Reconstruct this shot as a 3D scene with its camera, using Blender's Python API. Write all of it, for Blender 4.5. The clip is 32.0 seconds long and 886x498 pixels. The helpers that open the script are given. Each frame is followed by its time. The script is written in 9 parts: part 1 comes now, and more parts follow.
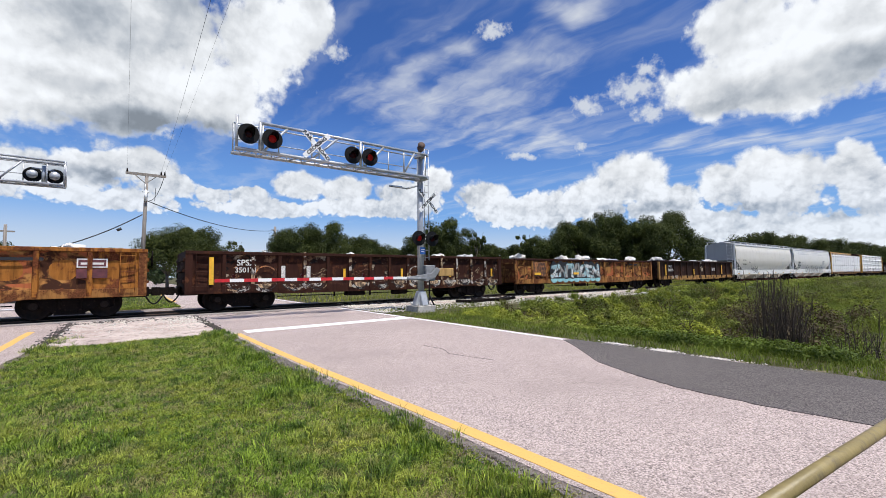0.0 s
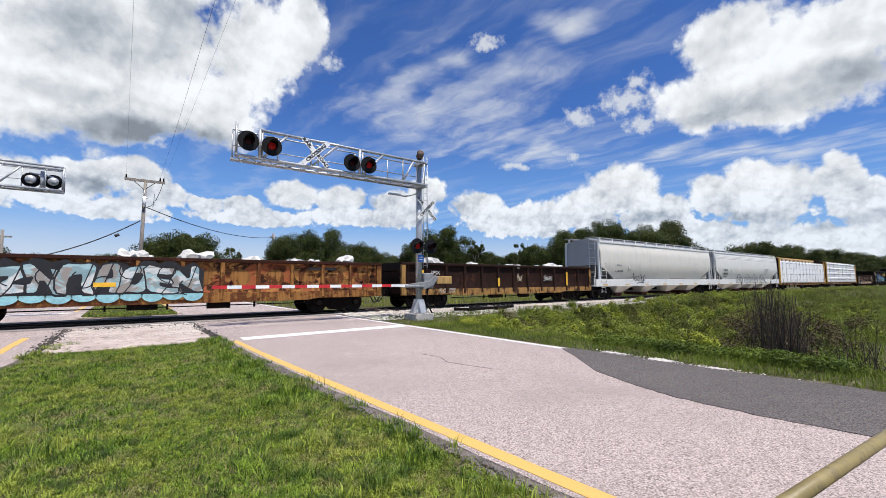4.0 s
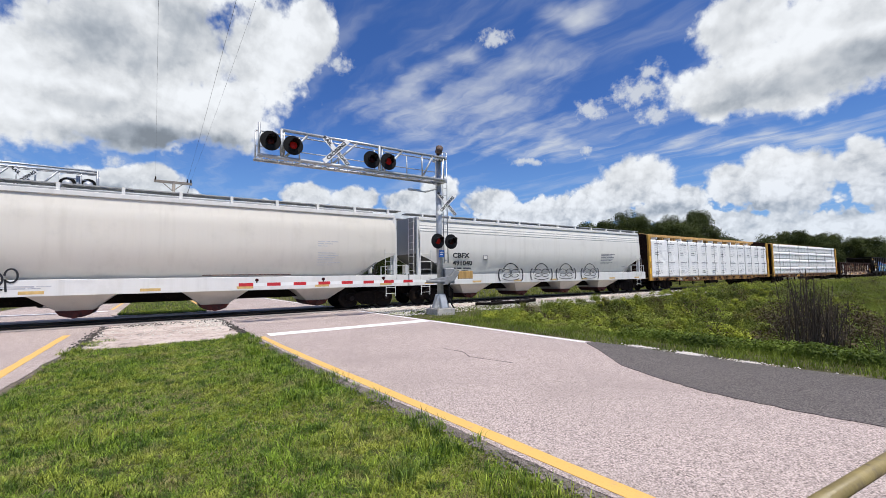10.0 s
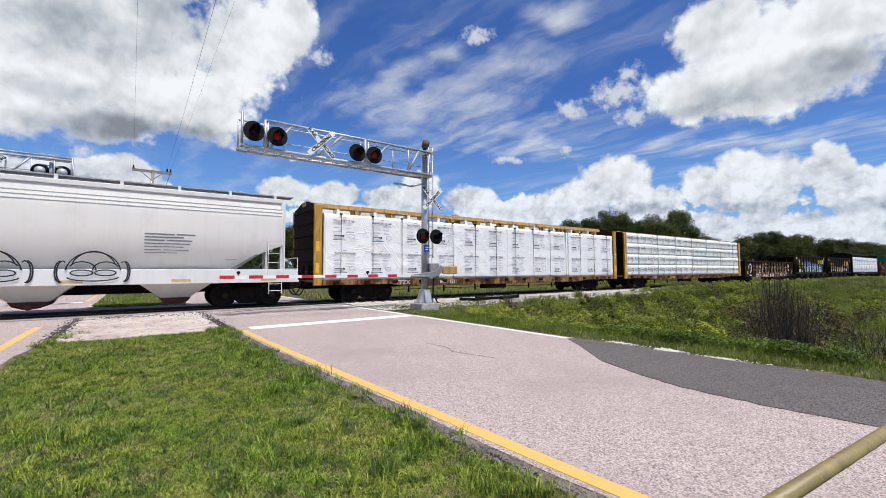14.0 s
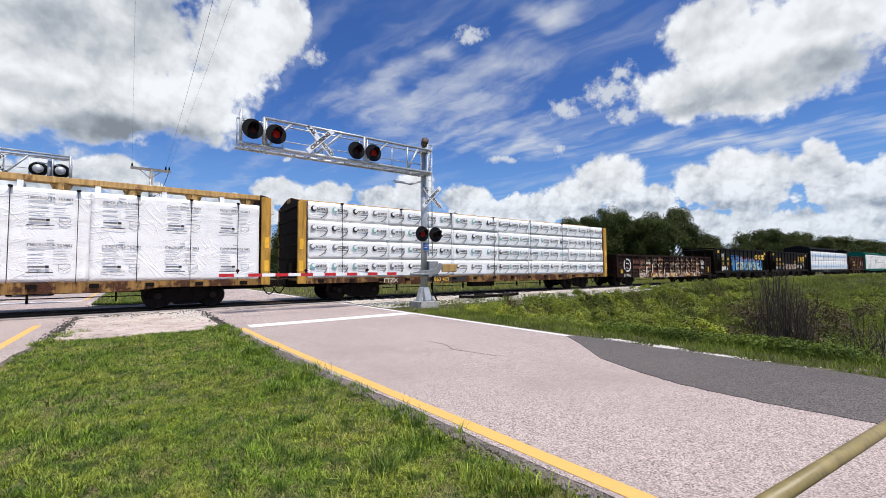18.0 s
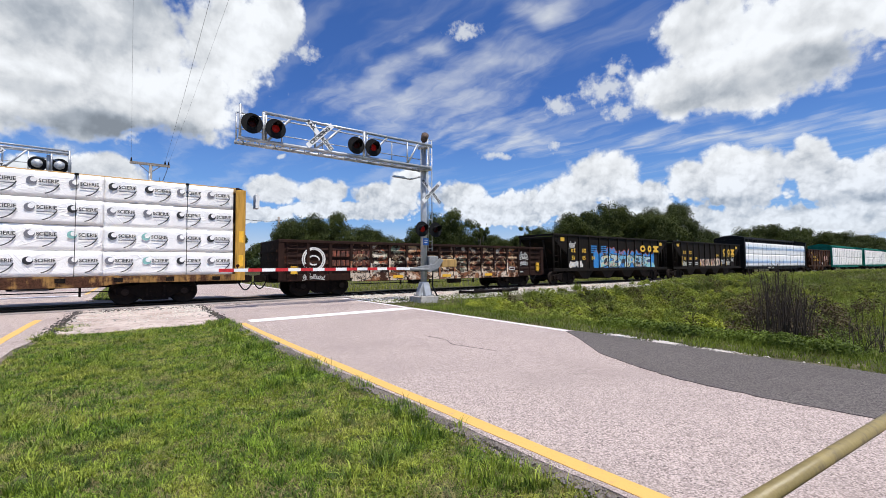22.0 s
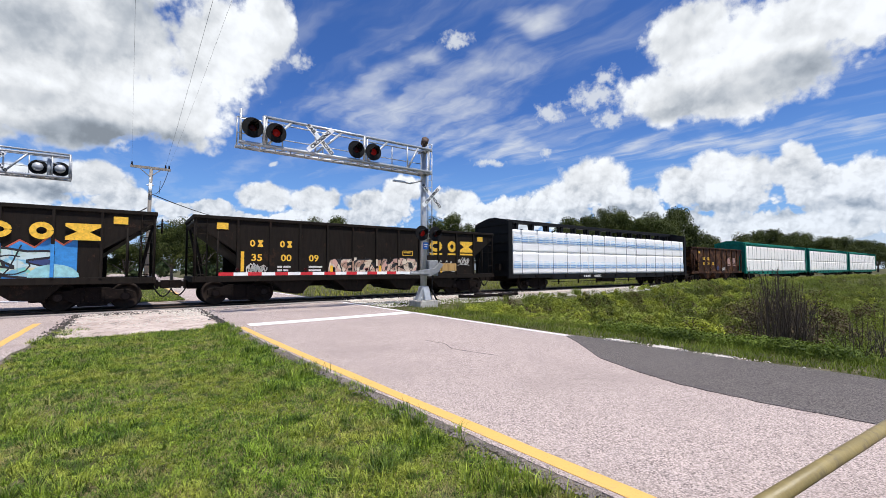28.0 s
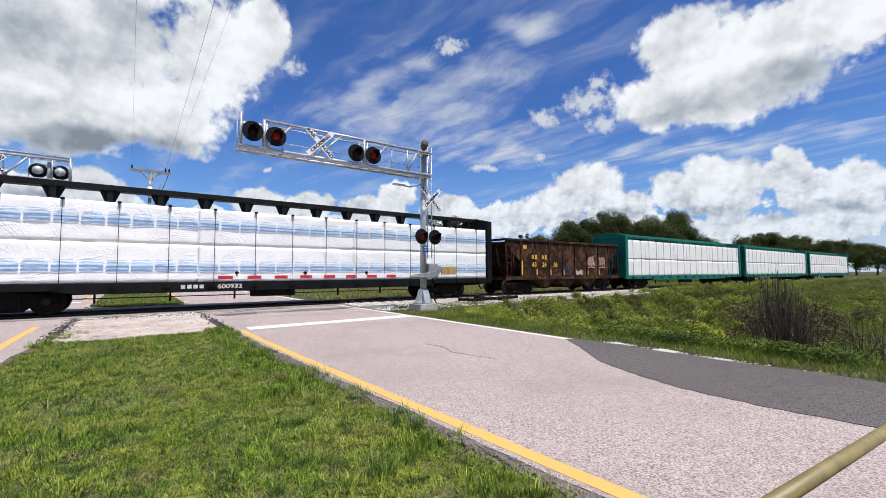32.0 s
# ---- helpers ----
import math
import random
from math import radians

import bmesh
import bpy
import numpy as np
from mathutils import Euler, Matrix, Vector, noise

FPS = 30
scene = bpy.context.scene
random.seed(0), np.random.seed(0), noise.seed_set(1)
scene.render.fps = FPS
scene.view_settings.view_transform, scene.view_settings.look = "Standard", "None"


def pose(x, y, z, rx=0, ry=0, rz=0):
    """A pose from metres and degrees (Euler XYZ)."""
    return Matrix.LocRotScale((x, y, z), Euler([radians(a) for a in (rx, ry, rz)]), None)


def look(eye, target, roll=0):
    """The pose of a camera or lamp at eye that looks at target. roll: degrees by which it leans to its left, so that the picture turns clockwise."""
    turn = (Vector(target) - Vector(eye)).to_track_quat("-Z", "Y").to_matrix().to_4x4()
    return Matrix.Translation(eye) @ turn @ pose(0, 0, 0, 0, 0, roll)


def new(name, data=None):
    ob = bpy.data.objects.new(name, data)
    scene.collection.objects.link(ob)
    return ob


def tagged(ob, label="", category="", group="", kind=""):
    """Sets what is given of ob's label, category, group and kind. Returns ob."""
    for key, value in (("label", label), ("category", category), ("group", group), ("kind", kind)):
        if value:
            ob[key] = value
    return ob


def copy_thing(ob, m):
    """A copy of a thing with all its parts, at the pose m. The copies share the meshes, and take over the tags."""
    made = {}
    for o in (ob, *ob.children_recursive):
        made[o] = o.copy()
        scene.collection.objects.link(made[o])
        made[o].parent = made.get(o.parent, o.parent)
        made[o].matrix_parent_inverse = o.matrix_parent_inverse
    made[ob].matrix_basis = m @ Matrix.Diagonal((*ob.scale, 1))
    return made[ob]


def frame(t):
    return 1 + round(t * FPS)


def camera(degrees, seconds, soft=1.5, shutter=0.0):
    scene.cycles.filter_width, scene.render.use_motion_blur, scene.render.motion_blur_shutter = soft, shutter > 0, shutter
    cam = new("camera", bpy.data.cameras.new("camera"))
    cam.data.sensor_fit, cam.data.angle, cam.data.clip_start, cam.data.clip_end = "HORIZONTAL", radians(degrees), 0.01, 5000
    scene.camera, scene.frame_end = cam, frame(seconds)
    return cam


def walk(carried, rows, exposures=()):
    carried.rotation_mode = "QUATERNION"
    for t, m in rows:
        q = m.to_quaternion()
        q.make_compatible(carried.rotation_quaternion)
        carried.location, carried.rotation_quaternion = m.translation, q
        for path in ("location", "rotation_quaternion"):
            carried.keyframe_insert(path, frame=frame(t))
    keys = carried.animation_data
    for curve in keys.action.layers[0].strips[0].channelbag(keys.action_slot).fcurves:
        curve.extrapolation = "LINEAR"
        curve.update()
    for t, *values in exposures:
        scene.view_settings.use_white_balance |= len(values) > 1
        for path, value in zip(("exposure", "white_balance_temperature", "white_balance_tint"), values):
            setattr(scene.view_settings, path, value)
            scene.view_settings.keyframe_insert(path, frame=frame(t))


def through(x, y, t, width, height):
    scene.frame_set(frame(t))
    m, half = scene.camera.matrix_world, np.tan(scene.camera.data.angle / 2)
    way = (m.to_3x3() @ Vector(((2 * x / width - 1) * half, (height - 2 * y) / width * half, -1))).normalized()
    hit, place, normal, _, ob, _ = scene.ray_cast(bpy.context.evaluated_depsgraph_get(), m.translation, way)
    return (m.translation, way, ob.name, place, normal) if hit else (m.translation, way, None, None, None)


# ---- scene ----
# Units: metres. The road runs along +y, the railway along x; the phone is held 1.4 m over the road at the origin.
EYE = (0.0, 0.0, 1.40)
cam = camera(92.57, 32.0, 0.65)
# seconds, heading (degrees from +x), tilt up, lean
TURNS = [
    (0, 53.29, 3.46, -0.63), (0.5, 53.26, 3.58, -0.65), (1, 53.14, 3.72, -0.62), (1.5, 53.06, 3.89, -0.56), (2, 53.05, 4.08, -0.49),
    (2.5, 53.06, 4.29, -0.43), (3, 53.10, 4.48, -0.32), (3.5, 53.09, 4.56, -0.31), (5.5, 52.82, 4.18, -0.40), (6, 52.83, 4.07, -0.52),
    (6.5, 52.82, 4.00, -0.58), (7, 52.85, 4.00, -0.62), (7.5, 52.90, 4.04, -0.54), (8, 53.06, 4.07, -0.50), (8.5, 53.52, 4.09, -0.50),
    (9, 54.25, 4.09, -0.65), (9.5, 55.15, 4.04, -0.83), (10, 55.86, 3.87, -1.05), (10.5, 56.12, 3.64, -1.26), (11, 55.93, 3.40, -1.30),
    (11.5, 55.51, 3.19, -1.16), (12, 55.10, 3.07, -1.01), (12.5, 54.70, 3.05, -0.73), (13, 54.35, 3.10, -0.57), (13.5, 54.05, 3.16, -0.37),
    (14, 53.83, 3.19, -0.30), (14.5, 53.72, 3.20, -0.29), (16.5, 53.67, 2.95, -0.41), (17, 53.72, 2.91, -0.39), (17.5, 53.78, 2.90, -0.40),
    (18, 53.74, 2.89, -0.39), (18.5, 53.60, 2.85, -0.36), (19, 53.46, 2.76, -0.37), (19.5, 53.36, 2.61, -0.37), (20, 53.33, 2.45, -0.34),
    (20.5, 53.43, 2.35, -0.27), (21, 53.54, 2.31, -0.24), (21.5, 53.66, 2.30, -0.26), (22, 53.73, 2.24, -0.32), (22.5, 53.73, 2.20, -0.41),
    (23, 53.69, 2.22, -0.39), (23.5, 53.60, 2.36, -0.33), (24, 53.49, 2.60, -0.29), (24.5, 53.44, 2.82, -0.25), (25, 53.40, 2.95, -0.21),
    (25.5, 53.39, 2.96, -0.15), (27.5, 53.66, 2.84, -0.10), (28, 53.71, 2.81, -0.20), (28.5, 53.73, 2.75, -0.27), (29, 53.75, 2.70, -0.25),
    (29.5, 53.74, 2.69, -0.24), (30, 53.73, 2.70, -0.20), (30.5, 53.75, 2.82, -0.21), (31, 53.77, 2.96, -0.27), (31.5, 53.73, 3.13, -0.25),
    (32, 53.67, 3.25, -0.22),
]


def aim(yaw, tilt, lean):
    a, b = radians(yaw), radians(tilt)
    way = Vector((math.cos(a) * math.cos(b), math.sin(a) * math.cos(b), math.sin(b)))
    return look(EYE, Vector(EYE) + way * 10, lean)


walk(cam, [(t, aim(a, b, c)) for t, a, b, c in TURNS], [(0.0, 0.03), (8.0, 0.03), (10.0, -0.04), (13.0, -0.03), (17.0, -0.02), (22.0, 0.02), (24.0, 0.08), (29.0, 0.08), (31.0, 0.04), (32.0, 0.0)])

# ---- light ----
SUN_EL, SUN_AZ = 67.0, -86.0          # the sun stands high behind the camera
sun_way = Vector((math.cos(radians(SUN_EL)) * math.cos(radians(SUN_AZ)), math.cos(radians(SUN_EL)) * math.sin(radians(SUN_AZ)), math.sin(radians(SUN_EL))))
sun = new("sun", bpy.data.lights.new("sun", "SUN"))
sun.data.energy, sun.data.angle, sun.data.color = 5.0, radians(0.53), (1.0, 0.955, 0.89)
sun.matrix_world = look(sun_way * 100, (0, 0, 0))
scene.view_settings.exposure = 0.0

world = bpy.data.worlds.new("world")
scene.world = world
world.use_nodes = True
wn = world.node_tree
sky = wn.nodes.new("ShaderNodeTexSky")
sky.sky_type, sky.sun_disc = "NISHITA", False
sky.sun_elevation, sky.sun_rotation = radians(SUN_EL), radians(90 - SUN_AZ)
sky.air_density, sky.dust_density, sky.ozone_density = 1.0, 0.6, 2.5
deep = wn.nodes.new("ShaderNodeMix")          # the clear, deep blue of washed summer air
deep.data_type, deep.blend_type = "RGBA", "MULTIPLY"
deep.inputs[0].default_value, deep.inputs[7].default_value = 1.0, (0.50, 0.82, 1.42, 1)
wn.links.new(sky.outputs[0], deep.inputs[6])
wn.links.new(deep.outputs[2], wn.nodes["Background"].inputs["Color"])
wn.nodes["Background"].inputs["Strength"].default_value = 0.09

# ---- node helpers ----


class Tree:
    """Short writing of node trees."""

    def __init__(self, name):
        self.mat = bpy.data.materials.new(name)
        self.mat.use_nodes = True
        self.t = self.mat.node_tree
        self.t.nodes.clear()

    def put(self, node, socket, value):
        if isinstance(value, bpy.types.NodeSocket):
            self.t.links.new(value, node.inputs[socket])
        else:
            if isinstance(value, tuple) and len(value) == 3 and node.inputs[socket].type == "RGBA":
                value = (*value, 1)
            node.inputs[socket].default_value = value

    def node(self, kind, ins=(), out=0, **props):
        n = self.t.nodes.new("ShaderNode" + kind)
        if "operation" in props:
            n.operation = props["operation"]
        if "use_clamp" in props:
            n.use_clamp = props["use_clamp"]
        if "interpolation_type" in props:
            n.interpolation_type = props["interpolation_type"]
        for k, v in dict(ins).items():
            self.put(n, k, v)
        return n.outputs[out] if len(n.outputs) else n

    def math(self, op, a, b=0.0, c=0.0, clamp=False):
        return self.node("Math", {0: a, 1: b, 2: c}, operation=op, use_clamp=clamp)

    def noise(self, vec, scale, detail=4, rough=0.55, out=0, distortion=0.0):
        return self.node("TexNoise", {"Vector": vec, "Scale": scale, "Detail": detail, "Roughness": rough, "Distortion": distortion}, out)

    def ramp(self, v, a, b, lo=0.0, hi=1.0, soft=True):
        return self.node("MapRange", {0: v, 1: a, 2: b, 3: lo, 4: hi}, interpolation_type="SMOOTHSTEP" if soft else "LINEAR")

    def mix(self, f, a, b, blend="MIX"):
        n = self.t.nodes.new("ShaderNodeMix")
        n.data_type, n.blend_type = "RGBA", blend
        self.put(n, 0, f), self.put(n, 6, a), self.put(n, 7, b)
        return n.outputs[2]

    def scaled(self, vec, s):
        return self.node("VectorMath", {0: vec, 1: s}, operation="MULTIPLY")

    def coords(self, which="Object"):
        return self.node("TexCoord", (), which)

    def done(self, colour, rough=0.6, metal=0.0, height=None, bump=0.2, dist=0.02, spec=0.5, **more):
        ins = {"Base Color": colour, "Roughness": rough, "Metallic": metal, "Specular IOR Level": spec}
        ins.update({k.replace("_", " "): v for k, v in more.items()})
        if height is not None:
            ins["Normal"] = self.node("Bump", {"Height": height, "Strength": bump, "Distance": dist})
        b = self.node("BsdfPrincipled", ins)
        self.node("OutputMaterial", {0: b})
        return self.mat


def plain(name, c, rough=0.6, metal=0.0, vary=0.25, scale=3.0, fine=45.0, bump=0.15, dist=0.01, streak=(1, 1, 1), dirt=None, dirt_amount=0.5, spec=0.5, by_part=0.0):
    """A painted or natural surface: patches, fine grain, optional dirt in a second colour, a slight shift from part to part."""
    t = Tree(name)
    p = t.coords()
    if by_part:
        r = t.node("ObjectInfo", (), "Random")
        p = t.node("VectorMath", {0: p, 1: t.node("CombineXYZ", {0: t.math("MULTIPLY", r, 37.0), 1: t.math("MULTIPLY", r, 91.0), 2: r})}, operation="ADD")
    a = t.noise(t.scaled(p, streak), scale, 5, 0.6)
    b = t.noise(p, fine, 3, 0.6)
    lo, hi = tuple(x * (1 - vary) for x in c), tuple(min(1, x * (1 + vary)) for x in c)
    col = t.mix(t.ramp(a, 0.3, 0.7), lo, hi)
    col = t.mix(t.ramp(b, 0.35, 0.75, 0, vary), col, tuple(x * 0.6 for x in c))
    if dirt:
        d = t.noise(t.scaled(p, streak), scale * 1.7, 6, 0.65)
        col = t.mix(t.ramp(d, 0.62 - 0.3 * dirt_amount, 0.78 - 0.2 * dirt_amount), col, dirt)
    if by_part:
        col = t.mix(by_part, col, t.mix(r, tuple(x * 0.55 for x in c), tuple(min(1, x * 1.4) for x in c)))
    ro = t.ramp(a, 0.2, 0.8, max(0.05, rough - 0.12), min(1, rough + 0.12))
    return t.done(col, ro, metal, b, bump, dist, spec)


def rusty(name, paint, rust, amount, streaks=True, rough=0.75):
    """Old freight car paint: paint, rust breaking through, dark vertical streaks and dust."""
    t = Tree(name)
    p = t.coords()
    r = t.node("ObjectInfo", (), "Random")
    p = t.node("VectorMath", {0: p, 1: t.node("CombineXYZ", {0: t.math("MULTIPLY", r, 23.0), 1: 0.0, 2: t.math("MULTIPLY", r, 5.0)})}, operation="ADD")
    big = t.noise(p, 1.3, 6, 0.68)
    mid = t.noise(t.scaled(p, (5, 5, 0.8)), 1.6, 5, 0.6)
    fine = t.noise(p, 30, 5, 0.65)
    base = t.mix(t.ramp(mid, 0.35, 0.7), paint, tuple(x * 0.62 for x in paint))
    rusted = t.mix(t.ramp(fine, 0.35, 0.65), rust, tuple(x * 0.45 for x in rust))
    m = t.ramp(t.math("ADD", t.math("MULTIPLY", big, 0.75), t.math("MULTIPLY", mid, 0.25)), 0.66 - 0.35 * amount, 0.72 - 0.3 * amount)
    col = t.mix(m, base, rusted)
    if streaks:
        s = t.noise(t.scaled(p, (9, 9, 0.35)), 1.0, 4, 0.6)
        col = t.mix(t.ramp(s, 0.56, 0.75, 0, 0.6), col, tuple(x * 0.35 for x in rust))
    return t.done(col, t.ramp(fine, 0.2, 0.8, rough - 0.1, min(1, rough + 0.15)), 0.0, t.math("ADD", fine, m), 0.25, 0.006, 0.12)


def leafy(name, dark, light, gloss=0.45, through=0.24, dry=None, size=0.3):
    """Leaves and blades: colour shifts from piece to piece and from patch to patch, some light passes through."""
    t = Tree(name)
    r = t.node("NewGeometry", (), "Random Per Island")
    p = t.coords()
    f = t.math("ADD", t.math("MULTIPLY", r, 0.5), t.ramp(t.noise(p, size, 5, 0.62), 0.34, 0.66, 0, 0.5))
    col = t.mix(f, dark, light)
    if dry:
        col = t.mix(t.ramp(t.noise(p, size * 1.9, 5, 0.65), 0.50, 0.66, 0, 0.8), col, t.mix(r, tuple(x * 0.45 for x in dry), dry))
    b = t.node("BsdfPrincipled", {"Base Color": col, "Roughness": max(0.6, gloss), "Specular IOR Level": 0.16})
    tr = t.node("BsdfTranslucent", {"Color": t.mix(0.35, col, light)})
    m = t.node("MixShader", {0: through, 1: b, 2: tr})
    t.node("OutputMaterial", {0: m})
    return t.mat


# ---- materials ----
M = {}
M["steel"] = plain("galvanized_steel", (0.52, 0.53, 0.54), 0.42, 0.55, 0.14, 5, 60, 0.05)
M["alu"] = plain("aluminium_paint", (0.46, 0.47, 0.48), 0.42, 0.45, 0.12, 5, 60, 0.05)
M["dull_grey"] = plain("dull_grey_steel", (0.25, 0.255, 0.26), 0.6, 0.1, 0.2, 5, 50, 0.08)
M["black"] = plain("black_enamel", (0.010, 0.010, 0.011), 0.7, 0, 0.3, 6, 80, 0.06, spec=0.15)
M["iron"] = plain("grimy_cast_iron", (0.011, 0.008, 0.007), 0.85, 0.0, 0.4, 7, 50, 0.3, 0.01, dirt=(0.04, 0.025, 0.018), dirt_amount=0.22, spec=0.10)
M["wheel"] = plain("wheel_steel", (0.022, 0.015, 0.012), 0.75, 0.0, 0.4, 9, 60, 0.2, spec=0.2)
M["tread"] = plain("polished_tread", (0.32, 0.31, 0.30), 0.3, 0.9, 0.15, 9, 70, 0.05)
M["white"] = plain("white_paint", (0.80, 0.80, 0.78), 0.5, 0, 0.06, 3, 60, 0.05)
M["signwhite"] = plain("sign_white", (0.82, 0.82, 0.80), 0.4, 0, 0.05, 4, 50, 0.03)
M["red"] = plain("red_reflective", (0.52, 0.02, 0.025), 0.4, 0, 0.15, 8, 60, 0.04)
M["yellow"] = plain("yellow_reflective", (0.82, 0.46, 0.03), 0.45, 0, 0.12, 8, 60, 0.04)
M["amber"] = plain("amber_tape", (0.62, 0.42, 0.15), 0.45, 0, 0.12, 8, 60, 0.04)
M["ink"] = plain("black_lettering", (0.02, 0.02, 0.022), 0.6, 0, 0.2, 9, 60, 0.03)
M["chalk"] = plain("white_lettering", (0.62, 0.6, 0.56), 0.7, 0, 0.3, 14, 70, 0.03, dirt=(0.1, 0.07, 0.05), dirt_amount=0.25)
M["gold"] = plain("yellow_lettering", (0.80, 0.47, 0.04), 0.6, 0, 0.2, 10, 60, 0.03, dirt=(0.2, 0.12, 0.05), dirt_amount=0.15)
M["blue"] = plain("blue_sign", (0.03, 0.16, 0.55), 0.45, 0, 0.1)
M["green_sign"] = plain("green_sign", (0.01, 0.22, 0.1), 0.45, 0, 0.1)
M["concrete"] = plain("concrete", (0.42, 0.40, 0.37), 0.9, 0, 0.2, 2.2, 40, 0.3, dirt=(0.2, 0.18, 0.16), dirt_amount=0.3)
M["wood"] = plain("weathered_pole", (0.25, 0.22, 0.19), 0.9, 0, 0.3, 2, 30, 0.4, 0.01, (6, 6, 0.4))
M["rail"] = plain("rusty_rail", (0.10, 0.065, 0.05), 0.8, 0.1, 0.3, 6, 50, 0.2)
M["wire"] = plain("cable", (0.03, 0.03, 0.032), 0.6, 0, 0.1)
M["rod"] = plain("faded_yellow_pipe", (0.26, 0.20, 0.075), 0.5, 0.0, 0.22, 8, 50, 0.2, dirt=(0.13, 0.10, 0.06), dirt_amount=0.35)
M["limestone"] = plain("pale_limestone", (0.62, 0.57, 0.50), 0.95, 0, 0.22, 3, 40, 0.4, 0.02, by_part=0.25)
M["debris"] = plain("broken_concrete", (0.66, 0.63, 0.58), 0.95, 0, 0.25, 2, 20, 0.5, 0.03)
M["bark"] = plain("oak_bark", (0.12, 0.10, 0.08), 0.95, 0, 0.3, 3, 30, 0.6, 0.03, (5, 5, 0.7))
M["leaf"] = leafy("oak_leaves", (0.008, 0.014, 0.004), (0.092, 0.112, 0.025))
M["leaf_far"] = leafy("far_leaves", (0.012, 0.024, 0.010), (0.06, 0.085, 0.032))
M["weed"] = leafy("weed_leaves", (0.020, 0.036, 0.005), (0.36, 0.42, 0.06), dry=(0.20, 0.17, 0.06))
M["grass"] = leafy("lawn_blades", (0.045, 0.08, 0.010), (0.46, 0.47, 0.09), 0.5, 0.35)


def turf_blades():
    """Lawn blades: green, yellow-green and straw zones, each blade a little different."""
    t = Tree("turf_blades")
    r = t.node("NewGeometry", (), "Random Per Island")
    p = t.coords()
    zone, spot, burn = t.noise(p, 0.9, 5, 0.62), t.noise(p, 4.5, 5, 0.65), t.noise(p, 2.1, 5, 0.65)
    col = t.mix(t.ramp(r, 0.0, 0.95), (0.040, 0.085, 0.010), (0.36, 0.50, 0.055))
    pale = t.mix(r, (0.15, 0.165, 0.022), (0.66, 0.66, 0.13))
    col = t.mix(t.ramp(zone, 0.44, 0.64, 0.0, 0.75), col, pale)
    col = t.mix(t.ramp(spot, 0.46, 0.60, 0, 0.88), col, t.mix(r, (0.014, 0.036, 0.006), (0.12, 0.22, 0.028)))
    col = t.mix(t.math("MULTIPLY", t.ramp(burn, 0.52, 0.66, 0, 0.85), t.ramp(r, 0.25, 0.6)), col, (0.40, 0.33, 0.15))
    b = t.node("BsdfPrincipled", {"Base Color": col, "Roughness": 0.5, "Specular IOR Level": 0.25})
    tr = t.node("BsdfTranslucent", {"Color": col})
    t.node("OutputMaterial", {0: t.node("MixShader", {0: 0.3, 1: b, 2: tr})})
    return t.mat


M["turf"] = turf_blades()
M["straw"] = leafy("dry_blades", (0.22, 0.17, 0.08), (0.46, 0.38, 0.2), 0.7, 0.3)
M["twig"] = plain("dry_stems", (0.045, 0.032, 0.023), 0.95, 0, 0.3, 5, 40, 0.3)


def red_lens():
    t = Tree("signal_lens_lit")
    b = t.node("BsdfPrincipled", {"Base Color": (0.12, 0.004, 0.004), "Specular IOR Level": 0.15, "Roughness": 0.4, "Emission Color": (1.0, 0.03, 0.02), "Emission Strength": 0.06})
    t.node("OutputMaterial", {0: b})
    return t.mat


def glass():
    t = Tree("window_glass")
    b = t.node("BsdfPrincipled", {"Base Color": (0.02, 0.025, 0.03), "Roughness": 0.08, "Specular IOR Level": 0.8})
    t.node("OutputMaterial", {0: b})
    return t.mat


M["lens_lit"] = red_lens()
M["lens_dark"] = plain("signal_lens_dark", (0.030, 0.003, 0.003), 0.4, 0, 0.1, spec=0.12)
M["glass"] = glass()


def film_wrap(name, c, grey=0.12):
    """Lumber wrap: glossy woven plastic with creases and folds."""
    t = Tree(name)
    p = t.coords()
    r = t.node("ObjectInfo", (), "Random")
    p = t.node("VectorMath", {0: p, 1: t.node("CombineXYZ", {0: t.math("MULTIPLY", r, 31.0), 1: 0.0, 2: t.math("MULTIPLY", r, 11.0)})}, operation="ADD")
    a = t.noise(t.scaled(p, (0.7, 0.7, 1.6)), 2.2, 5, 0.55, distortion=1.3)
    crease = t.math("ABSOLUTE", t.math("SUBTRACT", a, 0.5))
    folds = t.ramp(crease, 0.0, 0.06)
    b = t.noise(p, 14, 4, 0.6)
    col = t.mix(t.ramp(b, 0.3, 0.75, 0, 0.5), c, tuple(x * (1 - grey) for x in c))
    h = t.math("ADD", t.math("MULTIPLY", folds, 0.22), t.math("MULTIPLY", b, 0.08))
    for angle, shift in ((0.75, 3.0), (-0.9, 17.0), (0.25, 41.0)):       # long pulled creases
        q = t.node("VectorRotate", {"Vector": p, "Axis": (0.0, 1.0, 0.0), "Angle": angle})
        q = t.node("VectorMath", {0: q, 1: (shift, 0.0, shift)}, operation="ADD")
        n = t.noise(t.scaled(q, (0.4, 0.4, 2.6)), 1.0, 2, 0.5, distortion=0.4)
        line = t.ramp(t.math("ABSOLUTE", t.math("SUBTRACT", n, 0.5)), 0.0, 0.028, 1.0, 0.0)
        h = t.math("ADD", h, t.math("MULTIPLY", line, t.ramp(t.noise(q, 0.7, 2), 0.46, 0.60, 0.0, 0.9)))
    return t.done(col, 0.42, 0.0, h, 0.38, 0.03, 0.5)


M["film"] = film_wrap("white_lumber_wrap", (0.92, 0.90, 0.875), 0.05)
M["film2"] = film_wrap("cream_lumber_wrap", (0.92, 0.88, 0.82), 0.08)


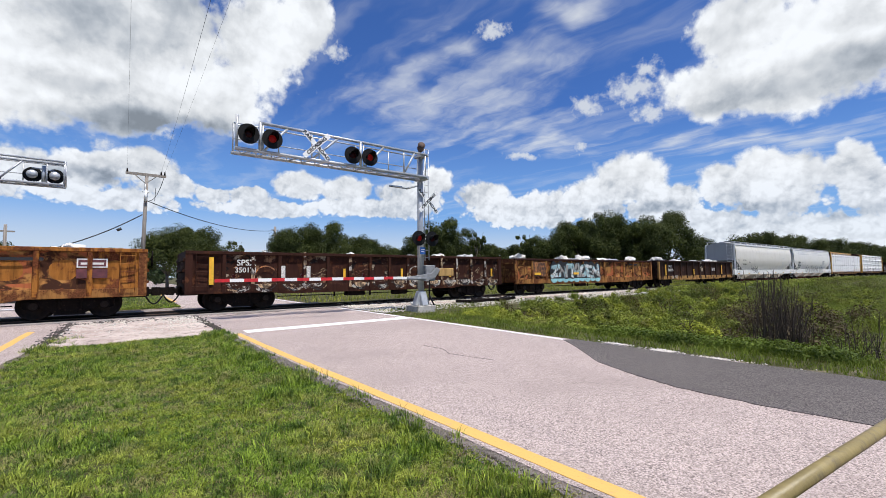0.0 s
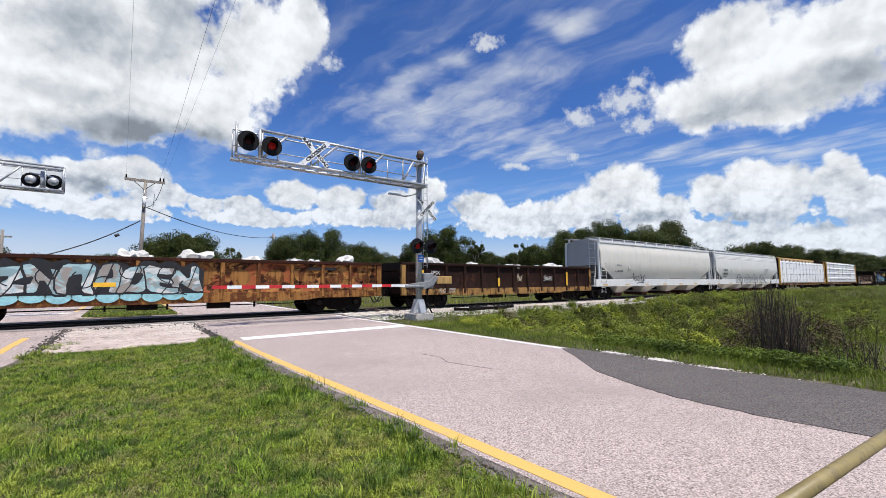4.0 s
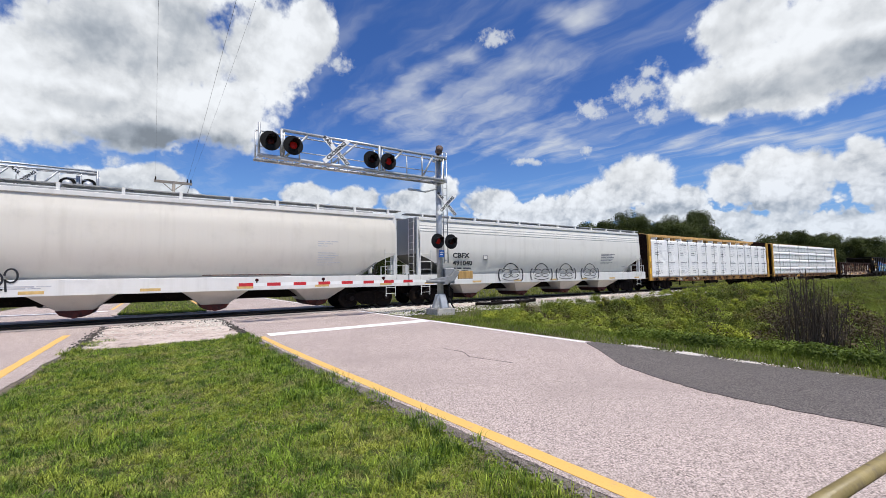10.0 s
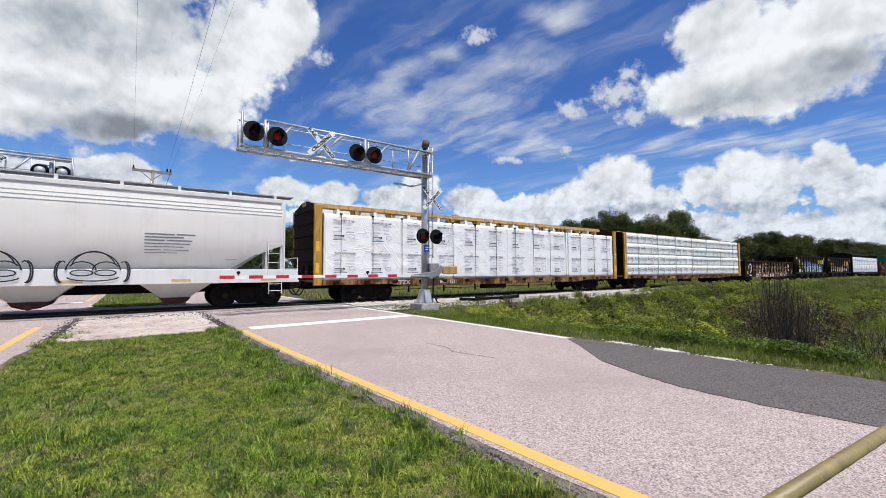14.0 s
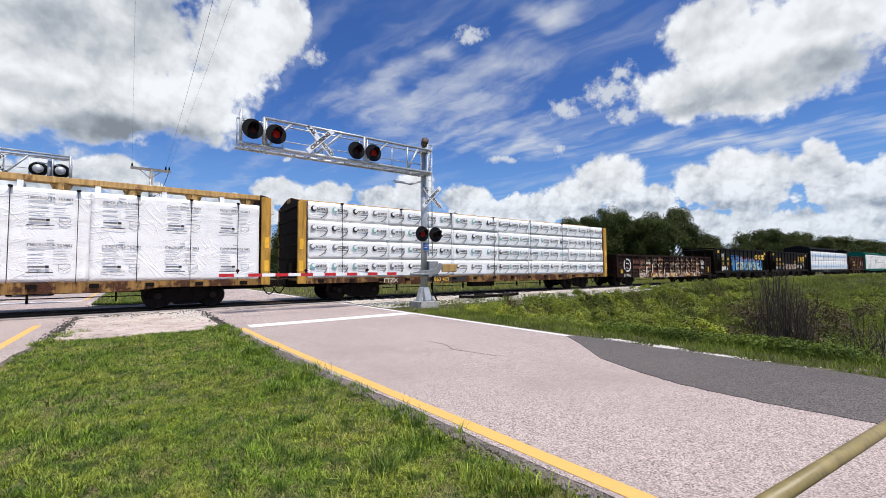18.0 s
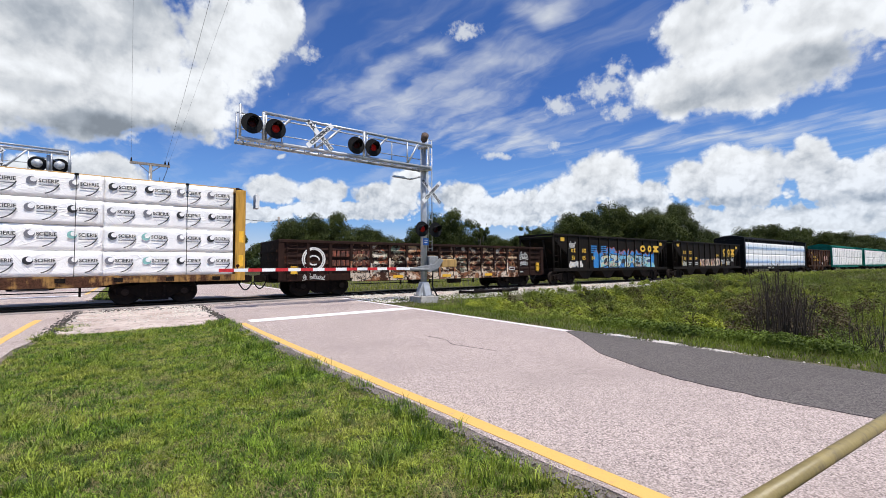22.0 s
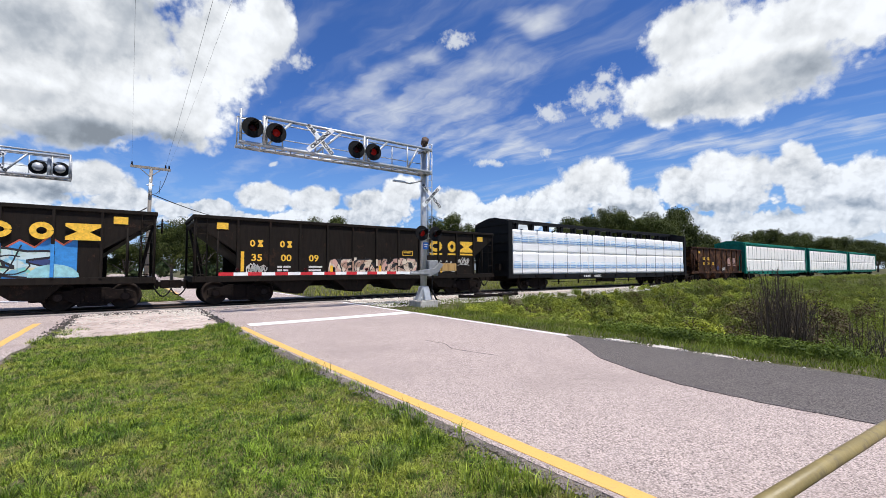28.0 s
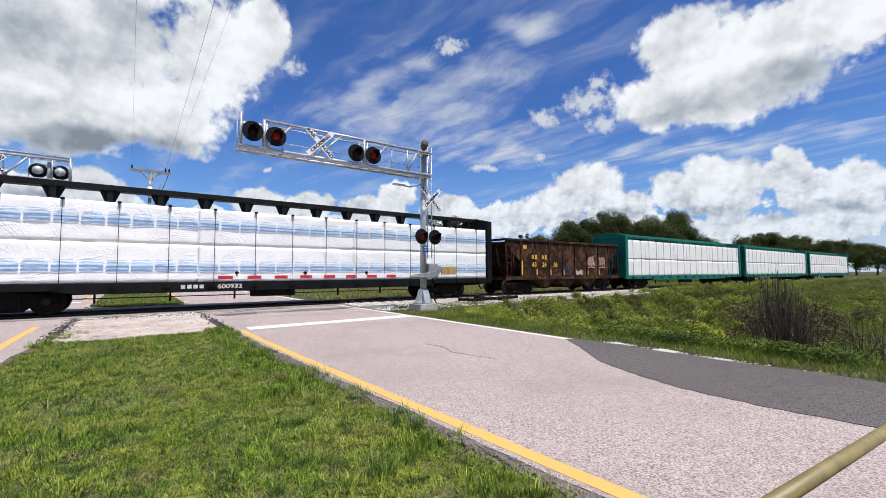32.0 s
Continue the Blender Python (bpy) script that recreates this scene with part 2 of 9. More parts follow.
def smooth_steel(name, c, grime):
    """Clean covered hopper paint with faint vertical run marks and dust low down on the sheet."""
    t = Tree(name)
    p = t.coords()
    s = t.noise(t.scaled(p, (3.0, 3.0, 0.12)), 1.2, 5, 0.6)
    b = t.noise(p, 1.1, 5, 0.65)
    f = t.noise(p, 60, 3, 0.6)
    col = t.mix(t.ramp(s, 0.45, 0.8, 0, 0.5), c, grime)
    col = t.mix(t.ramp(b, 0.5, 0.8, 0, 0.35), col, tuple(x * 0.8 for x in grime))
    return t.done(col, t.ramp(b, 0.3, 0.7, 0.38, 0.55), 0, t.math("ADD", b, t.math("MULTIPLY", f, 0.05)), 0.08, 0.03, 0.45)


M["hopper"] = smooth_steel("hopper_grey_paint", (0.68, 0.64, 0.565), (0.57, 0.53, 0.46))
M["hopper2"] = smooth_steel("hopper_white_paint", (0.73, 0.705, 0.65), (0.61, 0.58, 0.52))
M["hopper_white"] = smooth_steel("hopper_sill_white", (0.72, 0.71, 0.68), (0.55, 0.53, 0.48))
M["hopper_roof"] = smooth_steel("hopper_roof_grey", (0.36, 0.36, 0.355), (0.28, 0.275, 0.265))
M["gate_red"] = plain("rusty_red_gate", (0.10, 0.022, 0.016), 0.8, 0, 0.4, 6, 40, 0.2, dirt=(0.03, 0.018, 0.014), dirt_amount=0.45)
# sheet grey darkened to hold the shade inside the open end bays
M["recess_shade"] = plain("slope_sheet_shade", (0.14, 0.14, 0.135), 0.6, 0, 0.2, 3, 40, 0.1)
M["brown"] = rusty("brown_gondola_paint", (0.042, 0.016, 0.0105), (0.12, 0.043, 0.02), 0.35)
M["brown2"] = rusty("dark_brown_gondola_paint", (0.030, 0.0145, 0.0105), (0.085, 0.034, 0.019), 0.32)
M["orange"] = rusty("orange_gondola_paint", (0.34, 0.135, 0.028), (0.16, 0.05, 0.02), 0.55)
M["ochre"] = rusty("ochre_gondola_paint", (0.34, 0.16, 0.048), (0.17, 0.062, 0.025), 0.6)
M["sill_rust"] = rusty("ochre_sill", (0.38, 0.21, 0.07), (0.07, 0.035, 0.022), 0.5)
M["coal"] = rusty("black_hopper_paint", (0.015, 0.0115, 0.009), (0.045, 0.025, 0.017), 0.3, True, 0.7)
M["rust"] = rusty("rusty_hopper_paint", (0.035, 0.018, 0.013), (0.15, 0.07, 0.036), 0.5)
M["cb_yellow"] = rusty("yellow_car_frame", (0.56, 0.31, 0.065), (0.24, 0.10, 0.035), 0.15)
M["cb_wood"] = rusty("tan_car_frame", (0.50, 0.31, 0.12), (0.24, 0.12, 0.05), 0.25)
M["cb_sill"] = rusty("rusty_tan_sill", (0.34, 0.19, 0.065), (0.10, 0.045, 0.026), 0.62)
M["cb_black"] = plain("black_car_frame", (0.008, 0.0083, 0.009), 0.65, 0, 0.25, 3, 40, 0.1, spec=0.12)
M["cb_green"] = rusty("green_car_frame", (0.012, 0.17, 0.125), (0.05, 0.09, 0.06), 0.2)
for k, c in {"g_aqua": (0.28, 0.55, 0.58), "g_blue": (0.03, 0.22, 0.55), "g_navy": (0.03, 0.05, 0.16), "g_cream": (0.68, 0.55, 0.38), "g_pink": (0.66, 0.42, 0.36),
             "g_white": (0.66, 0.64, 0.60), "g_mint": (0.42, 0.62, 0.48), "g_yel": (0.72, 0.58, 0.16), "g_black": (0.012, 0.012, 0.014), "g_red": (0.42, 0.09, 0.05),
             "print_blue": (0.20, 0.38, 0.66), "print_pale": (0.56, 0.71, 0.87), "print_soft": (0.48, 0.48, 0.50), "print_grey": (0.16, 0.16, 0.18), "print_green": (0.22, 0.45, 0.42)}.items():
    M[k] = plain("paint_" + k[2:] if k[0] == "g" else k, c, 0.6, 0, 0.18, 6, 40, 0.03)

for k, c in {"f_cream": (0.60, 0.42, 0.24), "f_white": (0.62, 0.57, 0.50), "f_pink": (0.55, 0.30, 0.22), "f_orange": (0.45, 0.18, 0.06), "f_red": (0.26, 0.07, 0.035)}.items():
    M[k] = plain("faded_" + k[2:], c, 0.7, 0, 0.3, 4, 30, 0.05, streak=(1.6, 1.6, 0.8), dirt=(0.035, 0.018, 0.013), dirt_amount=0.9, by_part=0.1)
# panel black that also stands in for the shadow of the train
M["rubber"] = plain("shadowed_rubber_panel", (0.008, 0.007, 0.007), 0.95, 0, 0.3, 5, 40, 0.3, spec=0.03)



def mural(name, base, inks, cover):
    """A worn painted piece: blotches of old colours, rubbed off to the rust and scratched along the ridges."""
    t = Tree(name)
    p = t.coords()
    r = t.node("ObjectInfo", (), "Random")
    p = t.node("VectorMath", {0: p, 1: t.node("CombineXYZ", {0: t.math("MULTIPLY", r, 61.0), 1: 0.0, 2: 0.0})}, operation="ADD")
    col = base
    for k, (c, amount) in enumerate(inks):
        q = t.node("VectorMath", {0: p, 1: (7.7 * k, 0.0, 3.1 * k)}, operation="ADD")
        n = t.noise(t.scaled(q, (1.0, 1.0, 1.5)), 1.15, 4, 0.5, distortion=1.2)
        col = t.mix(t.ramp(n, 0.57 - 0.25 * amount, 0.66 - 0.25 * amount), col, c)
    off = t.noise(t.scaled(p, (1.1, 1, 1.5)), 1.7, 5, 0.6)
    spot = t.noise(p, 14, 5, 0.65)
    col = t.mix(t.ramp(t.math("ADD", off, t.math("MULTIPLY", spot, 0.4)), 0.62 + 0.3 * cover, 0.70 + 0.3 * cover), col, base)
    s = t.noise(t.scaled(p, (9, 9, 0.35)), 1.0, 4, 0.6)
    col = t.mix(t.ramp(s, 0.55, 0.72, 0, 0.65), col, tuple(x * 0.6 for x in base))
    return t.done(col, 0.8, 0, spot, 0.2, 0.006, 0.12)


M["mural_rust"] = mural("worn_orange_piece", (0.030, 0.0145, 0.0105), [((0.34, 0.13, 0.055), 0.85), ((0.52, 0.36, 0.22), 0.55), ((0.12, 0.035, 0.018), 0.4), ((0.42, 0.38, 0.30), 0.22)], 0.06)
M["mural_ochre"] = mural("blotched_ochre_sheet", (0.25, 0.115, 0.036), [((0.11, 0.035, 0.015), 0.62), ((0.42, 0.20, 0.06), 0.42), ((0.045, 0.018, 0.010), 0.38), ((0.34, 0.10, 0.04), 0.25)], 0.5)
M["mural_pale"] = mural("worn_pale_piece", (0.030, 0.0145, 0.0105), [((0.42, 0.27, 0.16), 0.75), ((0.52, 0.47, 0.38), 0.65), ((0.17, 0.20, 0.14), 0.36), ((0.28, 0.09, 0.045), 0.4)], 0.12)
M["mural_faint"] = mural("faint_old_piece", (0.042, 0.016, 0.0105), [((0.20, 0.11, 0.06), 0.30), ((0.012, 0.010, 0.010), 0.36), ((0.35, 0.28, 0.20), 0.16)], 0.05)
M["mural_sill"] = mural("sprayed_sill", (0.036, 0.015, 0.010), [((0.46, 0.42, 0.36), 0.95), ((0.012, 0.011, 0.012), 0.36), ((0.40, 0.27, 0.16), 0.34), ((0.52, 0.49, 0.44), 0.30)], 0.10)
M["piece_mint"] = mural("mint_sprayed_piece", (0.42, 0.52, 0.46), [((0.20, 0.55, 0.46), 0.60), ((0.62, 0.55, 0.30), 0.55), ((0.55, 0.36, 0.28), 0.36), ((0.50, 0.62, 0.62), 0.45), ((0.16, 0.40, 0.55), 0.30)], 1.0)
M["piece_silver"] = mural("silver_sprayed_piece", (0.46, 0.48, 0.47), [((0.62, 0.63, 0.61), 0.6), ((0.24, 0.36, 0.38), 0.42), ((0.30, 0.27, 0.24), 0.34), ((0.35, 0.52, 0.54), 0.35)], 0.8)
M["piece_cream"] = mural("cream_sprayed_piece", (0.55, 0.44, 0.33), [((0.66, 0.56, 0.44), 0.6), ((0.58, 0.34, 0.28), 0.45), ((0.36, 0.22, 0.16), 0.28)], 0.9)
M["piece_sill"] = mural("pale_sprayed_sill", (0.05, 0.022, 0.014), [((0.58, 0.42, 0.30), 0.95), ((0.66, 0.55, 0.43), 0.7), ((0.28, 0.12, 0.06), 0.36)], 0.35)
# dark olive and withered tones also stand in for shade among bank plants
M["weed_dark"] = leafy("olive_shade_leaves", (0.012, 0.018, 0.004), (0.16, 0.19, 0.035), dry=(0.15, 0.115, 0.045))
M["weed_dry"] = leafy("withered_shade_leaves", (0.03, 0.021, 0.012), (0.12, 0.092, 0.045), 0.7, 0.2)
M["clover"] = leafy("clover_leaves", (0.09, 0.14, 0.02), (0.38, 0.42, 0.06), 0.5, 0.35)
M["notice"] = plain("maroon_notice", (0.11, 0.03, 0.035), 0.6, 0, 0.3, 6, 40, 0.05)

M["bank_grass"] = leafy("bank_grass_blades", (0.026, 0.048, 0.007), (0.30, 0.37, 0.06), 0.5, 0.35, dry=(0.27, 0.23, 0.09))
M["low_leaf"] = leafy("low_leaves", (0.018, 0.034, 0.005), (0.17, 0.23, 0.03), size=0.8)
M["shrub"] = leafy("shrub_leaves", (0.020, 0.038, 0.004), (0.46, 0.50, 0.06), size=0.45, dry=(0.18, 0.15, 0.05))
M["verge"] = leafy("verge_blades", (0.03, 0.055, 0.008), (0.27, 0.34, 0.045), dry=(0.34, 0.29, 0.12), size=0.8)
M["soil"] = plain("gritty_soil", (0.165, 0.13, 0.095), 0.95, 0, 0.3, 4, 45, 0.7, 0.02, dirt=(0.09, 0.075, 0.06), dirt_amount=0.5)
M["crumb"] = plain("asphalt_crumbs", (0.06, 0.05, 0.045), 0.95, 0, 0.4, 4, 40, 0.4)
M["grit"] = plain("road_grit", (0.20, 0.17, 0.15), 0.95, 0, 0.3, 4, 40, 0.4)

# ---- geometry helpers ----


def box(bm, x0, x1, y0, y1, z0, z1, m=None):
    v = [bm.verts.new(m @ Vector(p) if m else p) for p in ((x0, y0, z0), (x1, y0, z0), (x1, y1, z0), (x0, y1, z0), (x0, y0, z1), (x1, y0, z1), (x1, y1, z1), (x0, y1, z1))]
    for f in ((3, 2, 1, 0), (4, 5, 6, 7), (0, 1, 5, 4), (1, 2, 6, 5), (2, 3, 7, 6), (3, 0, 4, 7)):
        bm.faces.new([v[i] for i in f])


def rod(bm, a, b, r, n=8, r2=None, caps=True):
    a, b = Vector(a), Vector(b)
    q = (b - a).to_track_quat("Z", "Y")
    r2 = r if r2 is None else r2
    lo = [bm.verts.new(a + q @ Vector((r * math.cos(k * math.tau / n), r * math.sin(k * math.tau / n), 0))) for k in range(n)]
    hi = [bm.verts.new(b + q @ Vector((r2 * math.cos(k * math.tau / n), r2 * math.sin(k * math.tau / n), 0))) for k in range(n)]
    for k in range(n):
        bm.faces.new((lo[k], lo[(k + 1) % n], hi[(k + 1) % n], hi[k])).smooth = n > 6
    if caps:
        bm.faces.new(lo[::-1]), bm.faces.new(hi)


def prism(bm, pts, y0, y1, axis="y"):
    """A flat outline pulled along y (points x, z), x (points y, z) or z (points x, y)."""
    def at(p, d):
        return {"y": (p[0], d, p[1]), "x": (d, p[0], p[1]), "z": (p[0], p[1], d)}[axis]
    a, b = [bm.verts.new(at(p, y0)) for p in pts], [bm.verts.new(at(p, y1)) for p in pts]
    n = len(pts)
    bm.faces.new(a), bm.faces.new(b[::-1])
    for k in range(n):
        bm.faces.new((a[k], b[k], b[(k + 1) % n], a[(k + 1) % n]))


def tube(bm, pts, r, n=6):
    """One bent tube through the points."""
    pts = [Vector(p) for p in pts]
    rings = []
    for k, p in enumerate(pts):
        d = (pts[min(k + 1, len(pts) - 1)] - pts[max(k - 1, 0)]).normalized()
        u = d.cross(Vector((0, 0, 1)) if abs(d.z) < 0.9 else Vector((1, 0, 0))).normalized()
        w = d.cross(u)
        rings.append([bm.verts.new(p + (u * math.cos(math.tau * j / n) + w * math.sin(math.tau * j / n)) * r) for j in range(n)])
    for a, b in zip(rings, rings[1:]):
        for j in range(n):
            bm.faces.new((a[j], a[(j + 1) % n], b[(j + 1) % n], b[j])).smooth = True
    bm.faces.new(rings[0][::-1])
    bm.faces.new(rings[-1])


def finish(bm, name, material, bevel=0.0, smooth=False):
    bmesh.ops.recalc_face_normals(bm, faces=bm.faces)
    if bevel:
        bmesh.ops.bevel(bm, geom=[e for e in bm.edges if len(e.link_faces) == 2 and e.calc_face_angle(0) > 0.6], offset=bevel, segments=1, affect="EDGES", clamp_overlap=True)
    if smooth:
        for f in bm.faces:
            f.smooth = True
    me = bpy.data.meshes.new(name)
    bm.to_mesh(me)
    bm.free()
    me.materials.append(M[material] if isinstance(material, str) else material)
    return me


def part(name, bm, material, parent, label="", bevel=0.0, smooth=False):
    ob = new(name, finish(bm, name, material, bevel, smooth))
    ob.parent = parent
    if label:
        ob["label"] = label
    return ob


def shared(name, me, parent, m=None, label=""):
    """Another object on a mesh that is already there."""
    ob = new(name, me)
    ob.parent = parent
    if m is not None:
        ob.matrix_basis = m
    if label:
        ob["label"] = label
    return ob


def boxpart(name, parent, material, x0, x1, y0, y1, z0, z1, label="", bevel=0.0):
    bm = bmesh.new()
    box(bm, x0, x1, y0, y1, z0, z1)
    return part(name, bm, material, parent, label, bevel)


def thing(name, label, category, at=None, group="", kind=""):
    ob = new(name)
    ob.empty_display_size = 0.2
    if at is not None:
        ob.matrix_basis = at
    return tagged(ob, label, category, group, kind)


def setting(name, bm, material, label, category="", kind="structure", smooth=False):
    return tagged(new(name, finish(bm, name, material, 0, smooth)), label, category or name, kind=kind)


TEXTS = {}


def lettering(word, height, material, parent, m, name="lettering", stretch=1.0, bold=0.0):
    """Words in the built-in font, lying on the surface whose pose m has +z outwards."""
    key = (word, height, material, stretch, bold)
    if key not in TEXTS:
        cu = bpy.data.curves.new("letters", "FONT")
        cu.body, cu.size, cu.align_x, cu.align_y, cu.extrude, cu.offset = word, height * 1.38, "CENTER", "CENTER", 0.002, bold
        cu.resolution_u = 3
        tmp = bpy.data.objects.new("letters", cu)
        scene.collection.objects.link(tmp)
        me = bpy.data.meshes.new_from_object(tmp.evaluated_get(bpy.context.evaluated_depsgraph_get()))
        bpy.data.objects.remove(tmp)
        me.transform(Matrix.Diagonal((stretch, 1, 1, 1)))
        me.materials.clear()
        me.materials.append(M[material])
        TEXTS[key] = me
    return shared(name, TEXTS[key], parent, m)


def mesh_from(name, verts, faces, material):
    me = bpy.data.meshes.new(name)
    me.from_pydata(verts, [], faces)
    me.materials.append(M[material] if isinstance(material, str) else material)
    return me


rng = np.random.default_rng(7)


def smooth01(v, a, b):
    k = min(1.0, max(0.0, (v - a) / (b - a)))
    return k * k * (3 - 2 * k)


# ---- plan of the crossing ----
ROAD_X0, ROAD_X1 = 2.02, 7.62        # the lane towards the railway
LEFT_X0, LEFT_X1 = -7.0, -1.42       # the lane that comes the other way
TRACK_Y, RAIL_Z = 19.82, 0.06
NEAR_RAIL, FAR_RAIL = TRACK_Y - 0.74, TRACK_Y + 0.74


def land(x, y):
    """Height of the open ground."""
    z = -0.05
    ditch = smooth01(x, 8.6, 14.0) * smooth01(y, -6.0, 1.5) * (1 - smooth01(y, 10.5, 15.0))
    z -= 0.95 * ditch * (1 - 0.6 * smooth01(x, 60, 140))
    if y > 24:
        z += 0.0
    return z + 0.03 * noise.noise(Vector((x * 0.35, y * 0.35, 0)))


def ground_material():
    t = Tree("grass_and_dirt")
    p = t.coords()
    a, b, c = t.noise(p, 0.35, 5), t.noise(p, 2.5, 5, 0.65), t.noise(p, 30, 4, 0.7)
    green = t.mix(t.ramp(a, 0.3, 0.7), (0.045, 0.052, 0.016), (0.10, 0.095, 0.034))
    col = t.mix(t.ramp(b, 0.52, 0.70), green, (0.27, 0.225, 0.15))
    col = t.mix(t.ramp(c, 0.4, 0.7, 0, 0.75), col, (0.045, 0.036, 0.022))
    return t.done(col, 0.95, 0, c, 0.6, 0.04, 0.2)


def chip_seal(name, base, stone, dark, scale=70.0, wear=0.5):
    """Rolled asphalt with stones showing: pale, pinkish where old."""
    t = Tree(name)
    p = t.coords()
    v = t.node("TexVoronoi", {"Vector": p, "Scale": scale}, 1)
    d = t.node("TexVoronoi", {"Vector": p, "Scale": scale}, 0)
    tone = t.node("SeparateXYZ", {0: v}, 0)
    a, b = t.noise(p, 0.45, 6, 0.6), t.noise(p, 5, 5, 0.7)
    col = t.mix(t.ramp(tone, 0.1, 0.95), base, stone)
    col = t.mix(t.ramp(tone, 0.0, 0.16, 0.85, 0), col, dark)
    col = t.mix(t.ramp(d, 0.45, 0.8, 0, 0.5), col, dark)
    col = t.mix(t.ramp(a, 0.42, 0.72, 0, wear), col, tuple(x * 0.84 for x in base))
    col = t.mix(t.ramp(b, 0.55, 0.8, 0, 0.3), col, tuple(x * 0.62 for x in base))
    lane = t.noise(t.scaled(p, (1.6, 0.06, 1)), 1.0, 3)
    col = t.mix(t.ramp(lane, 0.5, 0.72, 0, 0.12), col, tuple(min(1, x * 1.25) for x in base))
    return t.done(col, 0.92, 0, t.math("SUBTRACT", 1.0, d), 0.35, 0.006, 0.25)


M["ground"] = ground_material()
M["road"] = chip_seal("pink_chip_seal", (0.335, 0.270, 0.242), (0.62, 0.505, 0.46), (0.12, 0.096, 0.086), 88)
M["apron"] = chip_seal("dark_asphalt", (0.088, 0.076, 0.070), (0.20, 0.175, 0.16), (0.032, 0.028, 0.026), 85, 0.6)
M["crossing"] = chip_seal("crossing_asphalt", (0.26, 0.225, 0.215), (0.40, 0.345, 0.33), (0.08, 0.07, 0.07), 70, 0.6)


def line_paint(name, c):
    t = Tree(name)
    p = t.coords()
    a, b = t.noise(p, 6, 5, 0.7), t.noise(p, 60, 3, 0.6)
    col = t.mix(t.ramp(a, 0.58, 0.72, 0, 0.5), c, (0.3, 0.26, 0.22))
    col = t.mix(t.ramp(b, 0.55, 0.75, 0, 0.45), col, tuple(x * 0.6 for x in c))
    return t.done(col, 0.8, 0, b, 0.4, 0.004, 0.3)


M["line_white"] = line_paint("road_paint_white", (0.80, 0.78, 0.76))
M["line_yellow"] = line_paint("road_paint_yellow", (0.70, 0.42, 0.12))

# ---- ground and roads ----


def grid_line(parts):
    out = []
    for a, b, n in parts:
        out += list(np.linspace(a, b, n, endpoint=False))
    return out + [parts[-1][1]]


gx = grid_line([(-2500, -100, 10), (-100, -10, 18), (-10, 30, 80), (30, 80, 40), (80, 300, 20), (300, 2500, 10)])
gy = grid_line([(-2500, -60, 8), (-60, -6, 14), (-6, 26, 70), (26, 120, 24), (120, 2500, 12)])
gv = [(x, y, land(x, y)) for y in gy for x in gx]
nx = len(gx)
gf = [(j * nx + i, j * nx + i + 1, (j + 1) * nx + i + 1, (j + 1) * nx + i) for j in range(len(gy) - 1) for i in range(nx - 1)]
ground = tagged(new("ground", mesh_from("ground", gv, gf, "ground")), "flat grassy ground with dry soil showing", "ground", kind="structure")
for f in ground.data.polygons:
    f.use_smooth = True


def ragged(x, y0, y1, amp, step, seed):
    """A worn edge along y."""
    n = max(2, int((y1 - y0) / step))
    return [(x + amp * noise.noise(Vector((seed, k * step * 1.3, 0.5))) + 0.4 * amp * noise.noise(Vector((seed, k * step * 6, 2.5))), y0 + (y1 - y0) * k / n) for k in range(n + 1)]


def slab(name, outline, z0, z1, material, label, category):
    bm = bmesh.new()
    lo, hi = [bm.verts.new((*p, z0)) for p in outline], [bm.verts.new((*p, z1)) for p in outline]
    bm.faces.new(hi)
    for k in range(len(outline)):
        bm.faces.new((lo[k], lo[(k + 1) % len(outline)], hi[(k + 1) % len(outline)], hi[k]))
    return setting(name, bm, material, label, category)


def lane_edge(y):
    """The lane bears slightly to the left on its way to the crossing."""
    return 0.40 * (1 - smooth01(y, -3.0, 11.5))


def left_edge(y):
    """The other lane draws away from the median towards the camera."""
    return -max(0.0, min(0.5, 0.055 * (13.5 - y)))


near_l, near_r = [(x + lane_edge(y), y) for x, y in ragged(ROAD_X0 + 0.09, -14, 17.9, 0.05, 0.18, 1)], ragged(ROAD_X1, -14, 17.9, 0.03, 0.3, 2)
near_left = [(x + left_edge(y), y) for x, y in ragged(LEFT_X1, -14, 17.9, 0.05, 0.25, 6)]
slab("road_near", near_l + near_r[::-1], -0.12, 0.0, "road", "worn pinkish chip-seal lane up to the crossing", "road")
slab("road_far", ragged(ROAD_X0, 21.75, 240, 0.03, 4, 3) + ragged(ROAD_X1, 21.75, 240, 0.03, 4, 4)[::-1], -0.12, -0.005, "road", "pinkish chip-seal lane beyond the railway", "road")
slab("road_left_near", ragged(LEFT_X0, -14, 17.9, 0.03, 0.5, 5) + near_left[::-1], -0.12, 0.0, "road", "pinkish chip-seal lane beside the median", "road")
slab("road_left_far", ragged(LEFT_X0, 21.75, 240, 0.03, 4, 7) + ragged(LEFT_X1, 21.75, 240, 0.03, 4, 8)[::-1], -0.12, -0.005, "road", "pinkish chip-seal oncoming lane beyond the railway", "road")
slab("crossing_surface", [(-7.2, 17.9), (8.0, 17.9), (8.0, 18.5), (-7.2, 18.5)], -0.12, 0.02, "crossing", "asphalt strip before the near rail", "pavement")
# near and middle strips put the shadow under the train into their black
slab("crossing_rubber", [(-7.2, 18.5), (8.0, 18.5), (8.0, 18.98), (-7.2, 18.98)], -0.12, 0.03, "rubber", "black rubber panel against the near rail, darkened for shadow under the train", "pavement")
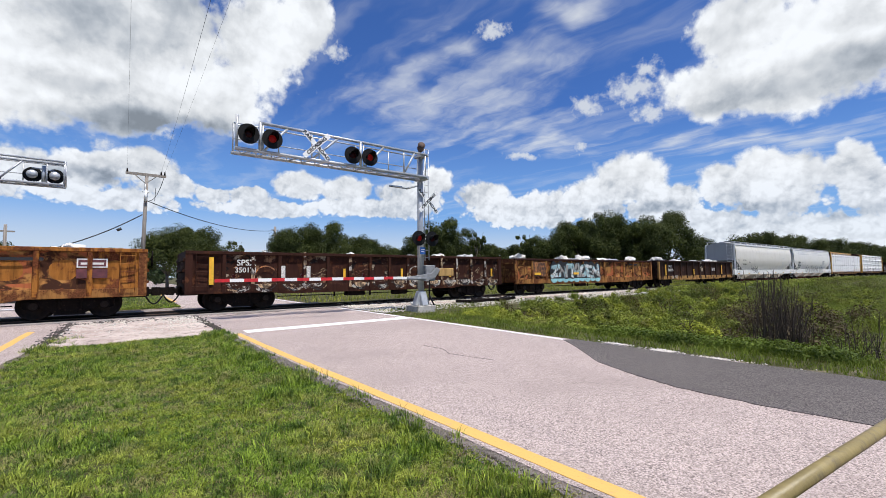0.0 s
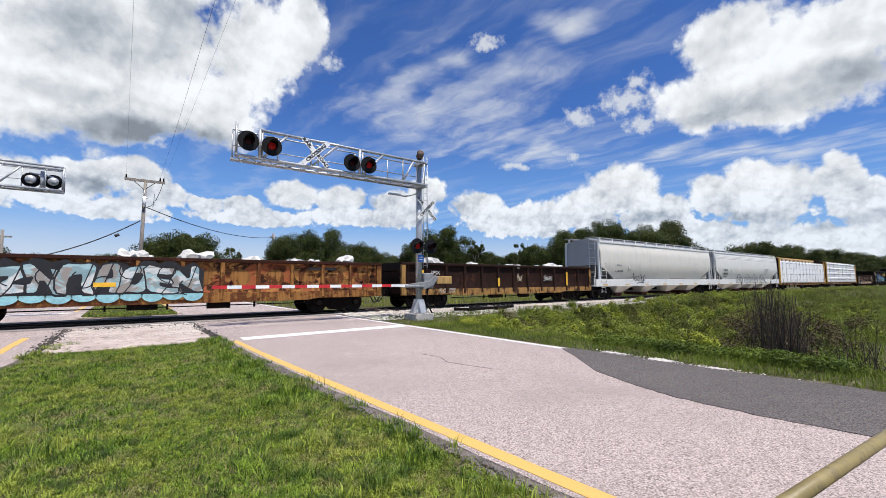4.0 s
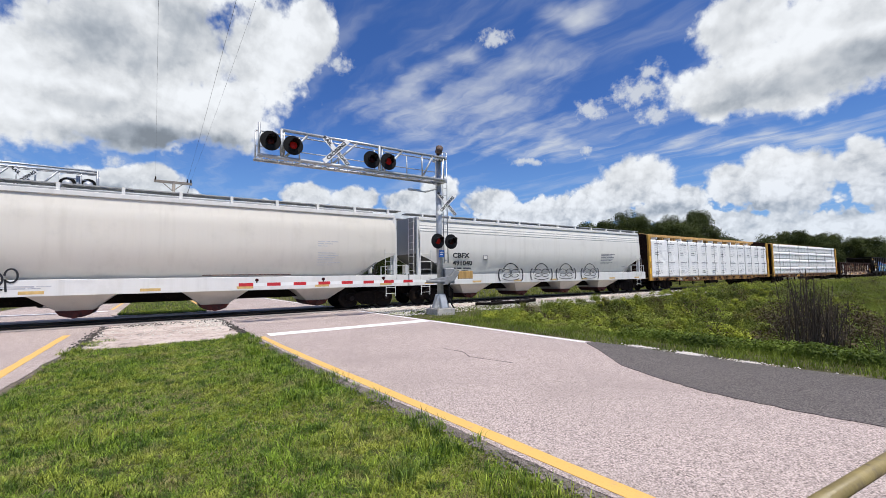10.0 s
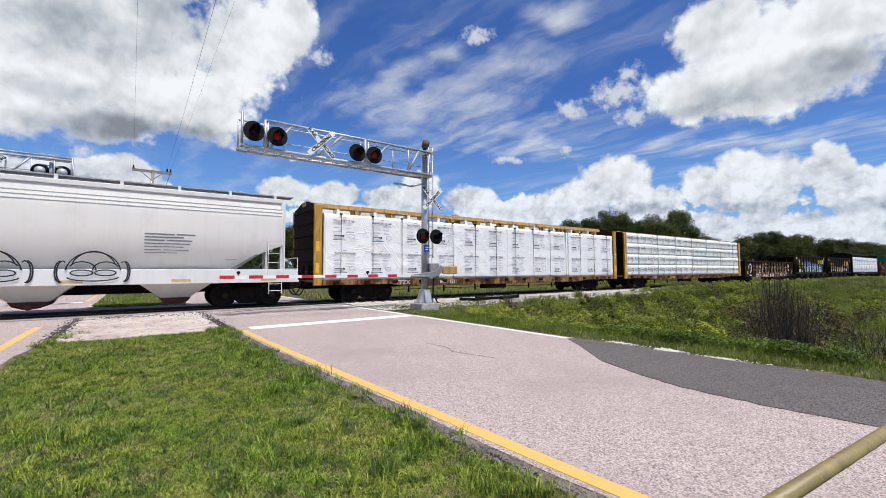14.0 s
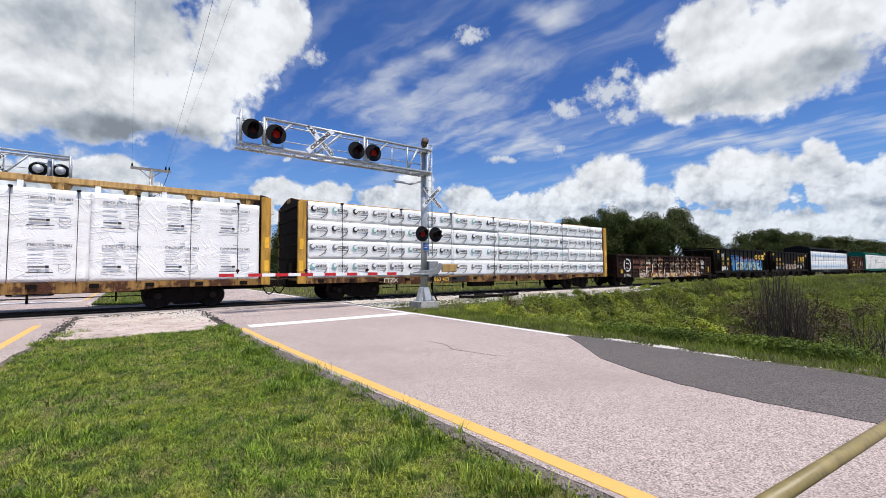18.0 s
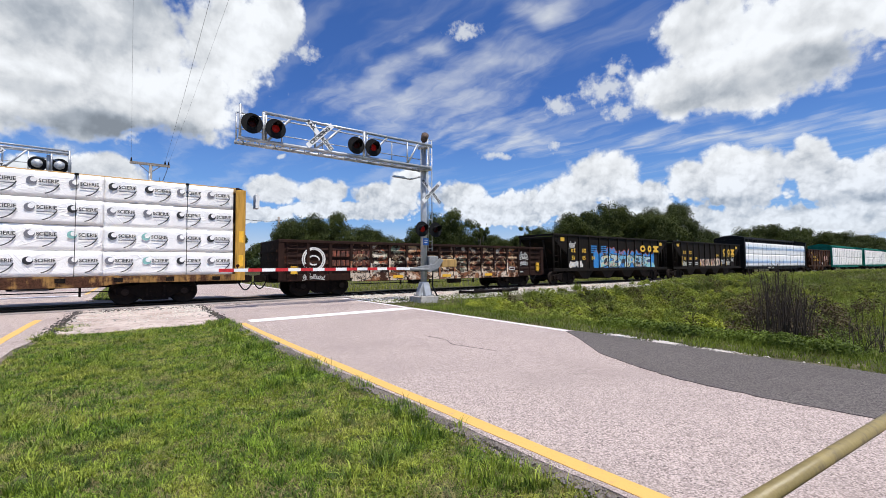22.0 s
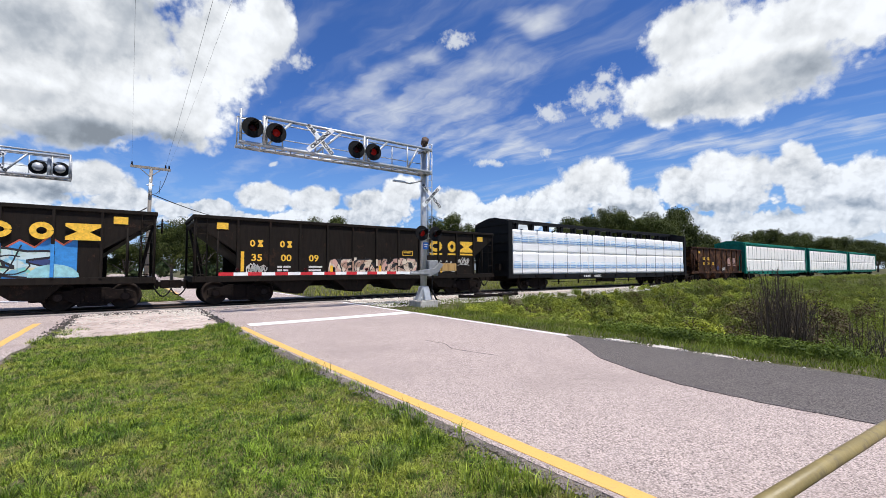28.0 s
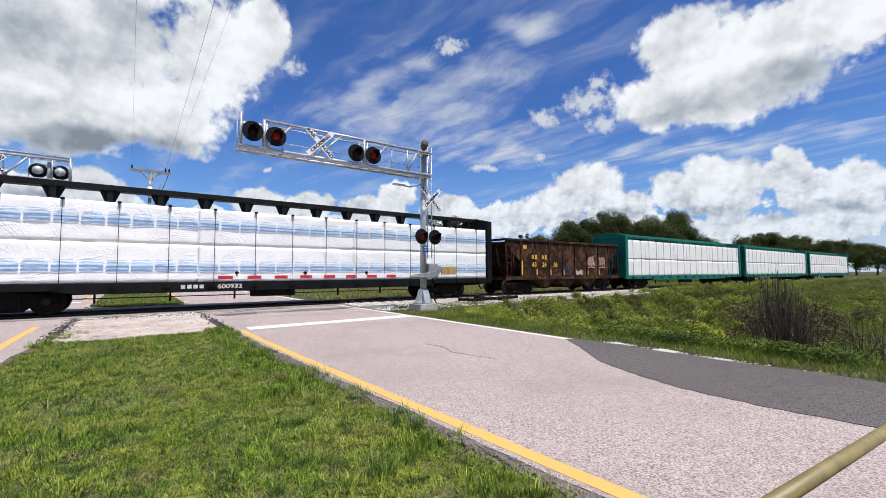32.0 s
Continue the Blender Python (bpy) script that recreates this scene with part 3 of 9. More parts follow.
slab("crossing_middle", [(-7.2, 19.24), (8.0, 19.24), (8.0, 20.40), (-7.2, 20.40)], -0.12, 0.04, "rubber", "black rubber panel between the rails, darkened for shadow under the train", "pavement")
slab("crossing_far", [(-7.2, 20.66), (8.0, 20.66), (8.0, 21.75), (-7.2, 21.75)], -0.12, 0.035, "crossing", "asphalt strip laid against the far rail", "pavement")
edge = [(7.40, 5.72), (6.9, 5.05), (5.98, 3.98), (5.62, 3.2), (5.38, 2.5), (5.34, 1.6), (5.42, 0.8), (5.45, -2), (5.5, -13.5)]
fine_edge = [(a[0] + (b[0] - a[0]) * k / 8 + 0.03 * noise.noise(Vector((a[1] * 3 + k, 7, 1))), a[1] + (b[1] - a[1]) * k / 8) for a, b in zip(edge, edge[1:]) for k in range(8)]
slab("apron", fine_edge + [(7.9, -13.5)] + ragged(7.62, -8, 5.6, 0.12, 0.3, 9), 0.0, 0.008, "apron", "dark newer asphalt apron beside the lane", "pavement")


def strip(name, x0, x1, y0, y1, material, label, z=0.0045, seed=0):
    a, b = ragged(x0, y0, y1, 0.012, 0.15, 20 + seed), ragged(x1, y0, y1, 0.012, 0.15, 40 + seed)
    return slab(name, a + b[::-1], z - 0.004, z, material, label, "road marking")




def shoulder(name, edge, way, label):
    """Crumbled ground that falls from the asphalt edge into the lawn."""
    v, f = [], []
    for k, (x, y) in enumerate(edge):
        wide = 0.11 + 0.07 * noise.noise(Vector((x, y * 1.3, 3)))
        v += [(x - way * 0.02, y, -0.006), (x + way * wide * 0.5, y, -0.02 + 0.01 * noise.noise(Vector((1, y * 5, 3)))), (x + way * wide, y, -0.09)]
        if k:
            f += [(3 * k - 3, 3 * k - 2, 3 * k + 1, 3 * k), (3 * k - 2, 3 * k - 1, 3 * k + 2, 3 * k + 1)]
    tagged(new(name, mesh_from(name, v, f, "soil")), label, "shoulder", kind="structure")


shoulder("lane_shoulder", [p for p in near_l if p[1] < 12.2], -1, "gritty worn soil between lawn and lane")
shoulder("left_shoulder", [p for p in near_left if p[1] < 13.0], 1, "gritty soil between lawn and the other lane")
yl = [(x + lane_edge(y), y) for x, y in ragged(2.17, -14, 11.5, 0.01, 0.15, 21)]
yr = [(x + lane_edge(y), y) for x, y in ragged(2.31, -14, 11.5, 0.01, 0.15, 41)]
slab("edge_line_yellow", yl + yr[::-1], 0.0005, 0.0045, "line_yellow", "worn yellow edge line along the median", "road marking")
strip("edge_line_white", 7.40, 7.52, 5.75, 17.8, "line_white", "white edge line of the lane", seed=2)
strip("left_line_yellow", -2.08, -1.92, -14, 15.6, "line_yellow", "yellow edge line of the other lane", seed=3)
slab("stop_line", [(2.45, 11.50), (2.9, 11.53), (7.45, 11.70), (7.5, 12.28), (5.2, 12.17), (2.47, 12.08)], 0.0, 0.0045, "line_white", "broad white stop line across the lane", "road marking")
slab("stop_line_far", [(-6.6, 27.6), (-2.0, 27.6), (-2.0, 28.2), (-6.6, 28.2)], -0.005, 0.0, "line_white", "white stop line of the oncoming lane", "road marking")
strip("far_line_white", 7.30, 7.42, 22.2, 120, "line_white", "white edge line beyond the railway", 0.0, 5)
strip("far_line_yellow", 2.2, 2.36, 29, 120, "line_yellow", "yellow median line beyond the railway", 0.0, 6)
strip("far_left_yellow", -2.0, -1.84, 29, 120, "line_yellow", "yellow median line of the oncoming lane", 0.0, 7)


def tar_streak(name, path, wide, label, seed):
    """Dark worn seam in the asphalt, ragged on both sides."""
    g = random.Random(seed)
    fine_path = [Vector(p).lerp(Vector(q), k / 8) for p, q in zip(path, path[1:]) for k in range(8)] + [Vector(path[-1])]
    left, right = [], []
    for k, p in enumerate(fine_path):
        d = (fine_path[min(k + 1, len(fine_path) - 1)] - fine_path[max(k - 1, 0)]).normalized()
        n = Vector((-d.y, d.x)) * wide * g.uniform(0.25, 1.0) * (0.3 if k in (0, len(fine_path) - 1) else 1)
        left.append(tuple(p + n)), right.append(tuple(p - n * g.uniform(0.4, 1)))
    slab(name, left + right[::-1], 0.0, 0.0022, "tar", label, "road crack")


M["tar"] = plain("worn_tar_seam", (0.10, 0.082, 0.075), 0.9, 0, 0.4, 9, 50, 0.3)
tar_streak("road_crack", [(4.75, 7.05), (4.82, 6.5), (4.62, 6.05), (4.74, 5.5), (4.85, 5.1)], 0.018, "dark hairline crack in the lane", 5)
tar_streak("tar_seam", [(2.7, 16.9), (3.4, 17.35), (4.2, 17.62), (5.3, 17.75)], 0.16, "dark worn seam before the rails", 6)
tar_streak("tar_seam", [(2.2, 17.55), (3.2, 17.72), (4.6, 17.8)], 0.07, "dark worn seam before the rails", 7)


def limestone_material():
    t = Tree("crushed_limestone")
    p = t.coords()
    a, b, c = t.noise(p, 0.8, 5, 0.6), t.noise(p, 6, 6, 0.7), t.noise(p, 50, 3)
    col = t.mix(t.ramp(a, 0.3, 0.7), (0.40, 0.31, 0.265), (0.64, 0.54, 0.475))
    col = t.mix(t.ramp(b, 0.52, 0.66, 0, 0.85), col, (0.25, 0.20, 0.175))
    col = t.mix(t.ramp(t.noise(p, 2.2, 7, 0.72), 0.56, 0.64, 0, 0.8), col, (0.17, 0.145, 0.13))
    col = t.mix(t.ramp(c, 0.5, 0.8, 0, 0.4), col, (0.15, 0.13, 0.12))
    return t.done(col, 0.95, 0, t.math("ADD", b, t.math("MULTIPLY", c, 0.4)), 0.6, 0.03, 0.2)


M["marl"] = limestone_material()
mv = []
for j in range(101):
    for i in range(61):
        x, y = -1.55 + 3.75 * i / 60, 11.9 + 6.3 * j / 100
        e = min(x + 1.36 - 0.16 * noise.noise(Vector((1, y * 1.7, 0))) - 0.07 * noise.noise(Vector((1, y * 7, 3))), 1.98 - x + 0.2 * noise.noise(Vector((5, y * 1.5, 0))) + 0.08 * noise.noise(Vector((5, y * 8, 3))), 18.05 - y, y - 12.1)
        bump = 0.035 * noise.noise(Vector((x * 1.2, y * 1.2, 1))) + 0.022 * noise.noise(Vector((x * 4, y * 4, 5))) + 0.012 * noise.noise(Vector((x * 13, y * 13, 9)))
        mv.append((x, y, 0.004 + bump * smooth01(e, 0, 0.25) - 0.12 * (1 - smooth01(e, -0.06, 0.10))))
me = mesh_from("median_end", mv, [(j * 61 + i, j * 61 + i + 1, (j + 1) * 61 + i + 1, (j + 1) * 61 + i) for j in range(100) for i in range(60)], "marl")
tagged(new("median_end", me), "broken pale concrete end of the median", "pavement", kind="structure")
nose = [(0.35 + 1.75 * math.cos(a), 23.9 + 1.5 * math.sin(a)) for a in np.linspace(math.pi, math.tau, 14)]
slab("median_far", nose + [(2.1, 120), (-1.4, 120)], -0.1, 0.05, "ground", "grassy median island beyond the railway", "median")
kerb = [(0.35 + 1.95 * math.cos(a), 23.9 + 1.7 * math.sin(a)) for a in np.linspace(math.pi, math.tau, 18)]
slab("median_kerb", kerb + [(2.3, 25.5), (-1.6, 25.5)], -0.1, 0.03, "marl", "pale concrete rim round the far median", "kerb")

# the railway
bm = bmesh.new()
prism(bm, [(16.9, -0.3), (17.6, -0.04), (18.4, 0.0), (21.3, 0.0), (22.1, -0.04), (22.9, -0.3)], 7.9, 480, "x")
setting("ballast_bed", bm, "marl", "pale limestone ballast bed under the track", "ballast")
bm = bmesh.new()
prism(bm, [(16.9, -0.3), (17.6, -0.04), (18.4, 0.0), (21.3, 0.0), (22.1, -0.04), (22.9, -0.3)], -300, -7.3, "x")
setting("ballast_bed_left", bm, "marl", "pale limestone ballast bed under the track", "ballast")
for y in (NEAR_RAIL, FAR_RAIL):
    bm = bmesh.new()
    prism(bm, [(y - 0.075, -0.09), (y + 0.075, -0.09), (y + 0.075, -0.075), (y + 0.012, -0.06), (y + 0.012, 0.025), (y + 0.036, 0.03), (y + 0.036, 0.058), (y - 0.036, 0.058), (y - 0.036, 0.03), (y - 0.012, 0.025), (y - 0.012, -0.06), (y - 0.075, -0.075)], -300, 480, "x")
    setting("rail", bm, "rail", "worn steel rail", "rail")
track = thing("track", "dark creosoted sleepers under the rails", "track", kind="structure")
tie = bmesh.new()
box(tie, -0.11, 0.11, -1.3, 1.3, -0.14, 0.03)
tie = finish(tie, "sleeper", "iron", 0.012)
for k in range(120):
    shared("sleeper", tie, track, pose(8.3 + 0.55 * k, TRACK_Y + 0.02 * math.sin(k * 9.1), -0.005, 0, 0, 0.8 * math.sin(k * 3.7)))


def stones(name, count, area, size, z, label, material="limestone", rand=0):
    g = np.random.default_rng(rand)
    unit = np.array([(1, 0, 0), (-1, 0, 0), (0, 1, 0), (0, -1, 0), (0, 0, 1), (0, 0, -0.6)], float)
    tri = np.array([(0, 2, 4), (2, 1, 4), (1, 3, 4), (3, 0, 4), (2, 0, 5), (1, 2, 5), (3, 1, 5), (0, 3, 5)])
    vs, fs = [], []
    for k in range(count):
        x, y = area(g)
        s = size * (0.45 + 1.2 * g.random() ** 2)
        a = g.random() * 6.28
        r = np.array([(math.cos(a), -math.sin(a), 0), (math.sin(a), math.cos(a), 0), (0, 0, 1)])
        vs.append((unit * (0.7 + 0.6 * g.random((6, 1))) * (s, s * 0.8, s * 0.6)) @ r.T + (x, y, z(x, y)))
        fs.append(tri + 6 * k)
    return tagged(new(name, mesh_from(name, np.concatenate(vs).tolist(), np.concatenate(fs).tolist(), M[material])), label, name, kind="stuff")


def ballast_spot(g):
    x = 7.9 + 45 * g.random() ** 1.5
    return x, 18.9 - 4.6 * g.random() ** 1.3


stones("ballast_stones", 10500, ballast_spot, 0.035, lambda x, y: (0.0 if y > 17.4 else -0.03) + 0.005, "loose pale limestone ballast", rand=1)
for k, (x, y, w, l) in enumerate(((7.76, 4.75, 0.07, 0.20), (7.70, 3.80, 0.12, 0.24), (7.64, 2.9, 0.04, 0.10))):
    rim = [(x + w * (1 + 0.45 * noise.noise(Vector((math.cos(a) * 2, math.sin(a) * 2, k * 5.1)))) * math.cos(a), y + l * (1 + 0.5 * noise.noise(Vector((math.cos(a) * 2.6, math.sin(a) * 2.6, 9 + k)))) * math.sin(a)) for a in np.linspace(0, math.tau, 40, endpoint=False)]
    slab("marl_patch", rim, -0.05, 0.010, "limestone", "spilled white marl along the asphalt edge", "gravel")


def gravel_spot(g):
    k = int(3.6 * g.random())
    x, y, w, l = ((7.74, 4.7, 0.12, 0.36), (7.70, 3.78, 0.14, 0.34), (7.64, 2.9, 0.07, 0.30), (7.66, 3.0, 0.07, 0.9))[k]
    return x + w * g.standard_normal() * 0.6, y + l * g.standard_normal() * 0.6


stones("gravel", 420, gravel_spot, 0.013, lambda x, y: 0.010, "white gravel along the asphalt edge", rand=2)
stones("rubble", 1500, lambda g: (-1.3 + 3.2 * g.random(), 13.0 + 4.9 * g.random() ** 0.6) if g.random() < 0.6 else (1.55 + 0.3 * g.standard_normal(), 14.2 + 3.5 * g.random()), 0.026, lambda x, y: 0.012, "crumbled pale rubble on the median end", rand=3)
stones("dark_crumbs", 1500, lambda g: [(-1.36 + 0.09 * g.standard_normal(), 12.4 + 5.3 * g.random()), (1.97 + 0.08 * g.standard_normal(), 12.4 + 5.3 * g.random()), (-1.25 + 3.1 * g.random(), 17.3 + 0.3 * g.standard_normal()), (-1.2 + 3.0 * g.random(), 17.7 + 0.12 * g.standard_normal())][int(4 * g.random())], 0.028, lambda x, y: 0.006, "dark crumbled asphalt round the median end", "crumb", rand=13)
stones("shoulder_gravel", 9500, lambda g: (lambda y: (2.05 + lane_edge(y) + 0.06 * g.standard_normal(), y))(-0.5 + 12.3 * g.random()), 0.011, lambda x, y: -0.006, "grey grit along the worn lane edge", "grit", rand=4)

# the pipe beside the camera
bm = bmesh.new()
rod(bm, (0.45, 0.42, 0.88), (3.6, 0.14, 0.88), 0.0185, 18)
pipe = thing("barrier_pipe", "faded yellow steel barrier pipe on a post", "barrier")
part("pipe", bm, "rod", pipe)
bm = bmesh.new()
rod(bm, (3.5, 0.15, -0.05), (3.5, 0.15, 0.88), 0.03, 14)
part("post", bm, "rod", pipe)

# ---- the train: parts that all cars share ----
# A car's own space: x along the track, near side at y = -1.52, z from the rail's top.
HALF = 1.52
WHEEL_R, AXLE = 0.46, 0.89
CARS, WHEELS = [], []


def wheel_set_mesh():
    bm = bmesh.new()
    ring = [(0.0, 0.10), (0.06, 0.16), (0.05, 0.37), (0.0, 0.40), (-0.005, WHEEL_R), (0.125, WHEEL_R - 0.012), (0.135, WHEEL_R + 0.02), (0.15, WHEEL_R + 0.02), (0.15, 0.39), (0.11, 0.35), (0.10, 0.16), (0.15, 0.10)]
    n = 36
    for side in (-1, 1):
        rows = [[bm.verts.new((r * math.cos(k * math.tau / n), side * (0.86 - d), r * math.sin(k * math.tau / n))) for k in range(n)] for d, r in ring]
        for a, b in zip(rows, rows[1:] + rows[:1]):
            for k in range(n):
                bm.faces.new((a[k], a[(k + 1) % n], b[(k + 1) % n], b[k])).smooth = True
    rod(bm, (0, -1.12, 0), (0, 1.12, 0), 0.085, 14)
    for side in (-1, 1):
        rod(bm, (0, side * 1.10, 0), (0, side * 1.20, 0), 0.115, 16)
        for k in range(3):
            a = k * math.tau / 3
            rod(bm, (0.06 * math.cos(a), side * 1.2, 0.06 * math.sin(a)), (0.06 * math.cos(a), side * 1.225, 0.06 * math.sin(a)), 0.022, 6)
    return finish(bm, "wheel_set", "wheel")


def side_frame_mesh():
    bm = bmesh.new()
    top = [(-1.16, 0.40), (-1.16, 0.60), (-0.95, 0.68), (-0.62, 0.70), (-0.42, 0.78), (0.42, 0.78), (0.62, 0.70), (0.95, 0.68), (1.16, 0.60), (1.16, 0.40)]
    low = [(1.04, 0.34), (0.78, 0.40), (0.55, 0.30), (0.36, 0.17), (-0.36, 0.17), (-0.55, 0.30), (-0.78, 0.40), (-1.04, 0.34)]
    prism(bm, top + low, -0.08, 0.08)
    for x in (-0.27, 0.27):
        box(bm, x - 0.05, x + 0.05, -0.12, -0.075, 0.2, 0.74)
    box(bm, -0.4, 0.4, -0.13, -0.075, 0.15, 0.24)
    for s in (-1, 1):
        rod(bm, (s * AXLE, -0.16, 0.46), (s * AXLE, 0.0, 0.46), 0.15, 14)
    return finish(bm, "side_frame", "iron", 0.012)


def spring_mesh():
    bm = bmesh.new()
    for x in (-0.15, 0.0, 0.15):
        for k in range(5):
            rod(bm, (x, 0, 0.25 + 0.075 * k), (x, 0, 0.29 + 0.075 * k), 0.062, 10)
    return finish(bm, "springs", "wheel")


def coupler_mesh():
    bm = bmesh.new()
    box(bm, -0.45, 0.1, -0.09, 0.09, 0.72, 0.92)
    prism(bm, [(0.08, 0.66), (0.34, 0.66), (0.46, 0.74), (0.46, 0.92), (0.34, 0.98), (0.08, 0.98)], -0.16, 0.05)
    box(bm, 0.3, 0.5, 0.05, 0.17, 0.68, 0.96)
    box(bm, -0.08, 0.0, -0.28, 0.28, 0.64, 1.0)
    return finish(bm, "coupler", "iron", 0.015)


def hose_mesh():
    bm = bmesh.new()
    pts = [(0.0 + 0.6 * k / 8, -0.38, 0.78 - 0.42 * math.sin(math.pi * (k / 8) * 0.92)) for k in range(9)]
    tube(bm, pts, 0.028, 7)
    return finish(bm, "brake_hose", "black")


def ladder_mesh(height, width, rungs):
    bm = bmesh.new()
    for x in (-width / 2, width / 2):
        rod(bm, (x, -0.06, 0), (x, -0.06, height), 0.016, 6)
    for k in range(rungs):
        z = height * (k + 0.5) / rungs
        rod(bm, (-width / 2, -0.06, z), (width / 2, -0.06, z), 0.014, 6)
    for x in (-width / 2, width / 2):
        rod(bm, (x, -0.06, height * 0.95), (x, 0.02, height * 0.95), 0.014, 6)
        rod(bm, (x, -0.06, height * 0.1), (x, 0.02, height * 0.1), 0.014, 6)
    return bm


WHEEL_SET, SIDE_FRAME, SPRINGS, COUPLER, HOSE = wheel_set_mesh(), side_frame_mesh(), spring_mesh(), coupler_mesh(), hose_mesh()


def start_car(name, label, category, u0, u1, truck_in, beam=True, group="cars of the freight train"):
    """A car between u0 and u1 along the train, with trucks truck_in from its ends."""
    half = (u1 - u0) / 2
    car = thing(name, label, category, None, group)
    CARS.append((car, (u0 + u1) / 2))
    for s in (-1, 1):
        tx = s * (half - truck_in)
        for a in (-AXLE, AXLE):
            w = shared("wheel_set", WHEEL_SET, car, pose(tx + a, 0, WHEEL_R), "dark steel wheels on one axle")
            WHEELS.append((w, tx + a))
        for side in (-1, 1):
            shared("side_frame", SIDE_FRAME, car, pose(tx, side * 1.03, 0) @ (pose(0, 0, 0) if side < 0 else pose(0, 0, 0, 0, 0, 180)))
            shared("springs", SPRINGS, car, pose(tx, side * 1.0, 0))
        boxpart("bolster", car, "iron", tx - 0.2, tx + 0.2, -1.1, 1.1, 0.5, 0.78)
        boxpart("brake_beam", car, "iron", tx - 0.06, tx + 0.06, -0.9, 0.9, 0.28, 0.4)
        shared("coupler", COUPLER, car, pose(s * (half + 0.12), 0, 0) @ (pose(0, 0, 0) if s > 0 else pose(0, 0, 0, 0, 0, 180)), "rusty knuckle coupler")
        shared("brake_hose", HOSE, car, pose(s * (half - 0.05), 0, 0) @ (pose(0, 0, 0) if s > 0 else pose(0, 0, 0, 0, 0, 180)), "black rubber air hose")
    if beam:
        boxpart("centre_sill", car, "iron", -half, half, -0.22, 0.22, 0.62, 0.95)
    return car, half


def brake_wheel(car, x, y, z):
    """A hand brake wheel on its short shaft at the end of a car."""
    bm = bmesh.new()
    ring = [(x + 0.16, y + 0.27 * math.cos(a), z + 0.27 * math.sin(a)) for a in np.linspace(0, math.tau, 21)]
    tube(bm, ring, 0.02, 6)
    for a in range(5):
        rod(bm, (x + 0.13, y, z), (x + 0.16, y + 0.26 * math.cos(a * 1.257), z + 0.26 * math.sin(a * 1.257)), 0.014, 5)
    rod(bm, (x, y, z), (x + 0.16, y, z), 0.03, 8)
    part("brake_wheel", bm, "iron", car, "dark hand brake wheel")


def face(x, z, y=-HALF, dy=0.006):
    """Pose of something that lies on the near side."""
    return pose(x, y - dy, z, 90, 0, 0)


def panel_quad(name, parent, material, x0, x1, z0, z1, y, label=""):
    return boxpart(name, parent, material, x0, x1, y - 0.004, y, z0, z1, label)


def strokes(pts_lists, width, closed=False):
    """Flat brush strokes (x, z) as thin raised ribbons on y = 0."""
    bm = bmesh.new()
    for pts in pts_lists:
        pts = [Vector((p[0], p[1])) for p in pts]
        rows = []
        for k, p in enumerate(pts):
            d = (pts[min(k + 1, len(pts) - 1)] - pts[max(k - 1, 0)])
            d = d.normalized() if d.length > 1e-6 else Vector((1, 0))
            nrm = Vector((-d.y, d.x)) * width * 0.5
            rows.append([bm.verts.new((q.x, 0.0, q.y)) for q in (p - nrm, p + nrm)])
        for a, b in zip(rows, rows[1:]):
            bm.faces.new((a[0], b[0], b[1], a[1]))
    r = bmesh.ops.extrude_face_region(bm, geom=bm.faces[:])
    bmesh.ops.translate(bm, verts=[v for v in r["geom"] if isinstance(v, bmesh.types.BMVert)], vec=(0, -0.003, 0))
    return bm


def arc(cx, cz, rx, rz, a0, a1, n=12):
    return [(cx + rx * math.cos(radians(a0 + (a1 - a0) * k / n)), cz + rz * math.sin(radians(a0 + (a1 - a0) * k / n))) for k in range(n + 1)]


def scribble(x0, x1, z0, z1, seed, loops=5):
    """A scrawl: one looping line, an underline and a few flicks."""
    g = random.Random(seed)
    n, h, mid = 14 * loops, (z1 - z0) * 0.42, (z0 + z1) / 2
    a, b = g.uniform(0.7, 1.3), g.uniform(1.6, 2.4)
    path = [(x0 + (x1 - x0) * (0.06 + 0.88 * q / n) + 0.45 * (x1 - x0) / loops * math.sin(q * 0.93 * a), mid + h * math.sin(q * 0.62 * b) * (0.45 + 0.55 * abs(math.sin(q * 0.21 + seed)))) for q in range(n + 1)]
    out = [path, [(x0, z0 - 0.02), ((x0 + x1) / 2, z0 + 0.05), (x1, z0 - 0.01)]]
    for _ in range(loops):
        x, z = g.uniform(x0, x1), g.uniform(mid, z1)
        out.append([(x, z), (x + 0.06, z + 0.10), (x + 0.10, z + 0.03)])
    return out


def tag_paint(car, x0, x1, z0, z1, material, seed, y, width=0.03, loops=5):
    ob = part("graffiti_tag", strokes(scribble(x0, x1, z0, z1, seed, loops), width), material, car, "scrawled spray-paint tag")
    ob.matrix_basis = pose(0, y, 0)
    return ob


SHAPES = []        # fat swelling forms in a unit square
gs = random.Random(8)
for _ in range(7):
    n_ = gs.choice((9, 11, 13))
    SHAPES.append([(0.5 + (0.60 if q % 2 else 0.40) * gs.uniform(0.75, 1.05) * math.cos(math.tau * q / n_ + 0.4), 0.5 + (0.62 if q % 2 else 0.44) * gs.uniform(0.85, 1.05) * math.sin(math.tau * q / n_ + 0.4)) for q in range(n_)])


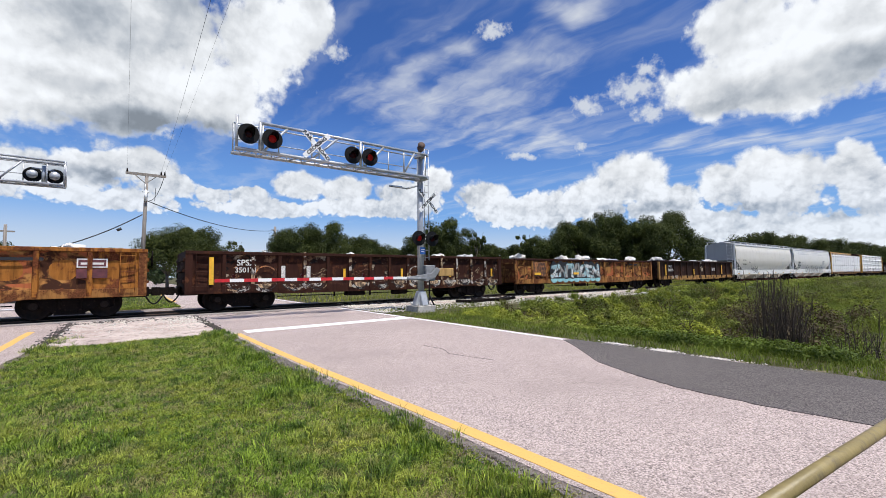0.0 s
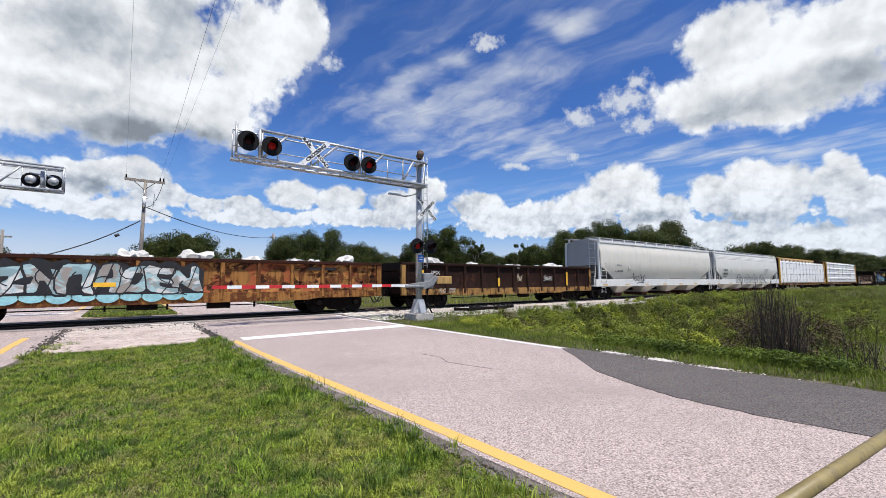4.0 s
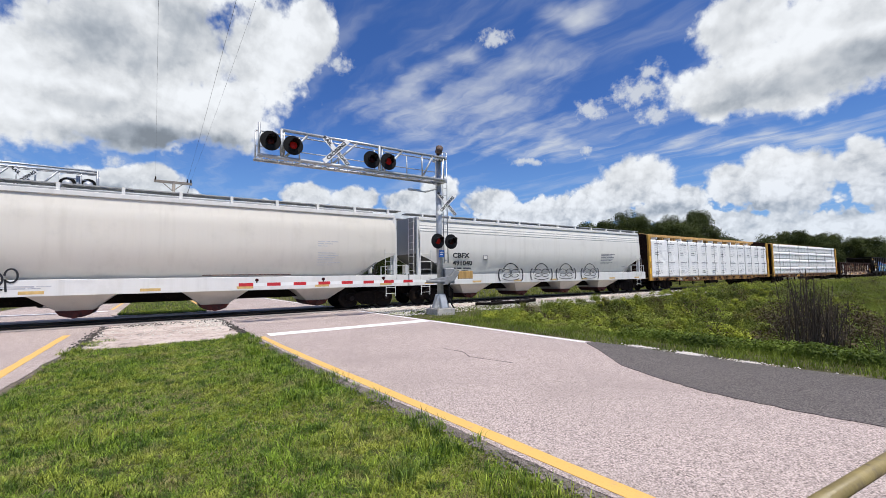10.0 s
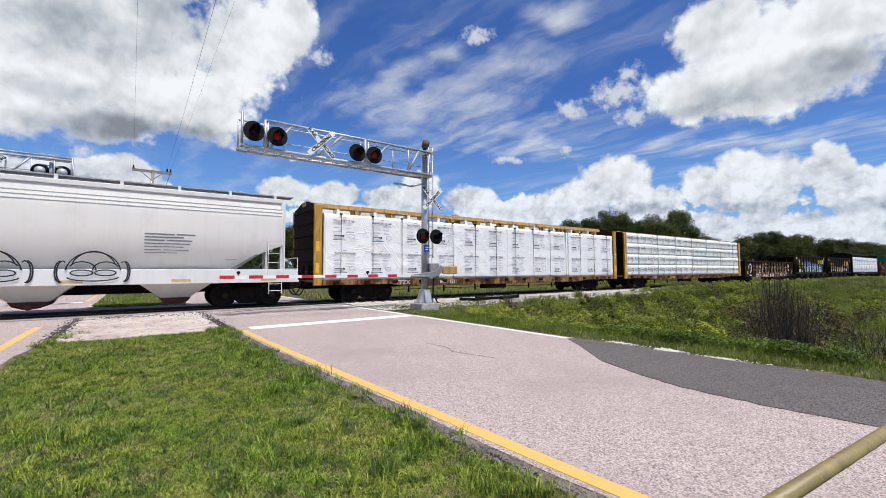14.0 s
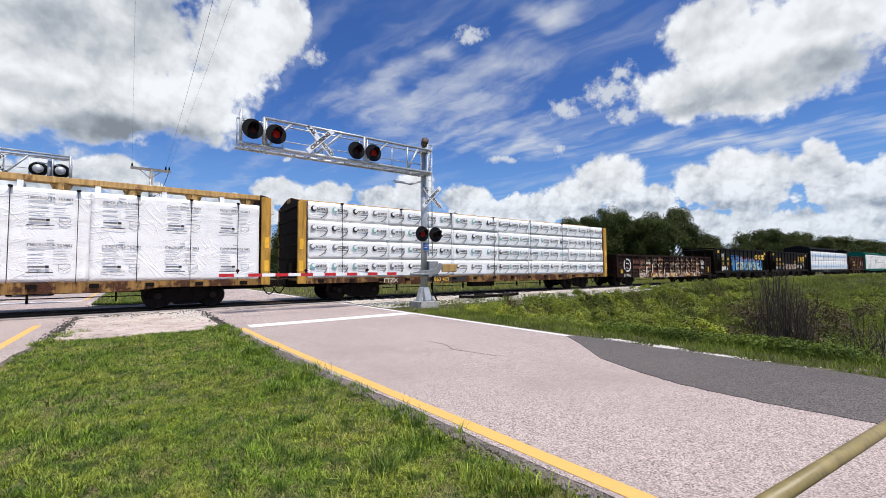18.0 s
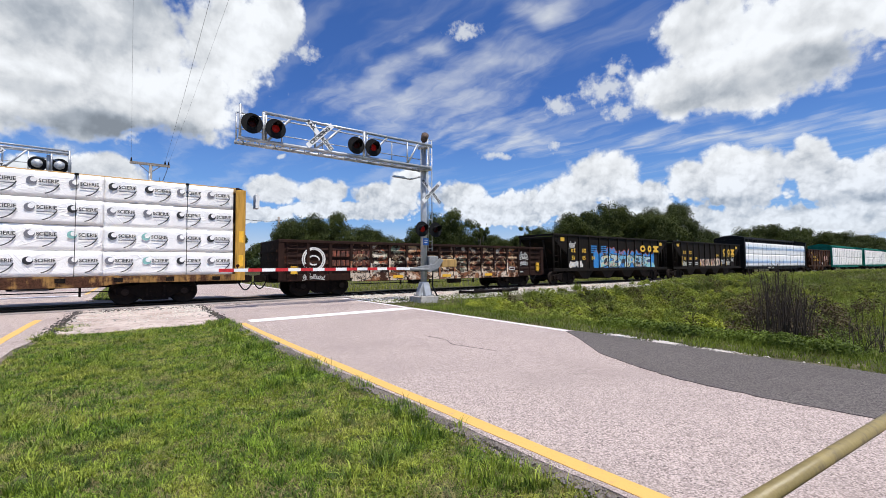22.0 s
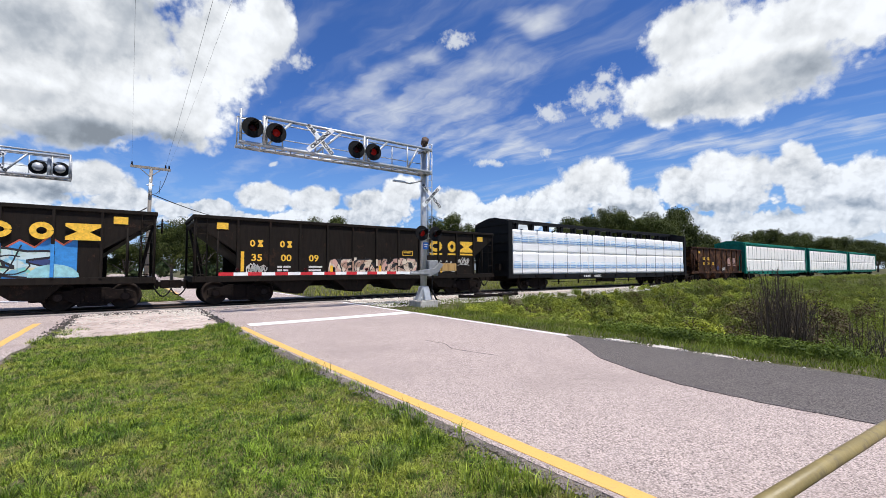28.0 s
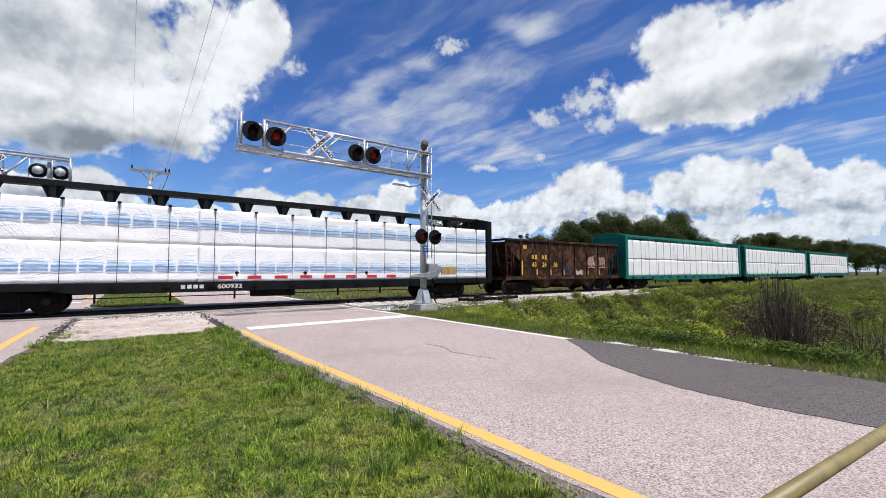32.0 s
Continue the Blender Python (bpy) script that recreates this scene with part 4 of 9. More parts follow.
def throw_up(car, x0, x1, z0, z1, letters, fill, shade, outline, seed, y):
    """A big painted piece: fat interlocking forms with outline, shade and highlights."""
    g = random.Random(seed)
    w = (x1 - x0) / letters
    for k in range(letters):
        form = SHAPES[(k * 2 + seed) % 7]
        a, lean = x0 + w * k - 0.08 * w, (g.random() - 0.4) * 0.25
        low, high = z0 + g.random() * 0.1 * (z1 - z0), z1 - g.random() * 0.16 * (z1 - z0)
        base = [(a + w * 1.12 * (p[0] + lean * (p[1] - 0.5)), low + (high - low) * p[1]) for p in form]
        cx, cz = sum(p[0] for p in base) / len(base), sum(p[1] for p in base) / len(base)
        for grow, mat_name, off, tag in ((1.16, outline, 0.004 + 0.001 * (k % 2), "graffiti_outline"), (1.0, fill[k % len(fill)], 0.008 + 0.001 * (k % 2), "graffiti_letter")):
            bm = bmesh.new()
            prism(bm, [(cx + (p[0] - cx) * grow, cz + (p[1] - cz) * (grow - 0.03 if grow > 1 else 1)) for p in base], y - off, y)
            part(tag, bm, mat_name, car)
        lines = [[(cx + (p[0] - cx) * f, cz + (p[1] - cz) * f) for p in base[j:j + 4]] for j, f in ((0, 0.82), (4, 0.78), (7, 0.7))]
        part("graffiti_shade", strokes(lines, 0.035), shade, car).matrix_basis = pose(0, y - 0.011, 0)
        bm = bmesh.new()
        q = [(cx + 0.25 * w * (g.random() - 0.5) + 0.16 * w * math.cos(j), cz + 0.2 * (high - low) * (g.random() - 0.2) + 0.12 * (high - low) * math.sin(j)) for j in range(6)]
        prism(bm, q, y - 0.0115, y - 0.008)
        part("graffiti_patch", bm, fill[(k + 1) % len(fill)], car)


FORMS = (          # slanting block forms in a unit square, and the dark counter inside each
    ([(0, 0), (0.88, 0), (1, 0.3), (0.86, 0.95), (0.1, 1), (0, 0.6)], [(0.34, 0.3), (0.60, 0.27), (0.64, 0.68), (0.40, 0.72)]),
    ([(0, 0), (0.30, 0), (0.38, 0.28), (0.62, 0.3), (0.68, 0), (1, 0), (0.82, 1), (0.22, 0.97)], [(0.40, 0.46), (0.62, 0.48), (0.54, 0.82)]),
    ([(0, 1), (0.06, 0.14), (0.22, 0), (0.8, 0), (0.96, 0.16), (1, 1), (0.68, 0.96), (0.64, 0.36), (0.36, 0.36), (0.33, 0.95)], [(0.36, 0.36), (0.64, 0.36), (0.66, 0.7), (0.34, 0.72)]),
    ([(0, 0), (1, 0.04), (0.96, 0.28), (0.42, 0.3), (0.43, 0.4), (0.86, 0.42), (0.82, 0.6), (0.43, 0.6), (0.44, 0.72), (0.98, 0.75), (1, 1), (0.05, 0.97)], [(0.43, 0.6), (0.82, 0.6), (0.98, 0.75), (0.44, 0.72)]),
    ([(0, 0.04), (0.95, 0), (1, 0.32), (0.52, 0.36), (1, 0.74), (0.92, 1), (0.05, 0.95), (0.02, 0.7), (0.46, 0.64), (0, 0.3)], [(0.02, 0.34), (0.40, 0.60), (0.02, 0.66)]),
    ([(0, 0), (0.30, 0), (0.34, 0.48), (0.68, 0), (1, 0.05), (0.95, 1), (0.68, 0.98), (0.66, 0.5), (0.30, 1), (0.02, 0.95)], [(0.34, 0.04), (0.62, 0.02), (0.36, 0.40)]),
)


def sprayed_piece(car, x0, x1, z0, z1, order, fill, outline, seed, y, ribs=(), rib_y=0.0, weight=0.05, accents=()):
    """A large sprayed piece: interlocking mottled forms, turned and mirrored, with dark counters, outlines and loose strokes."""
    g = random.Random(seed)
    w = (x1 - x0) / len(order)
    for k, form in enumerate(order):
        body, inner = FORMS[form]
        lean, low, high = g.uniform(-0.35, 0.45), z0 + g.uniform(0, 0.05) * (z1 - z0), z1 - g.uniform(0, 0.14) * (z1 - z0)
        flip, over, turn, wave = g.random() < 0.5, k % 2 == 0, g.uniform(-0.16, 0.16), g.uniform(0, 6)

        def put(p):
            u, v = (1 - p[0] if flip else p[0]), (1 - p[1] if over else p[1])
            u, v = u + lean * (v - 0.5) + 0.06 * math.sin(5 * v + wave), v + turn * (u - 0.5) + 0.05 * math.sin(6 * u + wave)
            return (x0 + w * (k - 0.16) + w * 1.32 * u, max(z0, min(z1, low + (high - low) * v)))

        def smoothed(pts):
            out = []
            for a, b in zip(pts, pts[1:] + pts[:1]):
                out += [put((a[0] * (1 - f) + b[0] * f, a[1] * (1 - f) + b[1] * f)) for f in (0.15, 0.5, 0.85)]
            return out
        edge = smoothed(body)
        lift = 0.0012 * (k % 3)
        bm = bmesh.new()
        prism(bm, edge, y - 0.002 - lift, y)
        part("graffiti_letter", bm, fill, car)
        part("graffiti_outline", strokes([edge + edge[:1]], weight * g.uniform(0.7, 1.5)), outline, car).matrix_basis = pose(0, y - lift, 0)
        bm = bmesh.new()
        prism(bm, smoothed(inner), y - 0.0062, y - 0.004)
        part("graffiti_counter", bm, g.choice(accents) if accents and k % 2 else outline, car)
        cx, cz = x0 + w * (k + g.uniform(0.2, 0.8)), g.uniform(z0 + 0.15, z1 - 0.2)
        part("graffiti_stroke", strokes([arc(cx, cz, w * 0.4, 0.3, g.uniform(0, 200), g.uniform(240, 400), 10), [(cx - 0.2, z0), (cx, z0 + 0.3), (cx + 0.25, z1)]], weight * 0.7), outline, car).matrix_basis = pose(0, y - 0.0055, 0)
    for x in ribs:
        if x0 < x < x1:
            for z in (z0, (z0 + z1) / 2 - 0.05):
                boxpart("graffiti_patch", car, fill, x - 0.046, x + 0.046, rib_y - 0.003, rib_y, z + 0.04, z + (z1 - z0) / 2 - g.uniform(0.02, 0.14))


def flame_backing(car, x0, x1, z0, z1, material, rim, seed, y, ribs=(), rib_y=0.0):
    """Jagged sprayed ground behind a piece, with a thin coloured rim and drips."""
    g = random.Random(seed)
    n = int((x1 - x0) / 0.34)
    top = [(x0 + (x1 - x0) * q / n, z1 + (0.22 if q % 2 else -0.16) * g.uniform(0.3, 1.1) + 0.14 * math.sin(q * 0.7 + seed)) for q in range(n + 1)]
    bm = bmesh.new()
    prism(bm, [(x0, z0), (x1, z0)] + top[::-1], y - 0.002, y)
    part("graffiti_ground", bm, material, car)
    part("graffiti_rim", strokes([[(a, b + 0.02) for a, b in top]], 0.06), rim, car).matrix_basis = pose(0, y - 0.001, 0)
    for x in ribs:
        if x0 < x < x1:
            boxpart("graffiti_patch", car, material, x - 0.046, x + 0.046, rib_y - 0.002, rib_y + 0.001, z0 + 0.02, z1 - 0.05)


def rubble_load(u0, u1, z, seed, label, heaps, parts_y=(-0.9, 0.9)):
    """Broken concrete heaped in an open car, showing over its rim."""
    load = thing("rubble_load", label, "rubble")
    CARS.append((load, (u0 + u1) / 2))
    g = random.Random(seed)
    for hx, size in heaps:
        bm = bmesh.new()
        bmesh.ops.create_icosphere(bm, subdivisions=3, radius=1)
        for v in bm.verts:
            d = 1.05 + 0.65 * noise.noise(v.co * 1.6 + Vector((seed, hx, 0))) + 0.35 * noise.noise(v.co * 4 + Vector((hx, seed, 3)))
            v.co = Vector((v.co.x * size * 1.15, v.co.y * 0.6, v.co.z * size * 0.8)) * (d * 1.3 - 0.3)
        ob = part("concrete_chunk", bm, "debris", load)
        ob.matrix_basis = pose(hx, g.uniform(-0.7, 0.3), z - 0.12, 0, 0, g.uniform(-25, 25))
    return load


# ---- gondolas ----


def gondola(u0, u1, paint, sill, ribs, label, top=2.38, corrugated=False, chord=None, murals=None):
    car, half = start_car("gondola_car", label, "gondola car", u0, u1, 2.05)
    z0, z1 = 0.66, top - RAIL_Z
    boxpart("floor", car, "iron", -half + 0.1, half - 0.1, -1.35, 1.35, 0.95, 1.05)
    pitch = (2 * half - 0.5) / ribs
    xs = [-half + 0.25 + pitch * k for k in range(ribs + 1)]
    bm = bmesh.new()       # one bulged panel between two ribs
    n, m = 8, 9 if corrugated else 7
    grid = [[bm.verts.new((pitch * (i / n - 0.5), 0.08 * math.sin(math.pi * min(1, max(0, i / n))) ** 0.6 * max(0.0, math.sin(math.pi * j / m)) ** 0.7 - (0.075 * (j % 2) if corrugated and 0 < j < m and 0 < i < n else 0), 0.98 + (z1 - 1.08) * j / m)) for i in range(n + 1)] for j in range(m + 1)]
    for j in range(m):
        for i in range(n):
            bm.faces.new((grid[j][i], grid[j][i + 1], grid[j + 1][i + 1], grid[j + 1][i])).smooth = not corrugated
    pan = finish(bm, "panel", paint)
    skins = {}
    for mt in set((murals or {}).values()):
        skins[mt] = pan.copy()
        skins[mt].materials[0] = M[mt]
    rib = bmesh.new()
    prism(rib, [(-0.09, -0.0), (-0.06, -0.09), (0.06, -0.09), (0.09, 0.0)], z0 + 0.1, z1 - 0.05, "z")
    rib = finish(rib, "rib", paint, 0.008)
    for side in (-1, 1):
        turn = pose(0, 0, 0) if side < 0 else pose(0, 0, 0, 0, 0, 180)
        for k in range(ribs):
            shared("panel", skins[murals[k]] if side < 0 and murals and k in murals else pan, car, turn @ pose((xs[k] + xs[k + 1]) / 2, -HALF + 0.05, 0))
        for x in xs[1:-1]:
            shared("rib", rib, car, turn @ pose(x, -HALF + 0.055, 0))
        y0, y1 = (-HALF - 0.05, -HALF + 0.12) if side < 0 else (HALF - 0.12, HALF + 0.05)
        boxpart("top_chord", car, chord or paint, -half, half, y0, y1, z1 - 0.13, z1, "", 0.015)
        y0, y1 = (-HALF - 0.0, -HALF + 0.1) if side < 0 else (HALF - 0.1, HALF)
        bm = bmesh.new()
        prism(bm, [(-half, 0.70), (-half + 3.1, 0.70), (-half + 3.6, z0 - 0.04), (half - 3.6, z0 - 0.04), (half - 3.1, 0.70), (half, 0.70), (half, 1.0), (-half, 1.0)], y0, y1)
        part("side_sill", bm, sill, car, "", 0.01)
        boxpart("side_sheet", car, paint, -half + 0.05, half - 0.05, *((-HALF + 0.11, -HALF + 0.14) if side < 0 else (HALF - 0.14, HALF - 0.11)), 0.95, z1 - 0.05)
        for s in (-1, 1):
            boxpart("corner_post", car, sill if side < 0 else paint, *sorted((s * half, s * (half - 0.24))), *((-HALF - 0.03, -HALF + 0.1) if side < 0 else (HALF - 0.1, HALF + 0.03)), 0.75, z1 - 0.12)
            lad = part("ladder", ladder_mesh(z1 - 0.95, 0.42, 5), paint, car)
            lad.matrix_basis = turn @ pose(s * (half - 0.55), -HALF - 0.02, 0.85)
    for s in (-1, 1):
        boxpart("end_wall", car, paint, *sorted((s * (half - 0.02), s * (half - 0.12))), -HALF + 0.1, HALF - 0.1, 0.8, z1)
        for z in (1.2, 1.6, 2.0):
            boxpart("end_rib", car, paint, *sorted((s * (half - 0.02), s * (half + 0.06))), -HALF + 0.15, HALF - 0.15, z - 0.05, z + 0.05)
    # brake gear hanging under the floor
    bm = bmesh.new()
    rod(bm, (0.9, -1.1, 0.55), (1.7, -1.1, 0.55), 0.17, 12)
    part("air_reservoir", bm, "iron", car)
    bm = bmesh.new()
    rod(bm, (-half + 3.4, -1.2, 0.5), (half - 3.4, -1.2, 0.5), 0.022, 6)
    for x in (-2.2, -0.4, 2.6):
        box(bm, x - 0.03, x + 0.03, -1.24, -1.16, 0.4, 0.68)
    part("brake_rod", bm, "iron", car)
    boxpart("valve_box", car, "iron", -1.6, -0.7, -1.3, -0.9, 0.42, 0.66, "", 0.02)
    brake_wheel(car, half, -0.95, z1 - 0.32)
    return car, half, xs, z1


def scatter_paint(car, xs, z1, seed, mats, y=-HALF + 0.0, amount=0.7):
    """Faded patches of old graffiti on ribs and panel feet."""
    g = random.Random(seed)
    for a, b in zip(xs, xs[1:]):
        if g.random() < amount:
            c = (a + b) / 2
            pts = arc(c, 1.12, (b - a) * 0.42, 0.32 + 0.1 * g.random(), 180, 360, 9)
            bm = bmesh.new()
            prism(bm, pts, -HALF - 0.012, -HALF - 0.006)
            part("graffiti_patch", bm, g.choice(mats), car)
        if g.random() < amount:
            z = 1.0 + 0.3 * g.random()
            boxpart("graffiti_patch", car, g.choice(mats), a - 0.055, a + 0.055, -HALF - 0.038, -HALF - 0.034, z, z + 0.5 + 0.6 * g.random())
        if g.random() < amount * 0.8:
            tag_paint(car, a + 0.15, b - 0.15, 1.25, 1.25 + 0.5 + 0.2 * g.random(), g.choice(mats), g.randrange(999), -HALF - 0.002, 0.035, 3)


def old_paint(car, xs, z1, seed):
    """A worn piece sprayed along the whole car: pale bowls on the sill, flecked ribs, dark curves."""
    g = random.Random(seed)
    for k, (a, b) in enumerate(zip(xs, xs[1:])):
        c, w = (a + b) / 2, b - a
        top, low = 1.02 + 0.06 * g.random(), 0.66 + 0.05 * g.random()
        if k != 5 and k > 0:
            rx = w * g.uniform(0.44, 0.52)
            for f, mt, off in ((1.0, "mural_sill", 0.006), (g.uniform(0.45, 0.7), g.choice(("mural_sill", "f_white", "mural_sill", "f_cream")), 0.010)):
                bm = bmesh.new()
                prism(bm, arc(c + (1 - f) * 0.2 * g.uniform(-1, 1), top, rx * f, (top - low) * f, 180, 360, 11), -HALF - off, -HALF - 0.002)
                part("graffiti_patch", bm, mt, car)
            part("graffiti_curve", strokes([arc(c, top + 0.1, rx * 0.8, 0.34, 200, 330, 9), arc(c + 0.1, top, rx * 0.5, 0.3, 210, 300, 7)], 0.03), "g_black", car).matrix_basis = pose(0, -HALF - 0.0105, 0)
        if k in (2, 4, 6, 9, 10, 11, 12, 13, 14):      # flecked ribs
            z = 0.85
            while z < z1 - 0.25:
                h = g.uniform(0.10, 0.38)
                if g.random() < 0.72:
                    bm = bmesh.new()
                    sk = g.uniform(-0.09, 0.09)
                    prism(bm, [(a - 0.062, z), (a + 0.062, z + sk), (a + 0.062, z + h + sk), (a + g.uniform(-0.03, 0.03), z + h + 0.03), (a - 0.062, z + h)], -HALF - 0.042, -HALF - 0.035)
                    part("graffiti_patch", bm, g.choice(("f_cream", "f_white", "mural_sill", "f_cream", "mural_sill")), car)
                z += h + 0.03
        if k in (2, 9):       # faint arcs on the sheet
            part("graffiti_curve", strokes([arc(c + 0.1 * g.uniform(-1, 1), 1.35, w * 0.40, 0.42, 20 + 30 * g.random(), 175, 10)], 0.05), g.choice(("f_cream", "f_orange", "f_white")), car).matrix_basis = pose(0, -HALF - 0.002, 0)
        if k in (1, 4, 6, 13):       # dense scratchy haze of thin strokes
            ls = []
            for _ in range(7):
                x, z = g.uniform(a + 0.2, b - 0.2), g.uniform(1.25, 1.75)
                ls.append([(x + 0.10 * q * math.cos(g.uniform(0, 1.5)), z + 0.05 * math.sin(q * 1.7 + x * 9)) for q in range(4)])
            part("graffiti_tag", strokes(ls, 0.022), g.choice(("f_orange", "f_cream")), car, "faint scratchy spray lines").matrix_basis = pose(0, -HALF - 0.004, 0)


def bars(car, material, x, z, widths, height, y=-HALF, gap=0.05):
    """Small print that cannot be read."""
    for w in widths:
        boxpart("small_print", car, material, x, x + w, y - 0.006, y - 0.002, z, z + height)
        x += w + gap


# first orange gondola
car, half, xs, z1 = gondola(-73.4, -57.15, "orange", "ochre", 12, "rusty orange gondola car filled with broken concrete", 2.42, murals={k: "mural_ochre" for k in range(0, 11)})
boxpart("faded_mark", car, "g_black", half - 4.3, half - 2.7, -HALF - 0.004, -HALF - 0.001, 1.92, 2.02)
boxpart("notice_frame", car, "g_white", half - 1.9, half - 1.1, -HALF - 0.008, -HALF - 0.004, 1.7, 2.0)
boxpart("notice_panel", car, "notice", half - 1.86, half - 1.14, -HALF - 0.012, -HALF - 0.007, 1.74, 1.96)
boxpart("notice_panel", car, "notice", half - 1.9, half - 1.1, -HALF - 0.009, -HALF - 0.006, 1.35, 1.66)
bars(car, "g_white", half - 1.8, 1.8, (0.25, 0.3), 0.07, -HALF - 0.01)
rubble_load(-73.4, -57.15, z1, 3, "broken pale concrete heaped in the orange gondola", [(-6, 0.35), (-3, 0.3), (0.5, 0.4), (3, 0.28), (6, 0.33)])

# dark gondola with many tags
car, half, xs, z1 = gondola(-56.0, -39.75, "brown", "brown", 15, "dark brown gondola car covered with faded graffiti", 2.40, murals={k: "mural_faint" for k in (1, 2, 4, 6, 7, 9, 11, 12, 13, 14)})
lettering("SPSX", 0.24, "chalk", car, face(-half + 2.1, 1.89, -HALF, 0.01), bold=0.006)
lettering("350171", 0.20, "chalk", car, face(-half + 2.1, 1.6, -HALF, 0.01), bold=0.006)
boxpart("yellow_reflector", car, "yellow", -half + 0.78, -half + 0.94, -HALF - 0.05, -HALF, 1.05, 2.1)
for k in (5, 8, 11, 14):
    boxpart("yellow_reflector", car, "yellow", xs[k] + 0.86 - 0.03 * k, xs[k] + 0.97 - 0.03 * k, -HALF - 0.03, -HALF, 1.22, 1.66)
for k in (3, 4):
    boxpart("white_panel", car, "chalk", xs[k] + 0.02 * k, xs[k] + 0.16 + 0.02 * k, -HALF - 0.03, -HALF, 1.28, 1.78)
old_paint(car, xs, z1, 5)
rubble_load(-56.0, -39.75, z1, 4, "broken pale concrete in the tagged brown gondola", [(-5, 0.22), (-1, 0.26), (2.2, 0.2), (4.6, 0.3), (6.6, 0.36)])

# ochre gondola with a large painted piece
car, half, xs, z1 = gondola(-38.55, -22.0, "ochre", "ochre", 12, "ochre gondola car with a large pale blue graffiti piece", 2.36, chord="brown", murals={k: "mural_ochre" for k in (0, 1, 2, 6, 7, 8, 9, 10, 11)})
boxpart("repaint_patch", car, "f_orange", xs[1] + 0.1, xs[2] - 0.0, -HALF - 0.006, -HALF - 0.002, 1.15, 2.1)
lettering("JOBX", 0.17, "ink", car, face(-half + 2.45, 1.95, -HALF, 0.014), bold=0.004)
lettering("1816", 0.22, "ink", car, face(-half + 2.6, 1.66, -HALF, 0.014), bold=0.006)
flame_backing(car, xs[2] + 0.35, xs[6] + 0.7, 0.98, 1.95, "g_black", "g_black", 12, -HALF - 0.036)
sprayed_piece(car, xs[2] + 0.5, xs[6] + 0.5, 0.98, 2.08, (4, 5, 2, 1, 0, 3, 5), "piece_silver", "g_black", 11, -HALF - 0.040)
for k in range(9):
    bm = bmesh.new()
    prism(bm, arc(xs[2] + 0.75 + 0.62 * k, 0.99, 0.34, 0.28 - 0.05 * (k % 2), 180, 360, 10), -HALF - 0.042, -HALF - 0.004)
    part("graffiti_shade", bm, "g_aqua", car)
boxpart("faded_mark", car, "g_black", half - 3.6, half - 2.3, -HALF - 0.004, -HALF - 0.001, 1.92, 2.02)
for k in (1, 4):
    boxpart("yellow_reflector", car, "yellow", xs[k] + 0.15, xs[k] + 0.75, -HALF - 0.05, -HALF - 0.04, 1.25, 1.4)
rubble_load(-38.55, -22.0, z1, 5, "broken pale concrete in the ochre gondola", [(-6.5, 0.42), (-1.5, 0.5), (0.6, 0.5), (2.6, 0.36), (4.7, 0.3), (5.6, 0.3), (7.0, 0.45)])

# dark brown gondola with ochre sill
car, half, xs, z1 = gondola(-20.85, -4.75, "brown2", "sill_rust", 12, "dark brown gondola car with peeling ochre side sill", 2.44)
lettering("360315", 0.24, "chalk", car, face(-half + 2.2, 1.52, -HALF, 0.01), bold=0.008)
lettering("SPSX", 0.20, "chalk", car, face(-half + 2.1, 1.85, -HALF, 0.008), bold=0.0)
lettering("LD LMT  191500", 0.12, "chalk", car, face(-half + 2.9, 0.96, -HALF, 0.012))
lettering("LT WT   71100", 0.12, "chalk", car, face(-half + 2.9, 0.81, -HALF, 0.012))
for x, a, b in ((-half + 1.25, 1.05, 2.0), (xs[5], 1.1, 1.6), (xs[10], 1.1, 2.0)):
    boxpart("yellow_reflector", car, "yellow", x - 0.08, x + 0.08, -HALF - 0.05, -HALF - 0.035, a, b)
tag_paint(car, xs[8] + 0.2, xs[8] + 1.0, 1.45, 1.75, "g_white", 8, -HALF - 0.002, 0.03, 3)
tag_paint(car, xs[6] + 0.3, xs[6] + 0.8, 1.4, 1.8, "g_cream", 9, -HALF - 0.002, 0.025, 2)
rubble_load(-20.85, -4.75, z1, 6, "broken pale concrete in the dark brown gondola", [(-5.0, 0.5), (-2.4, 0.25), (0.4, 0.22), (1.5, 0.22), (3.4, 0.2), (5.0, 0.36)])

# ---- covered hoppers ----


